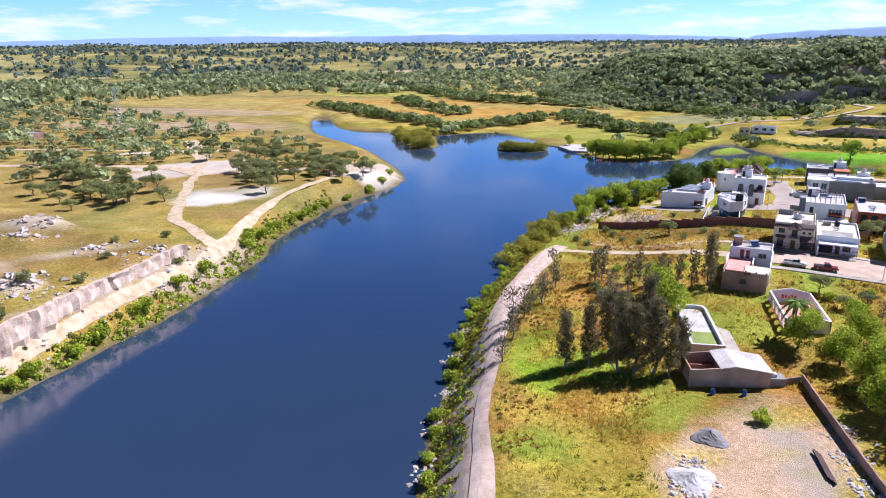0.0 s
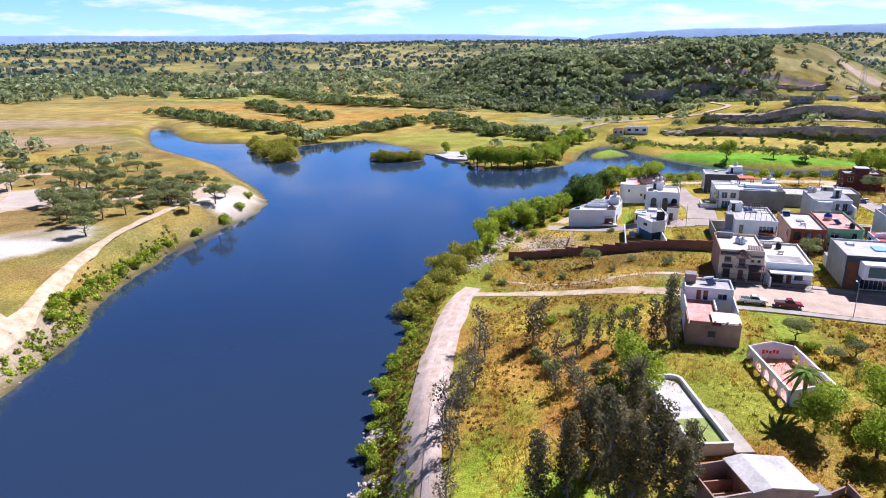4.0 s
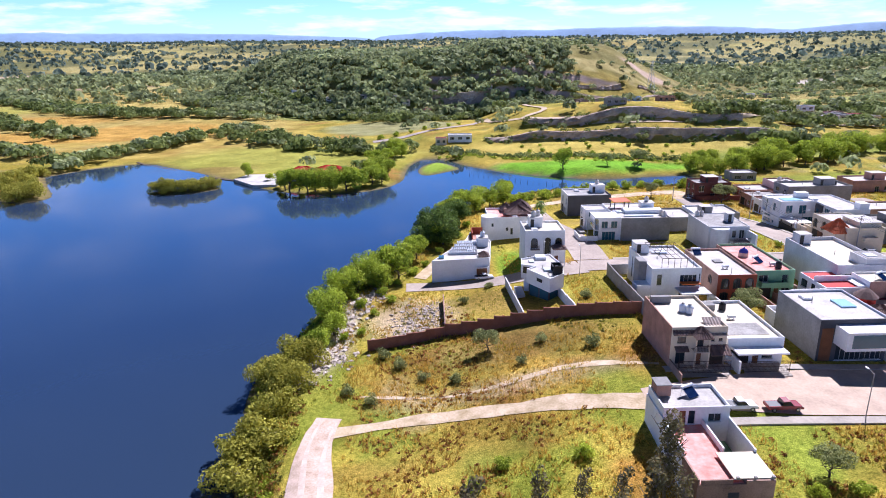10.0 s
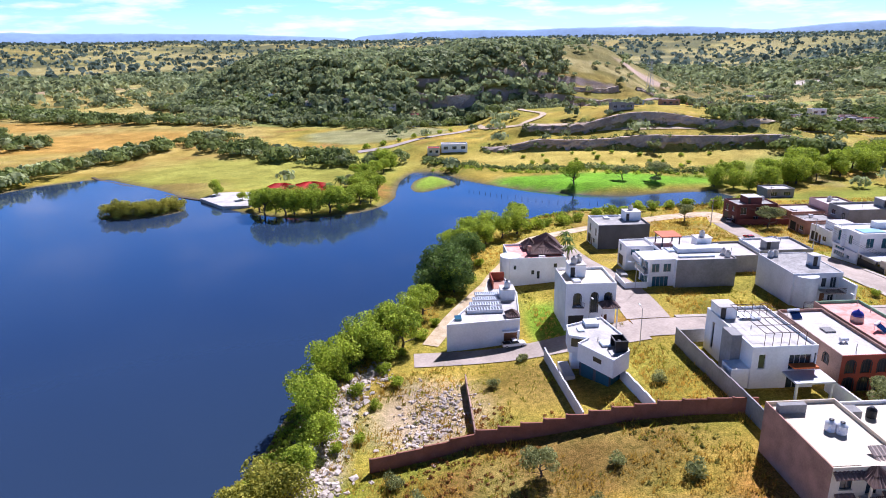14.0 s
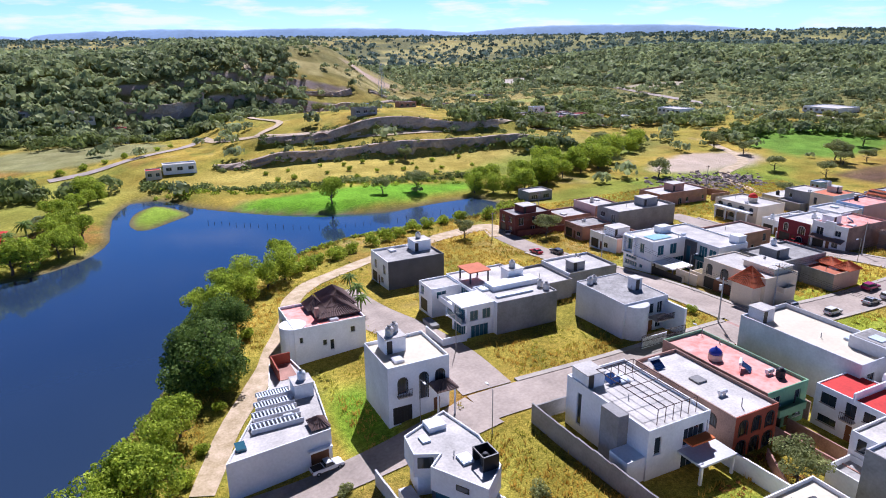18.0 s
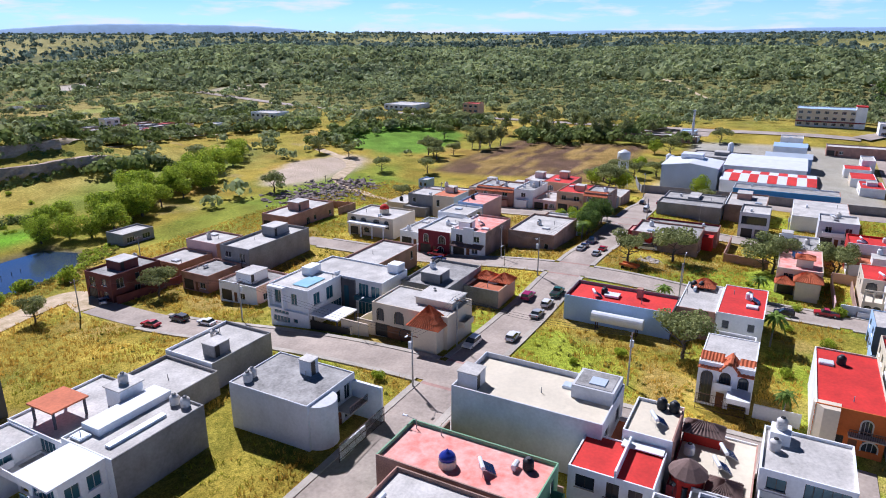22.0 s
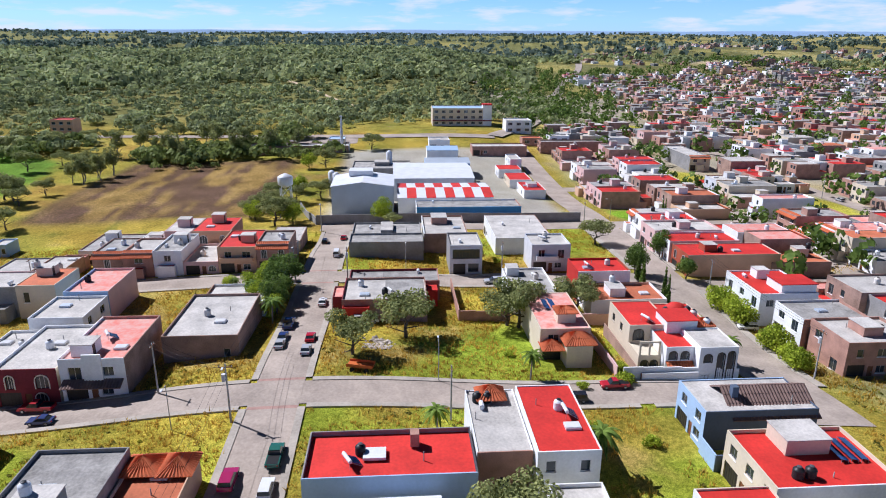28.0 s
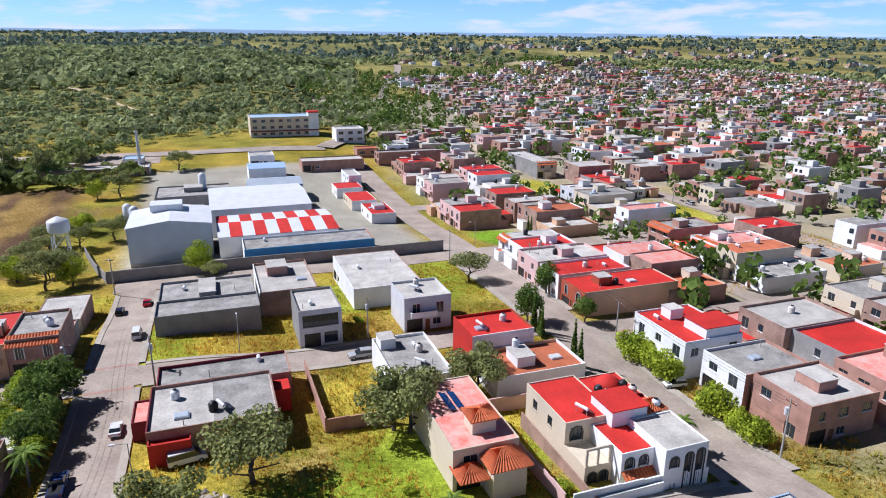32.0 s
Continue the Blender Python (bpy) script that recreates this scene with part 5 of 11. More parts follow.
house(-17, -8, 221.8, 230.5, 8.2, {"S": WHITE, "E": WHITE, "N": WHITE, "W": PALEGREY}, R_CREAM, "S", 2, label="tall white house with arched windows and grey side wall", hut=(.35, .7, 3, 3, 2.2),
      tanks=((.3, .65, "beige"), (.42, .75, "beige")), holes={"S": [(.6, 3.4, -.4, 2.2, "garage"), (1.5, 2.7, 4.0, 6.3, "arch"), (4.6, 5.7, 2.6, 6.4, "arch"), (7.0, 8.2, 4.6, 6.3, "arch"), (6.6, 7.6, 0, 2.2, "door")],
                                                            "N": [(2, 3.4, 4.4, 5.8, "window"), (5, 6.2, 4.4, 5.8, "window")]}, more=more_b1, frame_mat=DARKFRAME)


def more_b2(ob, w, d, h):
    hip_roof(ob, -1.0, w - .4, -d + 2.5, d - .5, h + .05, h + 2.0, BROWNTILE, .4)
    hip_roof(ob, w - 4.6, w + .2, -d + 5.6, d + 2.4, h + .3, h + 2.4, BROWNTILE, .3)
    hip_roof(ob, -w + 4.2, -w + 7.0, d - 4.4, d - .6, h + .2, h + 1.9, BROWNTILE, .25)
    part("rear_room", Shape().box(w - 4.4, w, d + .003, d + 2.2, -1.5, h + .25), WHITE, ob)
    part("chimney", Shape().box(-1.6, -.9, -d + 2.8, -d + 3.5, h, h + 1.7), OLDBRICK, ob)
    part("round_end", Shape().round(-w + .4, -d + 2.4, -1.5, h - .1, 2.2, sides=18), WHITE, ob)
    part("terrace", Shape().box(-w + .3, -1.5, -d + .5, d - 1, h - .44, h - .36), R_PINK, ob)


house(-23, -11, 246.5, 257, 6.0, WHITE, R_PINK, "S", 2, label="white lakeside house with brown hipped tile roof", more=more_b2, holes={"S": [(4.6, 5.3, 2.2, 3.2, "window"), (5.8, 6.5, 1.2, 3.0, "window"), (9.4, 10.2, 3.6, 4.6, "window"), (.8, 1.4, 3.4, 4.4, "window")], "W": [(2, 3.4, 3.4, 4.8, "window"), (6, 7.4, 3.4, 4.8, "window")]})


def wedge(ob, ring, z0, z1, wall, roof, rim=.3, t=.16, name="wall"):
    """A flat-roofed volume over any plan ring (anticlockwise), one wall a side, with a parapet."""
    k = len(ring)
    inner = []
    for i in range(k):
        p, q, r = Vector(ring[i - 1]), Vector(ring[i]), Vector(ring[(i + 1) % k])
        e, f = (q - p).normalized(), (r - q).normalized()
        n = Vector((-e.y, e.x)) + Vector((-f.y, f.x))
        inner.append(q + n * (t / max(.35, 1 + e.dot(f))))
    for i in range(k):
        (ax, ay), (bx, by), c, d = ring[i], ring[(i + 1) % k], inner[(i + 1) % k], inner[i]
        w_ = Shape().face((ax, ay, z0), (bx, by, z0), (bx, by, z1), (ax, ay, z1))
        w_.face((ax, ay, z1), (bx, by, z1), (c.x, c.y, z1), (d.x, d.y, z1))
        w_.face((d.x, d.y, z1), (c.x, c.y, z1), (c.x, c.y, z1 - rim), (d.x, d.y, z1 - rim))
        w_.face((ax, ay, z0), (bx, by, z0), (c.x, c.y, z0), (d.x, d.y, z0))
        part(name, w_, wall[i] if isinstance(wall, (list, tuple)) else wall, ob)
    part("roof", Shape().prism([(v.x, v.y) for v in inner], z1 - rim - .25, z1 - rim), roof, ob)


def on_edge(ring, i, u0, u1, z0, z1, out, deep=.05):
    """A slab on side i of a ring, from u0 to u1 metres along it."""
    p, q = Vector(ring[i]), Vector(ring[(i + 1) % len(ring)])
    e = (q - p).normalized()
    n = Vector((e.y, -e.x))
    return Shape().prism([tuple(p + e * u + n * o) for u, o in ((u0, out), (u1, out), (u1, out - deep), (u0, out - deep))], z0, z1)


def house_shore():
    cx, cy = -30, 228
    g = gz(cx, cy)
    ob = thing("house", at(cx, cy), "long white wedge-shaped house with louvred roof by the shore", "house", "houses of the new streets")
    ring = [(x - cx, y - cy) for x, y in ((-38.2, 219.4), (-25.2, 220.9), (-23.6, 233.6), (-24.8, 242), (-28.2, 242), (-29.8, 235))]
    top = 4.3 - g
    wedge(ob, ring, -2.5, top, WHITE, R_WHITE, .35)
    for k in range(4):
        y = 224.6 + 2.5 * k - cy
        x0, x1 = -34.2 + .75 * k - cx, -27.6 + .1 * k - cx
        lv = part("roof_louvre", Shape().box(x0, x1, y, y + .12, top - .34, top + .3).box(x0, x1, y + 1.5, y + 1.62, top - .34, top + .3), PALEGREY, ob, "grey louvred roof pergola")
        sl = Shape()
        for j in range(12):
            x = x0 + .1 + j * (x1 - x0 - .3) / 12
            sl.box(x, x + .2, y + .121, y + 1.499, top + .15, top + .25)
        part("slats", sl, GALV, lv)
    part("skylight", Shape().box(-36.6 - cx, -35.4 - cx, 221.6 - cy, 223.4 - cy, top - .34, top + .02), BLUEGLASS, ob)
    part("stair_tower", Shape().box(-27.2 - cx, -24.6 - cx, 230.4 - cy, 233.2 - cy, top - .34, top + 1.7), WHITE, ob)
    part("tower_roof", Shape().box(-27.3 - cx, -24.5 - cx, 230.3 - cy, 233.3 - cy, top + 1.702, top + 1.82), R_WHITE, ob)
    part("patio_wall", Shape().box(-28.0 - cx, -25.0 - cx, 241.6 - cy, 241.8 - cy, top - .3, top + 1.4).box(-28.0 - cx, -27.8 - cx, 236.6 - cy, 241.59 - cy, top - .3, top + 1.4), BRICKRED, ob, "brick-red patio wall")
    part("patio_floor", Shape().box(-27.7 - cx, -25.2 - cx, 236.6 - cy, 241.5 - cy, top - .34, top - .28), BRICK, ob)
    part("garage_door", on_edge(ring, 0, 10.2, 12.6, -g - .4, -g + 2.0, .04), WOOD, ob, "brown slatted garage door")
    part("door_hood", on_edge(ring, 0, 9.8, 12.9, -g + 2.1, -g + 2.35, .7, .69), WHITE, ob)
    hip_roof(ob, -27.4 - cx, -25.2 - cx, 221.4 - cy, 224.0 - cy, top + .1, top + 1.0, BROWNTILE, .1)
    part("side_door", on_edge(ring, 1, 2.0, 4.4, -g, -g + 2.3, .04), DARKGREY, ob)
    water_tank(-25.8, 231.8, g + top + 1.83, "white")
    roof_clutter(ob, 3, 3, top - .35, random.Random(8))


def house_angular():
    cx, cy = -15.8, 206
    g = gz(cx, cy)
    ob = thing("house", at(cx, cy), "angular white modern house over a dark glazed ground floor", "house", "houses of the new streets")
    ring = [(x - cx, y - cy) for x, y in ((-15.6, 198.5), (-12.3, 201.4), (-11.6, 207.4), (-12.9, 214.0), (-19.4, 211.2), (-19.9, 207.4), (-17.3, 206.2), (-19.2, 204.6))]
    top = 7.2 - g
    wedge(ob, ring, 2.7, top, WHITE, R_WHITE, .3)
    part("soffit", Shape().prism([(x * .98, y * .98) for x, y in ring], 2.705, 2.8), WHITE, ob)
    low = [(x * .86 + .2, y * .86 + .9) for x, y in ring]
    wedge(ob, low, -2.5, 2.70, [DARKGREY, DARKGREY, WHITE, WHITE, WHITE, WHITE, DARKGREY, DARKGREY], R_GREY, .02)
    for i, u0, u1 in ((7, .5, 2.9), (7, 3.5, 6.0), (0, .5, 3.2)):
        part("window", on_edge(low, i, u0, u1, -.6, 2.3, .05), BLUEGLASS, ob, "tall blue-tinted glazing")
    slit = part("window", on_edge(ring, 7, 3.2, 4.8, 4.0, 4.7, .05, .1), DARKFRAME, ob)
    part("pane", on_edge(ring, 7, 3.3, 4.7, 4.1, 4.6, .055, .01), GLASS, slit)
    part("window", on_edge(ring, 5, .4, 2.2, 3.8, 5.2, .04, .08), GLASS, ob)
    part("window", on_edge(ring, 1, 2.0, 3.4, 3.9, 5.2, .04, .08), GLASS, ob)
    scr = part("tank_screen", Shape().box(1.3, 3.2, -4.6, -4.45, top - .29, top + 1.5).box(3.05, 3.2, -4.44, -2.3, top - .29, top + 1.5).box(1.3, 3.2, -2.29, -2.15, top - .29, top + 1.5), BLACKPLASTIC, ob, "black screen round the roof tanks")
    part("screen_rail", Shape().box(1.28, 1.4, -4.44, -2.3, top + 1.3, top + 1.45), DARKFRAME, scr)
    part("skylight", Shape().box(-2.2, -1.2, 3.0, 4.4, top - .29, top - .05), GALV, ob)
    part("roof_step", Shape().box(-.6, 1.6, 4.6, 6.6, top - .29, top + .35), WHITE, ob)
    part("yard_pool", Shape().box(-5.2, -3.6, -1.5, 3.5, -1.5, .05), PALEGREY, ob, "pale paved side yard")
    water_tank(cx + 2.2, cy - 3.4, g + top - .28, "black")
    roof_clutter(ob, 1.5, 2.5, top - .29, random.Random(9))


house_shore()
house_angular()
house(3, 16, 270.5, 280.5, 6.6, {"S": DARKGREY, "E": DARKGREY, "N": WHITE, "W": WHITE}, R_GREY, "W", 2, label="white and charcoal two-storey house with flat roof", hut=(.8, .7, 4, 3.5, 2.2), tanks=((.8, .75, "beige"),), back=False)


def villa_pergola():
    """Large modern house of stepped white volumes with a grey party wall to the south."""
    cx, cy = 13, 247.5
    ob = thing("house", at(cx, cy), "large white modern house with grey side wall and red pergola", "house", "houses of the new streets")
    kw = dict(glass=BLUEGLASS, parapet=.3)
    mass(ob, cx, cy, 9.6, 22, 238, 246.6, 6.3, {"S": GREY, "E": GREY, "N": WHITE, "W": WHITE}, R_WHITE, {"W": [(2.0, 4.4, 3.6, 5.4, "window"), (5.2, 7.4, .2, 2.7, "window")]}, **kw)
    mass(ob, cx, cy, 9.6, 22, 246.604, 257, 5.6, {"S": WHITE, "E": GREY, "N": WHITE, "W": WHITE}, R_WHITE, {"W": [(1.5, 4.0, 3.2, 5.0, "window"), (6.0, 9.0, 3.2, 5.0, "window")]}, **kw)
    mass(ob, cx, cy, 4.4, 9.596, 239.2, 244.6, 6.0, WHITE, R_WHITE, {"W": [(.8, 4.6, 3.3, 5.3, "window"), (.6, 4.8, .1, 2.6, "window")], "S": [(.6, 2.2, 3.4, 5.2, "window"), (3.0, 4.6, 3.4, 5.2, "window"), (.8, 4.2, .2, 2.5, "window")]}, **kw)
    mass(ob, cx, cy, 6.4, 9.596, 244.604, 251.0, 3.3, WHITE, R_WHITE, {"W": [(.6, 5.6, .1, 2.5, "open")]}, **kw)
    mass(ob, cx, cy, 3.6, 9.596, 251.004, 256.6, 5.4, WHITE, R_WHITE, {"W": [(.8, 2.2, 3.2, 4.8, "window"), (.5, 3.6, 0, 2.5, "garage")], "S": [(1, 3, 3.3, 4.7, "window")]}, **kw)
    balcony(ob, "W", 6.4 - cx, 9.6 - cx, 244.6 - cy, 251 - cy, .3, 6.1, 3.3, 1.6, WHITE)
    part("balcony_glass", Shape().box(3.4 - cx, 3.46 - cx, 239.4 - cy, 244.4 - cy, 3.1, 4.1), BLUEGLASS, ob)
    part("roof_slab", Shape().box(3.3 - cx, 9.7 - cx, 239.0 - cy, 244.9 - cy, 6.003, 6.25), WHITE, ob)
    part("front_slab", Shape().box(3.4 - cx, 4.396 - cx, 239.2 - cy, 244.6 - cy, 2.8, 3.09), WHITE, ob)
    for x, y in ((11.2, 250.2), (15.0, 250.2), (11.2, 254.2), (15.0, 254.2)):
        part("pergola_post", Shape().box(x - cx - .12, x - cx + .12, y - cy - .12, y - cy + .12, 5.25, 7.5), DARKGREY, ob)
    part("pergola_roof", Shape().box(10.8 - cx, 15.4 - cx, 249.8 - cy, 254.6 - cy, 7.502, 7.7), R_TERRA, ob)
    part("stair_box", Shape().box(17.4 - cx, 20.6 - cx, 246.9 - cy, 249.6 - cy, 5.2, 7.9), WHITE, ob)
    part("stair_roof", Shape().box(17.2 - cx, 20.8 - cx, 246.7 - cy, 249.8 - cy, 7.902, 8.05), R_WHITE, ob)
    part("skylight", Shape().box(11 - cx, 18.4 - cx, 240.2 - cy, 241.0 - cy, 6.0, 6.35), GALV, ob)
    part("roof_step", Shape().box(12 - cx, 21.8 - cx, 243.4 - cy, 246.4 - cy, 6.0, 6.9), WHITE, ob)
    part("yard_wall", Shape().box(-.4 - cx, 4.0 - cx, 238.4 - cy, 238.58 - cy, -1.5, 1.7), WHITE, ob)
    part("street_wall", Shape().box(-.6 - cx, -.42 - cx, 238.4 - cy, 245 - cy, -1.5, 1.5), WHITE, ob)
    part("planter", Shape().box(1.2 - cx, 2.6 - cx, 246 - cy, 250 - cy, -1.0, .6), GREY, ob)
    g = gz(cx, cy)
    for x, y, z in ((19.0, 248.2, 8.06), (21.0, 240, 6.02), (20.8, 241.6, 6.02)):
        water_tank(x, y, g + z, "beige")
    roof_clutter(ob, 5, 4, 6.02, random.Random(4))


villa_pergola()
house(22.2, 32, 246.5, 257, 4.2, GREY, R_WHITE, "N", 1, label="low grey extension with white flat roof", tanks=(), back=False)
house(32.4, 44.4, 248, 257.6, 4.8, {"S": GREY, "E": GREY, "N": WHITE, "W": WHITE}, R_WHITE, "E", 1, label="long single-storey house with grey rendered walls", hut=(.3, .3, 3, 2.4, 1.8), tanks=((.55, .6, "beige"), (.6, .75, "beige")), back=False)


def more_b7(ob, w, d, h):
    side = Side("S", -w, w, -d, d)
    part("curved_bay", Shape().round(-w + 2.6, -d + .2, -1, h - .3, 2.2, sides=18), PALEGREY, ob, smooth=False)
    balcony(ob, "S", -w, w, -d, d, 5.2, 9.0, 3.0, 2.4)
    part("side_pier", side.slab(Shape(), 9.0, 9.4, .003, 4.5, -1, h - .9), WHITE, ob)
    part("yard_wall", side.slab(Shape(), .2, 5.4, 4.3, 4.5, -1, 2.0), WHITE, ob)


house(26.6, 36.2, 226, 238.5, 6.2, PALEGREY, R_GREY, "S", 2, label="pale grey two-storey house with curved bay and bare roof", hut=(.72, .42, 1.6, 1.8, 2.0), tanks=((.15, .85, "beige"), (.27, .88, "beige")), more=more_b7, parapet=.15,
      holes={"S": [(5.6, 6.6, 0, 2.2, "door"), (7.2, 8.4, .6, 2.2, "window"), (5.6, 6.6, 3.4, 5.2, "window"), (7.3, 8.5, 3.2, 5.3, "window")], "N": [(2, 3.5, 3.8, 5.2, "window"), (6, 7.5, .8, 2.2, "window")]})


def more_b8(ob, w, d, h):
    s = Shape()
    for k in range(6):
        x = -2.6 + 1.2 * k
        s.rod((x, -d + 1, h + 1.6), (x, d - 3, h + 1.6), .05)
        s.rod((x, -d + 1, h - .4), (x, -d + 1, h + 1.6), .05).rod((x, d - 3, h - .4), (x, d - 3, h + 1.6), .05)
    for k in range(5):
        y = -d + 1 + (2 * d - 4) * k / 4
        s.rod((-2.6, y, h + 1.6), (3.4, y, h + 1.6), .05)
    part("steel_pergola", s, IRON, ob, "rusty bare steel frame on the roof")
    side = Side("S", -w, w, -d, d)
    part("awning", side.slab(Shape(), 5.4, 9.0, .003, 1.4, 3.9, 4.1), ORANGE, ob)
    part("terrace_slab", side.slab(Shape(), 4.6, 10.2, .003, 3.6, 2.7, 2.95), PALEGREY, ob)
    for u in (4.9, 9.9):
        part("column", side.slab(Shape(), u - .15, u + .15, 3.2, 3.5, -1, 2.7), WHITE, ob)
    part("grey_stair_block", Shape().box(-w - 1.5, -w - .003, -d + 3.2, -d + 6.2, -1, h + .4), GREY, ob)
    part("left_block", Shape().box(-w - 2.6, -w - .003, -d + .2, -d + 3.1, -1, 3.4), WHITE, ob)


house(3.2, 12.6, 196, 210.5, 6.8, WHITE, R_WHITE, "S", 2, label="white two-storey house with bare steel pergola on roof", more=more_b8, tanks=(), seed=3, hut=(.15, .85, 3, 3, 1.9), panels=(.35, .7, 2, 2),
      holes={"S": [(5.4, 8.6, 3.1, 5.4, "window"), (5.4, 7.4, 0, 2.4, "window"), (1.0, 2.0, 3.4, 5.6, "window"), (9.0, 9.3, 3.2, 5.6, "window")], "W": [(2.2, 3.0, 1.0, 5.4, "window"), (9, 10, 3.6, 5.4, "window")], "N": [(2, 5, 0, 2.4, "garage"), (6, 8, 3.4, 5, "window")]})


def arches(ob, side, n, u0, u1, z0, z1, m):
    for k in range(n):
        a, b = u0 + (u1 - u0) * k / n, u0 + (u1 - u0) * (k + 1) / n
        fill_opening(side, (a + .35, b - .35, z0, z1, "arch"), ob, GLASS, m)


house(15.2, 22.6, 194.5, 211, 5.8, {"S": BRICKRED, "E": OLDBRICK, "N": BRICK, "W": OLDBRICK}, R_WHITE, "S", 2, label="brick-red arched house with white flat roof", heater=(.2, .85), tanks=(), frame_mat=DARKFRAME,
      holes={"S": [(.7, 2.2, 0, 2.3, "arch"), (3.0, 4.5, 0, 2.3, "arch"), (5.3, 6.8, 0, 2.3, "arch"), (.8, 2.1, 3.0, 5.0, "arch"), (3.1, 4.4, 3.0, 5.0, "arch"), (5.4, 6.7, 3.0, 5.0, "arch")], "W": [(12.6, 13.8, 3.0, 4.6, "arch")], "N": [(1, 4, 0, 2.3, "garage")]},
      more=lambda ob, w, d, h: part("skylight", Shape().box(-.8, .8, 0, 1.6, h - .44, h - .2), GREY, ob))


def more_b10(ob, w, d, h):
    part("dome", Shape().lathe(-1.4, 1.5, [(.95, h - .44), (.95, h + .35), (.9, h + .4)], 16), CREAM, ob)
    part("dome_cap", Shape().lathe(-1.4, 1.5, [(.92, h + .42), (.86, h + .75), (.62, h + 1.05), (.2, h + 1.25), (.06, h + 1.55)], 16), mat("cobalt_tile", (.03, .05, .30), .3, .2), ob, "cobalt blue tiled dome", True)
    balcony(ob, "S", -w, w, -d, d, .8, 5.8, 3.0, 1.4, GREEN)


house(23.2, 30.9, 196.5, 214.0, 5.8, {"S": GREEN, "E": GREEN, "N": GREEN, "W": OLDBRICK}, R_PINK, "S", 2, label="green house with faded red roof and blue dome", heater=(.45, .35), tanks=((.75, .15, "black"),), more=more_b10)
house(37.2, 47.4, 193.8, 212.3, 7.4, PALEGREY, R_CREAM, "N", 2, label="large pale grey rendered building with cream flat roof", hut=(.25, .92, 2.6, 2.6, 2.0), tanks=((.86, .12, "beige"), (.86, .2, "beige")), seed=5, parapet=.7,
      more=lambda ob, w, d, h: (part("upper_room", Shape().box(0.2, w - .2, -d + .2, -d + 5.2, h - .69, h + 1.0), PALEGREY, ob), part("upper_roof", Shape().box(.5, w - .5, -d + .5, -d + 4.9, h + 1.002, h + 1.06), R_GREY, ob), part("skylight", Shape().box(1.2, 3.0, -d + 1.5, -d + 3.4, h + 1.062, h + 1.2), GALV, ob)))
LIPRED = mat("bright_red_paint", (0.50, 0.03, 0.02), 0.75, 0.2, 0.3, 3.0)


def house_red_terraces():
    cx, cy = 38.5, 191.2
    ob = thing("house", at(cx, cy), "white house with bright red roof planes and terrace", "house", "houses of the new streets")
    kw = dict(frame_mat=DARKFRAME, parapet=.14)
    mass(ob, cx, cy, 31.2, 38.0, 187.0, 195.6, 5.8, WHITE, R_RED, {"W": [(.8, 2.8, 3.5, 5.0, "window"), (4.0, 5.3, 3.1, 5.1, "window"), (6.2, 7.6, 3.6, 5.0, "window"), (.8, 3.2, .9, 1.9, "window"), (4.4, 5.2, 0, 2.2, "door"), (5.8, 7.8, .1, 2.1, "window")]}, **kw)
    mass(ob, cx, cy, 38.004, 46.2, 191.9, 195.5, 3.8, WHITE, R_TERRA, {"N": [(2, 4.6, 0, 2.3, "garage")]}, frame_mat=DARKFRAME, parapet=.6)
    mass(ob, cx, cy, 38.6, 46.4, 186.6, 191.896, 6.9, {"S": BRICK, "E": WHITE, "N": WHITE, "W": WHITE}, R_CREAM, {"W": [(1.2, 3.9, 4.5, 5.6, "window"), (1.0, 2.2, 1.4, 3.0, "window")], "E": [(1.5, 3.5, 4, 5.4, "window")]}, frame_mat=DARKFRAME, parapet=.35)
    part("roof_fin", Shape().box(31.1 - cx, 37.9 - cx, 190.7 - cy, 190.9 - cy, 5.3, 6.7), WHITE, ob)
    part("balcony_deck", Shape().box(37.0 - cx, 38.596 - cx, 187.2 - cy, 191.6 - cy, 5.81, 5.95), WHITE, ob)
    balcony(ob, "W", 31.2 - cx, 38 - cx, 187 - cy, 195.6 - cy, 3.9, 5.5, 3.0, .9)
    part("yard_wall", Shape().box(26.8 - cx, 31.19 - cx, 186.8 - cy, 186.98 - cy, -1.2, 1.9), OLDBRICK, ob)
    part("street_wall", Shape().box(26.6 - cx, 26.78 - cx, 186.8 - cy, 195.7 - cy, -1.2, 1.9), OLDBRICK, ob)
    g = gz(cx, cy)
    water_tank(45.4, 187.6, g + 6.56, "black")
    water_tank(45.5, 189.0, g + 6.56, "black")
    solar_heater(42.0, 188.6, g + 6.56, 30)


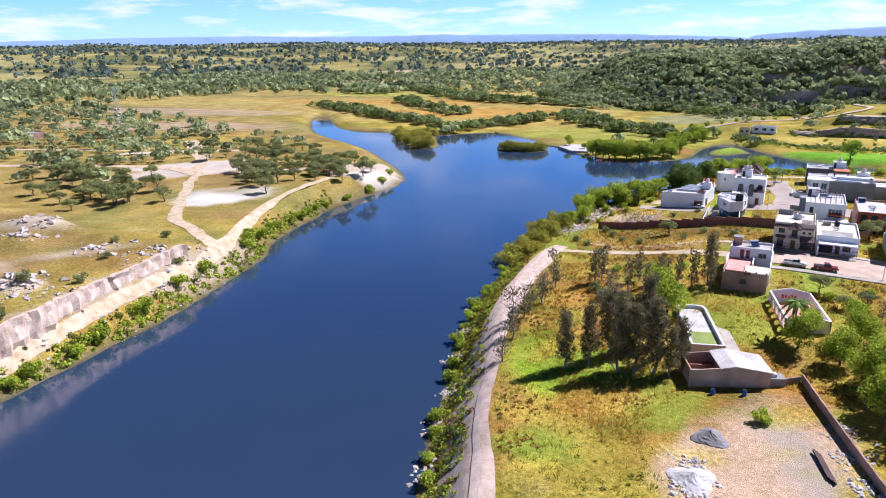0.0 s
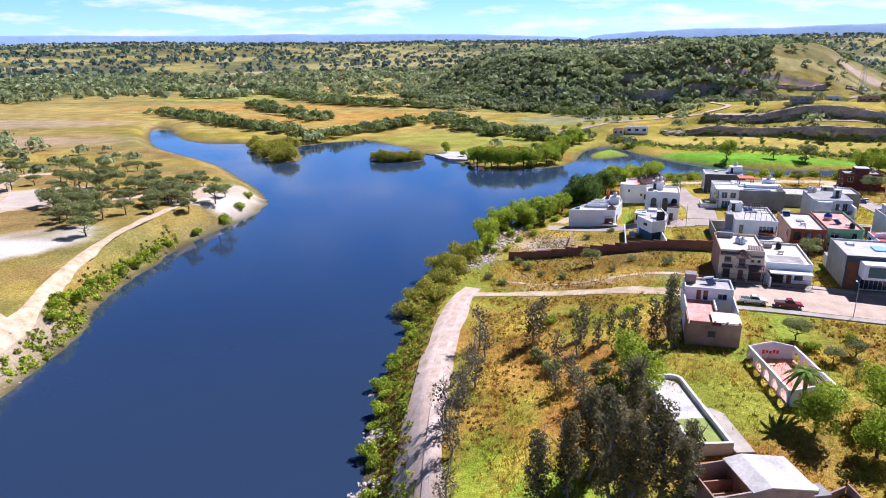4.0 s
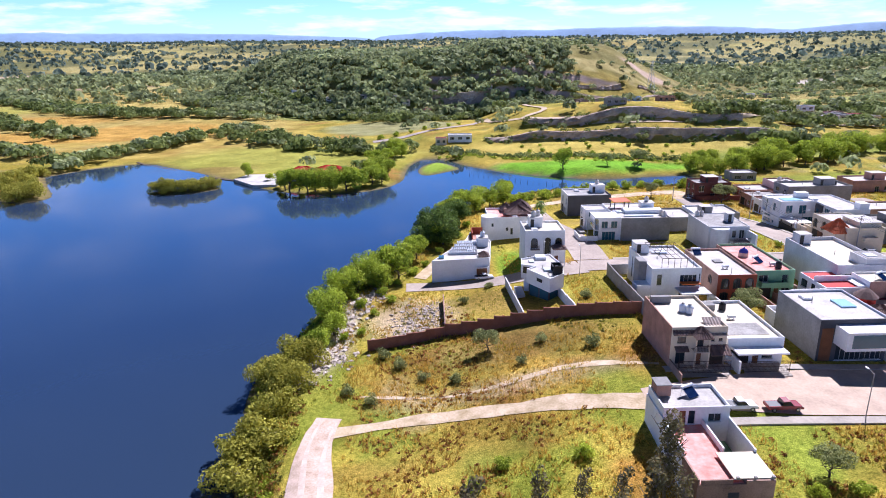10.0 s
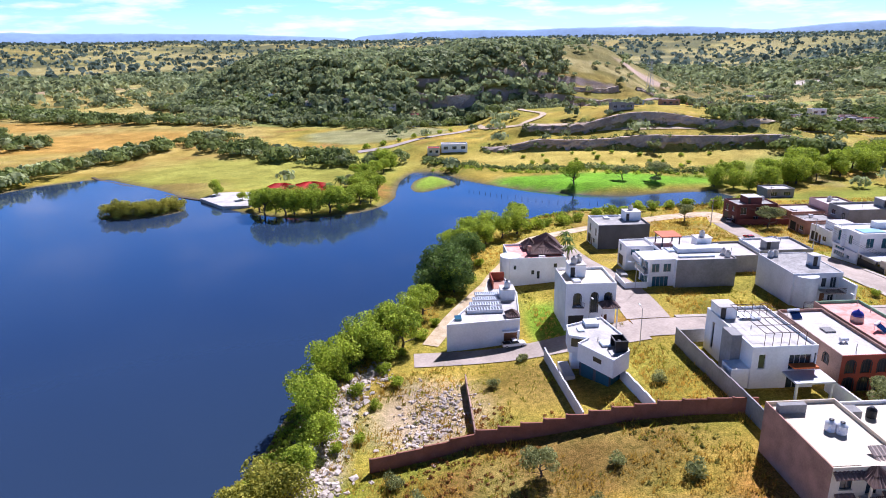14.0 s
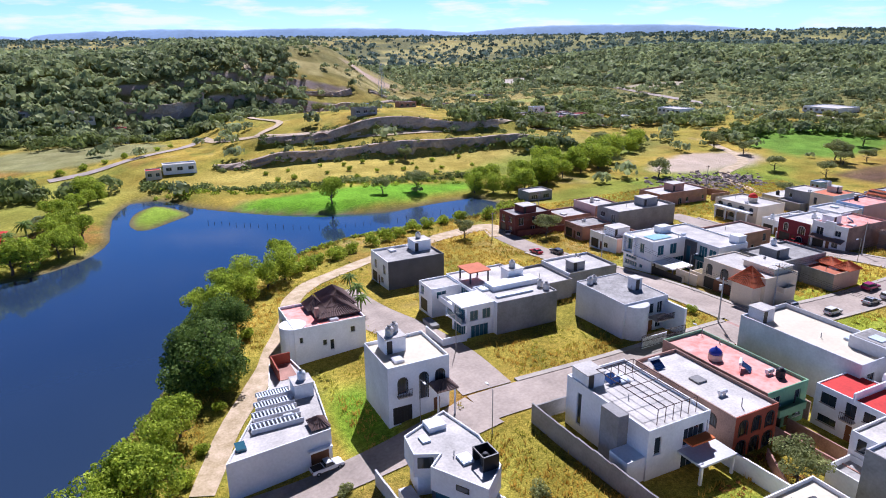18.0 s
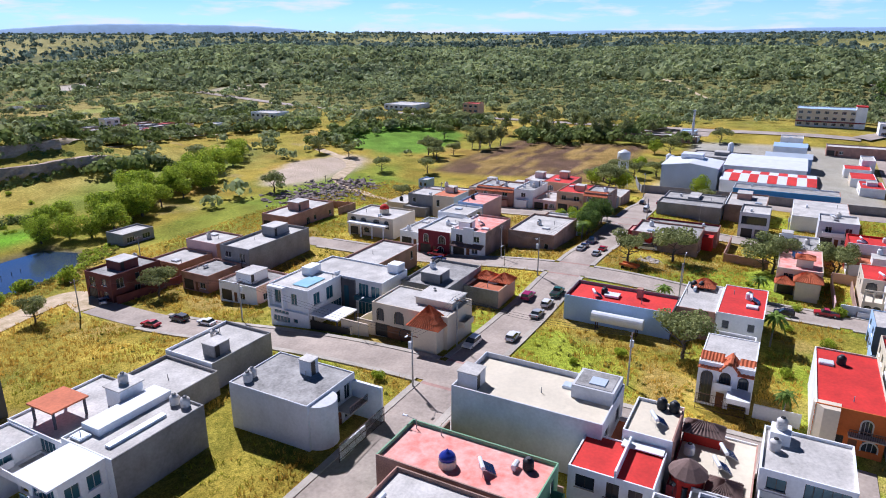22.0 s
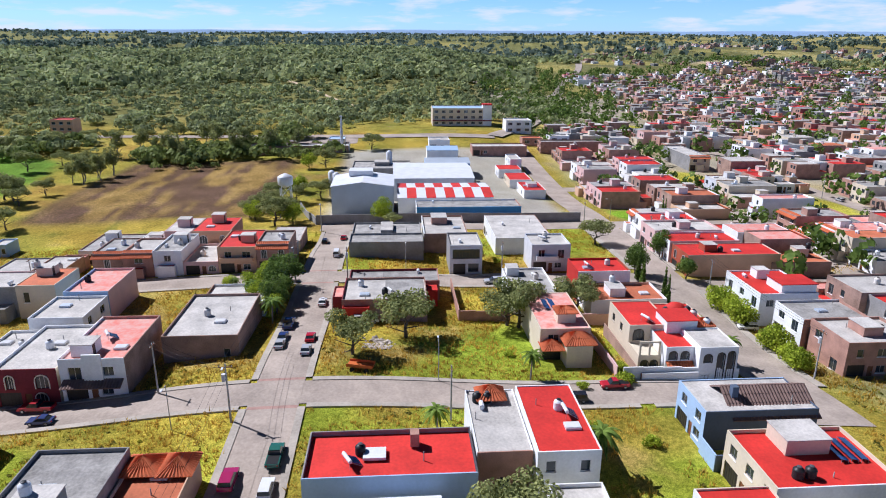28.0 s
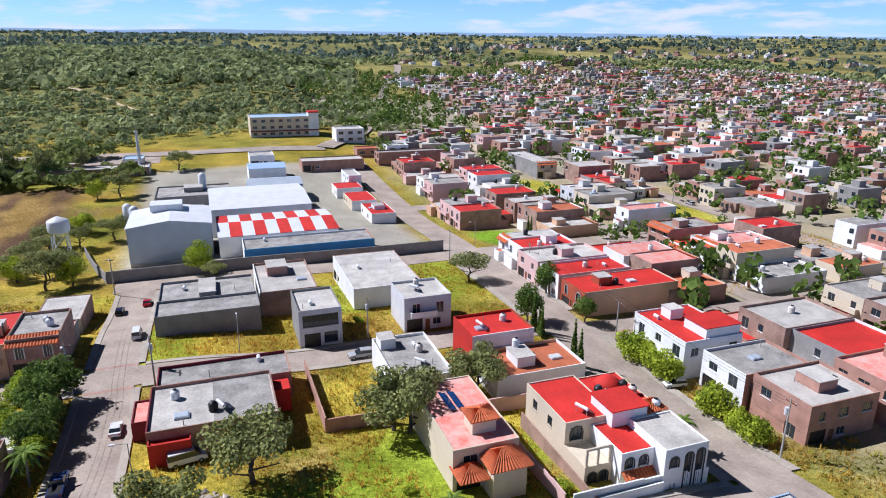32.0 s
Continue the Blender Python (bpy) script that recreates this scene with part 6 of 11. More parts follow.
def house_turret():
    cx, cy = 41.5, 182.4
    ob = thing("house", at(cx, cy), "red house with round tiled turret and cream roof", "house", "houses of the new streets")
    mass(ob, cx, cy, 35.4, 47.5, 178.5, 186.4, 3.9, {"S": BRICK, "E": WHITE, "N": MAROON, "W": MAROON}, R_CREAM, {"W": [(3.0, 4.2, .6, 2.4, "arch"), (5.0, 6.2, .6, 2.4, "arch")], "E": [(1, 4, 0, 2.4, "garage")]}, frame_mat=WHITEMETAL, parapet=.2)
    part("turret", Shape().round(36.8 - cx, 184.6 - cy, -1, 5.2, 1.6, sides=12), LIPRED, ob, "bright red round turret")
    part("turret_roof", Shape().lathe(36.8 - cx, 184.6 - cy, [(2.0, 5.1), (2.0, 5.22), (1.0, 6.1), (.05, 6.7)], 12), BROWNTILE, ob, "conical brown tile roof")
    for k in range(3):
        a = math.pi * (.75 + .25 * k)
        x, y = 36.8 - cx + 1.6 * math.cos(a), 184.6 - cy + 1.6 * math.sin(a)
        part("turret_window", Shape().rod((x - .02 * math.cos(a), y, 2.9), (x - .02 * math.cos(a), y, 4.3), .3, .3, 8), GLASS, ob)
    hip_roof(ob, 35.4 - cx, 38.8 - cx, 179.6 - cy, 182.6 - cy, 3.92, 5.0, BROWNTILE, .2)
    part("red_room", Shape().box(44.6 - cx, 47.3 - cx, 182.2 - cy, 186.2 - cy, 3.7, 5.0), LIPRED, ob)
    hip_roof(ob, 44.6 - cx, 47.3 - cx, 182.2 - cy, 186.2 - cy, 5.01, 6.0, BROWNTILE, .2)
    g = gz(cx, cy)
    water_tank(42.2, 185.2, g + 3.71, "white")
    solar_heater(40.8, 181.6, g + 3.71, 25)
    solar_heater(43.6, 181.2, g + 3.71, 25)


def house_white_terrace():
    cx, cy = 42, 173.8
    ob = thing("house", at(cx, cy), "white modern house with dark glazed roof terrace", "house", "houses of the new streets")
    mass(ob, cx, cy, 39.6, 48.4, 169.5, 178.2, 6.2, WHITE, R_WHITE, {"W": [(.8, 2.6, 4.0, 5.4, "window"), (4.2, 8.2, 3.5, 5.7, "window")], "E": [(1, 3.6, 0, 2.4, "garage"), (5, 7, 3.6, 5, "window")]}, glass=BLUEGLASS, frame_mat=DARKFRAME, parapet=.35)
    mass(ob, cx, cy, 35.8, 39.596, 169.7, 178.0, 3.7, WHITE, R_GREY, {"W": [(1, 3, .8, 2.4, "window"), (5, 7, .8, 2.4, "window")]}, parapet=.8)
    part("tank_box", Shape().box(45.4 - cx, 47.8 - cx, 175.6 - cy, 177.6 - cy, 5.7, 7.2), WHITE, ob)
    g = gz(cx, cy)
    water_tank(46.6, 176.6, g + 7.21, "beige")
    water_tank(44.2, 177.0, g + 5.86, "beige")


house_red_terraces()
house_turret()
house_white_terrace()


def more_b14(ob, w, d, h):
    side = Side("S", -w, w, -d, d)
    part("upper_gallery", side.slab(Shape(), 2.4, 10.4, .003, 3.2, 3.2, 6.2), WHITE, ob)
    part("gallery_glass", side.slab(Shape(), 3.2, 9.8, 3.203, 3.26, 3.7, 5.8), BLUEGLASS, ob)
    part("entry_recess", side.slab(Shape(), .4, 2.2, .003, .06, .2, 5.6), WOOD, ob)
    body(ob, -w + 4.4, w - .1, d + .003, d + 4.0, 5.6, WHITE, R_WHITE, {"W": [(.8, 1.8, 3.4, 5.0, "window"), (2.4, 3.4, 0, 2.4, "window")], "N": [(1, 2.4, 3.4, 4.8, "window")]}, parapet=.35, frame_mat=DARKFRAME)
    wing(ob, Side("N", -w, w, -d, d), 2 * w - 4.3, 2 * w - .2, 3.6, 2.8, WHITE, R_GREY, .8)
    part("roof_glass", Shape().box(w - 4.4, w - 2.0, -1.0, 2.2, h - .34, h - .1), mat("pale_blue_glass", (.38, .62, .72), .15, .1, spec=.6), ob, "pale blue glazed rooflight")


house(20.4, 31.2, 170.5, 183.0, 7.0, {"S": DARKGREY, "E": PALEGREY, "N": PALEGREY, "W": GREY}, R_WHITE, "S", 2, label="big grey modern house with white roof and glass gallery", more=more_b14, parapet=.35, back=False, tanks=(),
      holes={"S": [(3.0, 10.2, 0.2, 2.8, "window")], "N": []})
house(31.6, 35.3, 170.5, 184, 4.6, {"S": PALEGREY, "E": PALEGREY, "N": PALEGREY, "W": WHITE}, R_WHITE, "S", 1, label="low white house beside a modern villa", tanks=((.5, .8, "beige"),), back=False)


def more_hs2(ob, w, d, h):
    side = Side("S", -w, w, -d, d)
    tiled_slope(ob, side.p(.1, .7, 5.5), side.p(3.2, .7, 5.5), side.p(3.2, -.5, 6.3), side.p(.1, -.5, 6.3), BROWNTILE)
    for a, b, c in ((side.p(3.0, 1.9, 5.3), side.p(5.6, 1.9, 5.3), side.p(4.3, .3, 6.7)), (side.p(5.6, 1.9, 5.3), side.p(5.8, -1.2, 5.6), side.p(4.3, .3, 6.7)), (side.p(2.8, -1.2, 5.6), side.p(3.0, 1.9, 5.3), side.p(4.3, .3, 6.7))):
        tiled_slope(ob, a, b, c, c, BROWNTILE)
    tiled_slope(ob, side.p(5.6, .4, 5.2), side.p(8.4, .4, 5.2), side.p(8.4, -3.0, 6.7), side.p(5.6, -3.0, 6.7), PALETILE, "pale weathered tile slope")
    tiled_slope(ob, side.p(5.6, 1.8, 2.6), side.p(8.6, 1.8, 2.6), side.p(8.6, 0, 3.5), side.p(5.6, 0, 3.5), BROWNTILE)
    tiled_slope(ob, side.p(.6, .9, 2.9), side.p(2.6, .9, 2.9), side.p(2.6, 0, 3.4), side.p(.6, 0, 3.4), BROWNTILE)
    balcony(ob, "S", -w, w, -d, d, 3.2, 5.4, 3.1, 1.5)
    for u in (3.3, 5.3):
        part("column", side.slab(Shape(), u - .12, u + .12, 1.2, 1.44, -.5, 2.94), CREAM, ob)
        part("upper_column", side.slab(Shape(), u - .1, u + .1, 1.2, 1.4, 3.11, 5.25), CREAM, ob)
    part("roof_ridge", Shape().box(-w + .4, -w + 3.6, d - 2.2, d - 1.5, h - .4, h + .7), GREY, ob)
    part("side_wall", Shape().box(-w - .02, -w + .16, -d - 5, -d - .003, -1.5, 1.4), OLDBRICK, ob)
    part("front_step", side.slab(Shape(), .4, 8.4, .003, 3.4, -1.2, .12), KERB, ob)


PALETILE = mat("pale_roof_tile", (0.42, 0.34, 0.30), 0.85, 0.3, 0.8, 5.0)
house(-3.0, 5.4, 168.8, 181.5, 6.5, {"S": CREAM, "E": CREAM, "N": CREAM, "W": BRICK}, R_CREAM, "S", 2, label="cream two-storey house with brown tile canopies", tanks=((.5, .55, "white"), (.6, .5, "white")), more=more_hs2, frame_mat=DARKFRAME,
      holes={"S": [(.9, 2.3, .5, 2.5, "window"), (3.8, 4.8, 0, 2.3, "door"), (5.8, 8.2, 0, 2.4, "garage"), (1.0, 2.3, 3.9, 5.0, "window"), (3.8, 5.0, 3.2, 5.1, "window"), (6.0, 6.6, 4.1, 4.6, "window"), (7.2, 7.8, 4.1, 4.6, "window")], "N": [(2, 3.5, 3.6, 5, "window")]})


def more_hs3(ob, w, d, h):
    side = Side("S", -w, w, -d, d)
    part("porch", side.slab(Shape(), .5, 8.2, .003, 2.6, 2.7, 2.95), WHITE, ob)
    part("curved_wall", side.slab(Shape(), .3, .6, .003, 3.6, -1, 2.2), WHITE, ob)
    part("roof_patch", Shape().box(-w + 1.0, w - 1.2, -d + 2.0, -d + 6.4, h - .44, h - .41), R_GREY, ob)
    part("tank_plinth", Shape().box(-w + 1.4, -w + 3.0, d - 3.2, d - 1.6, h - .44, h + .5), GREY, ob)
    part("front_step", side.slab(Shape(), .4, 8.2, .003, 4.2, -1.2, .12), KERB, ob)


house(6.0, 14.6, 169.5, 184.5, 4.3, WHITE, R_CREAM, "S", 1, label="white single-storey house with dark garage", tanks=((.5, .8, "black"),), frame_mat=DARKFRAME, more=more_hs3)


# corner house above the paddock: white front, raw brick rear
def more_shop(ob, w, d, h):
    back = -d - 11.4
    part("rear_block", Shape().box(-w, w - 3.1, back, -d - .003, -2.5, 2.7), OLDBRICK, ob, "raw brick rear rooms")
    part("rear_room", Shape().box(w - 3.096, w, back, -d - 6.6, -2.5, 3.1), OLDBRICK, ob, "raw brick rear rooms")
    part("court_floor", Shape().box(w - 3.09, w - .2, -d - 6.59, -d - .004, -2.5, .3), GREEN, ob, "shaded green court floor")
    part("terrace_floor", Shape().box(-w + .2, w - 3.3, back + .2, -d - .004, 2.702, 2.76), R_PINK, ob, "dusty pink terrace floor")
    part("room_roof", Shape().box(w - 4.4, w + .15, back + .3, -d - 6.4, 3.102, 3.22), R_CREAM, ob, "pale sagging roof slab")
    part("west_wall", Shape().box(-w - .19, -w - .003, -d - 7.0, d, -2.0, 4.0), WHITE, ob, "tall white side wall")
    part("west_parapet", Shape().box(-w - .19, -w - .003, back, -d - 7.01, -2.0, 3.4), OLDBRICK, ob)
    part("east_wall", Shape().box(w + .003, w + .19, -d - 6.6, d - .1, -2.0, 3.6), WHITE, ob, "white side wall of the court")
    part("rear_parapet", Shape().box(-w + .2, w - 4.6, back, back + .18, 2.762, 3.3), OLDBRICK, ob)
    for k in range(3):
        part("bare_pillar", Shape().box(w - 4.2 + 1.9 * k, w - 3.9 + 1.9 * k, back + .02, back + .3, 3.222, 3.5), GREY, ob)
    part("rear_window", Shape().box(-w + 3.2, -w + 4.4, back - .02, back - .003, .6, 1.7), DARKGREY, ob)
    part("stair_wall", Shape().box(w - 3.4, w - 3.2, -d - 6.0, -d - .005, 2.762, 3.5), WHITE, ob)
    tw = part("tower", Shape().box(-w + .2, -w + 2.0, d - 2.4, d - .4, h - .3, h + 1.2), BRICK, ob, "bare brick tank stand")
    part("tower_band", Shape().box(-w + .1, -w + 2.1, d - 2.5, d - .3, h + 1.203, h + 1.3), GREY, tw)


house(-10.6, -2.4, 150.2, 155.8, 5.2, WHITE, R_WHITE, "S", 2, label="white corner house with raw brick rear rooms", more=more_shop, tanks=((.12, .8, "white"),), heater=(.55, .6), holes={"S": [(2.0, 2.8, 2.8, 4.7, "door"), (3.1, 4.0, 2.8, 4.7, "window"), (5.6, 7.2, 3.1, 4.2, "window")], "N": [(1, 4, 0, 2.4, "garage"), (5, 6.5, 3.0, 4.4, "window")]})


# block round the ornate corner house
def villa_l():
    """The large white modern house: two wings round a court that opens to the street."""
    cx, cy = 66, 250.5
    ob = thing("house", at(cx, cy), "large white modern house with glazed court and carport", "house", "houses of the new streets")
    kw = dict(glass=BLUEGLASS, parapet=.3)
    mass(ob, cx, cy, 56.6, 66.4, 250.6, 259.4, 7.4, WHITE, R_WHITE, {"W": [(1.2, 3.0, 4.0, 6.5, "window"), (5.0, 6.3, 4.2, 6.3, "window"), (.6, 4.4, .4, 1.5, "window"), (5.2, 6.2, .7, 1.5, "window"), (.8, 4.2, 2.0, 2.7, "window")],
                                                                      "S": [(1.6, 3.4, 4.1, 6.3, "window"), (5.2, 7.2, 3.9, 6.3, "window"), (6.4, 9.6, .2, 3.0, "window")], "N": [(3, 5, 4.2, 5.6, "window")]}, **kw)
    mass(ob, cx, cy, 66.404, 75.2, 241.6, 259.4, 7.2, {"S": WHITE, "E": WHITE, "N": WHITE, "W": PALEGREY}, R_WHITE, {"W": [(12.6, 14.8, 3.9, 6.4, "window"), (15.3, 17.2, 3.9, 6.2, "window"), (12.4, 17.0, .2, 2.8, "window")], "E": [(3, 5, 4, 5.4, "window"), (9, 11, 4, 5.4, "window")]}, **kw)
    f = Side("W", 56.6 - cx, 66.4 - cx, 250.6 - cy, 259.4 - cy)
    part("front_frame", f.slab(f.slab(f.slab(f.slab(Shape(), .3, .7, .003, .9, 3.2, 7.3), 3.5, 3.9, .003, .9, 3.2, 7.3), .7, 3.5, .003, .9, 6.9, 7.3), .7, 3.5, .003, .9, 3.2, 3.5), WHITE, ob, "projecting white window frame")
    part("front_slab", f.slab(Shape(), .2, 8.7, .003, .5, 2.85, 3.05), WHITE, ob)
    g = Side("W", 66.404 - cx, 75.2 - cx, 241.6 - cy, 259.4 - cy)
    part("dark_cladding", g.slab(Shape(), 8.9, 12.0, .003, .35, -.5, 6.9), DARKGREY, ob, "charcoal clad entrance wall")
    part("entrance_glass", g.slab(Shape(), 9.6, 10.6, .353, .38, 0, 5.6), BLUEGLASS, ob)
    part("balcony_glass", g.slab(Shape(), 12.2, 17.4, .003, .9, 3.3, 4.1), BLUEGLASS, ob)
    part("carport_roof", Shape().box(56.6 - cx, 62.4 - cx, 244.4 - cy, 250.4 - cy, 2.9, 3.15), WHITE, ob)
    for x, y in ((56.9, 244.7), (62.1, 244.7), (56.9, 249.9)):
        part("post", Shape().box(x - cx - .12, x - cx + .12, y - cy - .12, y - cy + .12, -1, 2.898), DARKGREY, ob)
    part("yard_wall", Shape().box(56.6 - cx, 66.4 - cx, 241.62 - cy, 241.8 - cy, -1.5, 2.6), CREAM, ob)
    part("gate", Shape().box(56.65 - cx, 56.75 - cx, 241.9 - cy, 250.4 - cy, -.5, 2.1), DARKFRAME, ob)
    part("court_lawn", Shape().box(62.6 - cx, 66.3 - cx, 242.2 - cy, 250.3 - cy, -.5, .12), LAWN, ob, "small green court lawn")
    part("court_paving", Shape().box(56.9 - cx, 62.5 - cx, 242.2 - cy, 250.3 - cy, -.5, .1), KERB, ob)
    part("roof_glass", Shape().box(58.4 - cx, 63.6 - cx, 252.2 - cy, 255.4 - cy, 7.15, 7.3), mat("pale_blue_glass", (.38, .62, .72), .15, .1, spec=.6), ob, "pale blue glazed rooflight")
    part("stair_box", Shape().box(63.6 - cx, 66.8 - cx, 255.6 - cy, 257.6 - cy, 7.0, 8.6), WHITE, ob)
    part("tank_box", Shape().box(72.6 - cx, 75 - cx, 242 - cy, 244.4 - cy, 6.9, 8.6), WHITE, ob)
    roof_clutter(ob, 4, 6, 7.1, random.Random(3))


LAWN = mat("clipped_lawn", (0.10, 0.24, 0.025), 1.0, 0.3, 0.8, 8.0, 0.3)
villa_l()


def more_b17(ob, w, d, h):
    side = Side("W", -w, w, -d, d)
    part("bay", side.slab(Shape(), 9.0, 13.6, .003, 2.4, -1, 4.6), CREAM, ob)
    a, b = side.p(8.4, 2.9, 4.6), side.p(14.2, 2.9, 4.6)
    c, e = side.p(14.2, -1.9, 4.6), side.p(8.4, -1.9, 4.6)
    tip = side.p(11.3, .5, 7.7)
    for p, q in ((a, b), (b, c), (c, e), (e, a)):
        tiled_slope(ob, p, q, tip, tip, TILE, "steep clay-tiled pyramid roof")
    balcony(ob, "S", -w, w, -d, d, 3.6, 6.8, 3.1, 1.3, CREAM)
    nth = Side("N", -w, w, -d, d)
    part("yard_wall", nth.slab(Shape(), 8.6, 8.8, .003, 3.2, -1, 2.4), CREAM, ob)
    part("yard_lawn", nth.slab(Shape(), 2.6, 8.5, .003, 3.1, -.6, .12), LAWN, ob, "small green garden lawn")
    part("garage_gate", side.slab(Shape(), 3.0, 7.6, .003, .06, 0, 2.3), WOOD, ob, "brown slatted garage gate")
    part("upper_room", Shape().box(-1.0, w - .3, -d + 1.0, d - 6.5, h - .24, h + .9), CREAM, ob)
    part("upper_roof", Shape().box(-1.2, w - .1, -d + .8, d - 6.3, h + .903, h + 1.03), R_WHITE, ob)


house(58.2, 67.0, 223.9, 238.2, 6.0, CREAM, R_WHITE, "W", 2, label="cream two-storey house with a tiled pyramid roof", tanks=((.78, .42, "beige"), (.88, .46, "beige")), more=more_b17, frame_mat=DARKFRAME, parapet=.25, style="arch")
house(72.5, 87, 231.5, 241.2, 5.4, GREY, R_GREY, "E", 2, label="grey rendered house with tiled porch roofs", tanks=((.35, .6, "white"),), hut=(.3, .5, 4, 4, 1.8))
house(79, 87.2, 224.2, 231.3, 3.6, {"S": PEACH, "E": CREAM, "N": CREAM, "W": GREY}, R_TERRA, "E", 1, label="small house with terracotta terrace and tiled eaves", back=False, more=lambda ob, w, d, h: (hip_roof(ob, w - 3.6, w, -d, -d + 3.2, h, h + 1.3, TILE), hip_roof(ob, w - 3.4, w, d - 3.4, d, h, h + 1.2, TILE)))
house(81.5, 98.2, 253, 262.2, 5.2, {"S": BRICK, "E": BRICK, "N": BRICK, "W": WHITE}, R_WHITE, "E", 2, label="brick house with white front and white roof", sides=True)
house(77.5, 98.5, 284.8, 293.8, 6.6, GREY, R_WHITE, "W", 2, label="long grey rendered house with white roof terraces", hut=(.7, .6, 5, 4, 2.2), tanks=((.85, .5, "black"),), parapet=.6)
house(67, 77, 287, 295, 4.0, {"S": OLDBRICK, "E": BRICK, "N": BRICK, "W": BRICK}, R_GREY, "W", 1, label="low unfinished brick house", back=False)
house(110, 131, 302, 311.5, 4.4, BRICK, R_WHITE, "W", 1, label="low bare brick house with walled yard", hut=(.5, .5, 5, 4, 2.4), sides=True)
house(82.5, 91.5, 300.5, 311, 4.8, {"S": BRICK, "E": BRICK, "N": BRICK, "W": PINK}, R_WHITE, "W", 1, label="brick house with white flat roof and tanks", tanks=((.4, .6, "beige"), (.5, .7, "beige")), sides=True)
house(72, 82.2, 302, 311.5, 2.8, BRICK, R_WHITE, "W", 1, label="low brick yard building", back=False)
DKBRICK = mat("dark_red_brick", (0.17, 0.055, 0.045), 0.9, 0.35, 0.5, 6.0, 0.3)
COLOUR_WORD[DKBRICK.name] = "dark brick"
house(54, 66.4, 300.8, 309.2, 6.0, DKBRICK, R_GREY, "W", 2, label="dark red brick house beside the lake road", sides=True, hut=(.5, .5, 4.5, 4.5, 2.0), tanks=((.9, .8, "beige"),))
house(64.8, 74.5, 270.8, 281.2, 4.2, {"S": PINK, "E": BRICK, "N": BRICK, "W": WHITE}, R_GREY, "W", 1, label="small unfinished house of pink render and brick", sides=True, hut=(.45, .5, 5, 4, 2.0))


def more_b25(ob, w, d, h):
    part("drum", Shape().lathe(0, -1, [(1.3, h - .4), (1.3, h + .9), (1.45, h + 1.0)], 14), CREAM, ob)
    part("dome", Shape().lathe(0, -1, [(1.35, h + 1.0), (1.15, h + 1.6), (.6, h + 2.1), (.1, h + 2.3)], 14), R_RED, ob, "small red dome", True)
    side = Side("W", -w, w, -d, d)
    for k in range(4):
        u = 2.0 + k * 3.6
        part("column", Shape().round(*side.p(u, 1.8, 0)[:2], -.5, 3.4, .22), WHITE, ob)
    part("portico", side.slab(Shape(), 1.4, 13.4, .003, 2.2, 3.4, 3.9), WHITE, ob)


house(115.5, 127.0, 270.5, 285.3, 5.6, {"S": CREAM, "E": CREAM, "N": CREAM, "W": CREAM}, R_WHITE, "W", 2, label="ornate cream villa with columns and a small dome", more=more_b25, style="arch", frame_mat=DARKFRAME)
house(112.5, 127.5, 259.2, 266.5, 4.0, WHITE, R_WHITE, "W", 1, label="white single-storey house with corner pillars", tanks=((.15, .8, "white"), (.6, .3, "white")))


def more_d11(ob, w, d, h):
    side = Side("W", -w, w, -d, d)
    tiled_slope(ob, side.p(.4, 1.6, 2.7), side.p(side.w - .4, 1.6, 2.7), side.p(side.w - .4, 0, 3.4), side.p(.4, 0, 3.4), BROWNTILE)
    part("gable", side.slab(Shape(), 3.4, 6.0, .003, .3, 3.2, h + .7), WHITE, ob)


house(108.8, 124, 250.0, 258.8, 6.0, {"S": CREAM, "E": WHITE, "N": WHITE, "W": MAROON}, R_WHITE, "W", 2, label="white house with a maroon arched front", style="arch", tanks=((.5, .5, "white"),))
house(108.8, 124, 240.5, 249.6, 6.6, {"S": OLDBRICK, "E": BRICK, "N": WHITE, "W": WHITE}, R_PINK, "W", 2, label="white house with faded red roof and tiled eaves", more=more_d11, hut=(.2, .7, 3, 3, 1.8), heater=(.5, .5))
house(138.8, 152, 255, 263, 6.2, {"S": PINK, "E": PINK, "N": BLUE, "W": BLUE}, R_PINK, "W", 2, label="house with a blue front and faded red roof", tanks=((.5, .8, "black"),))
house(128.4, 138.4, 255, 264, 5.6, WHITE, R_WHITE, "N", 2, seed=4)
house(118.5, 136.5, 227, 238.8, 4.6, OLDBRICK, R_WHITE, "E", 1, label="low weathered brick house with white roof", tanks=((.5, .6, "beige"),), sides=False)
house(136.8, 146, 226.5, 238, 3.4, {"S": WHITE, "E": WHITE, "N": BRICK, "W": WHITE}, R_WHITE, "E", 1, label="low white house behind palms", back=False)


# block of the red-roofed long house
def more_d15(ob, w, d, h):
    part("tank_drum", Shape().rod((-w - 2.2, 3.5, 2.6), (-w - 2.2, -5.2, 2.6), .95, .95, 16), WHITEMETAL, ob, "white cylindrical gas tank lying on a steel stand")
    for y in (2.6, -4.2):
        for x in (-w - 2.9, -w - 1.5):
            part("stand_leg", Shape().rod((x, y, -1), (x, y, 1.7), .08), IRON, ob)
        part("stand_beam", Shape().rod((-w - 3.1, y, 1.75), (-w - 1.3, y, 1.75), .08), IRON, ob)
    part("skylight", Shape().box(-1.0, 1.0, .5, 3.0, h - .44, h - .1), WHITEMETAL, ob)
    part("chimney", Shape().box(1.2, 2.4, -3.2, -2.2, h - .44, h + 1.2), BRICK, ob)


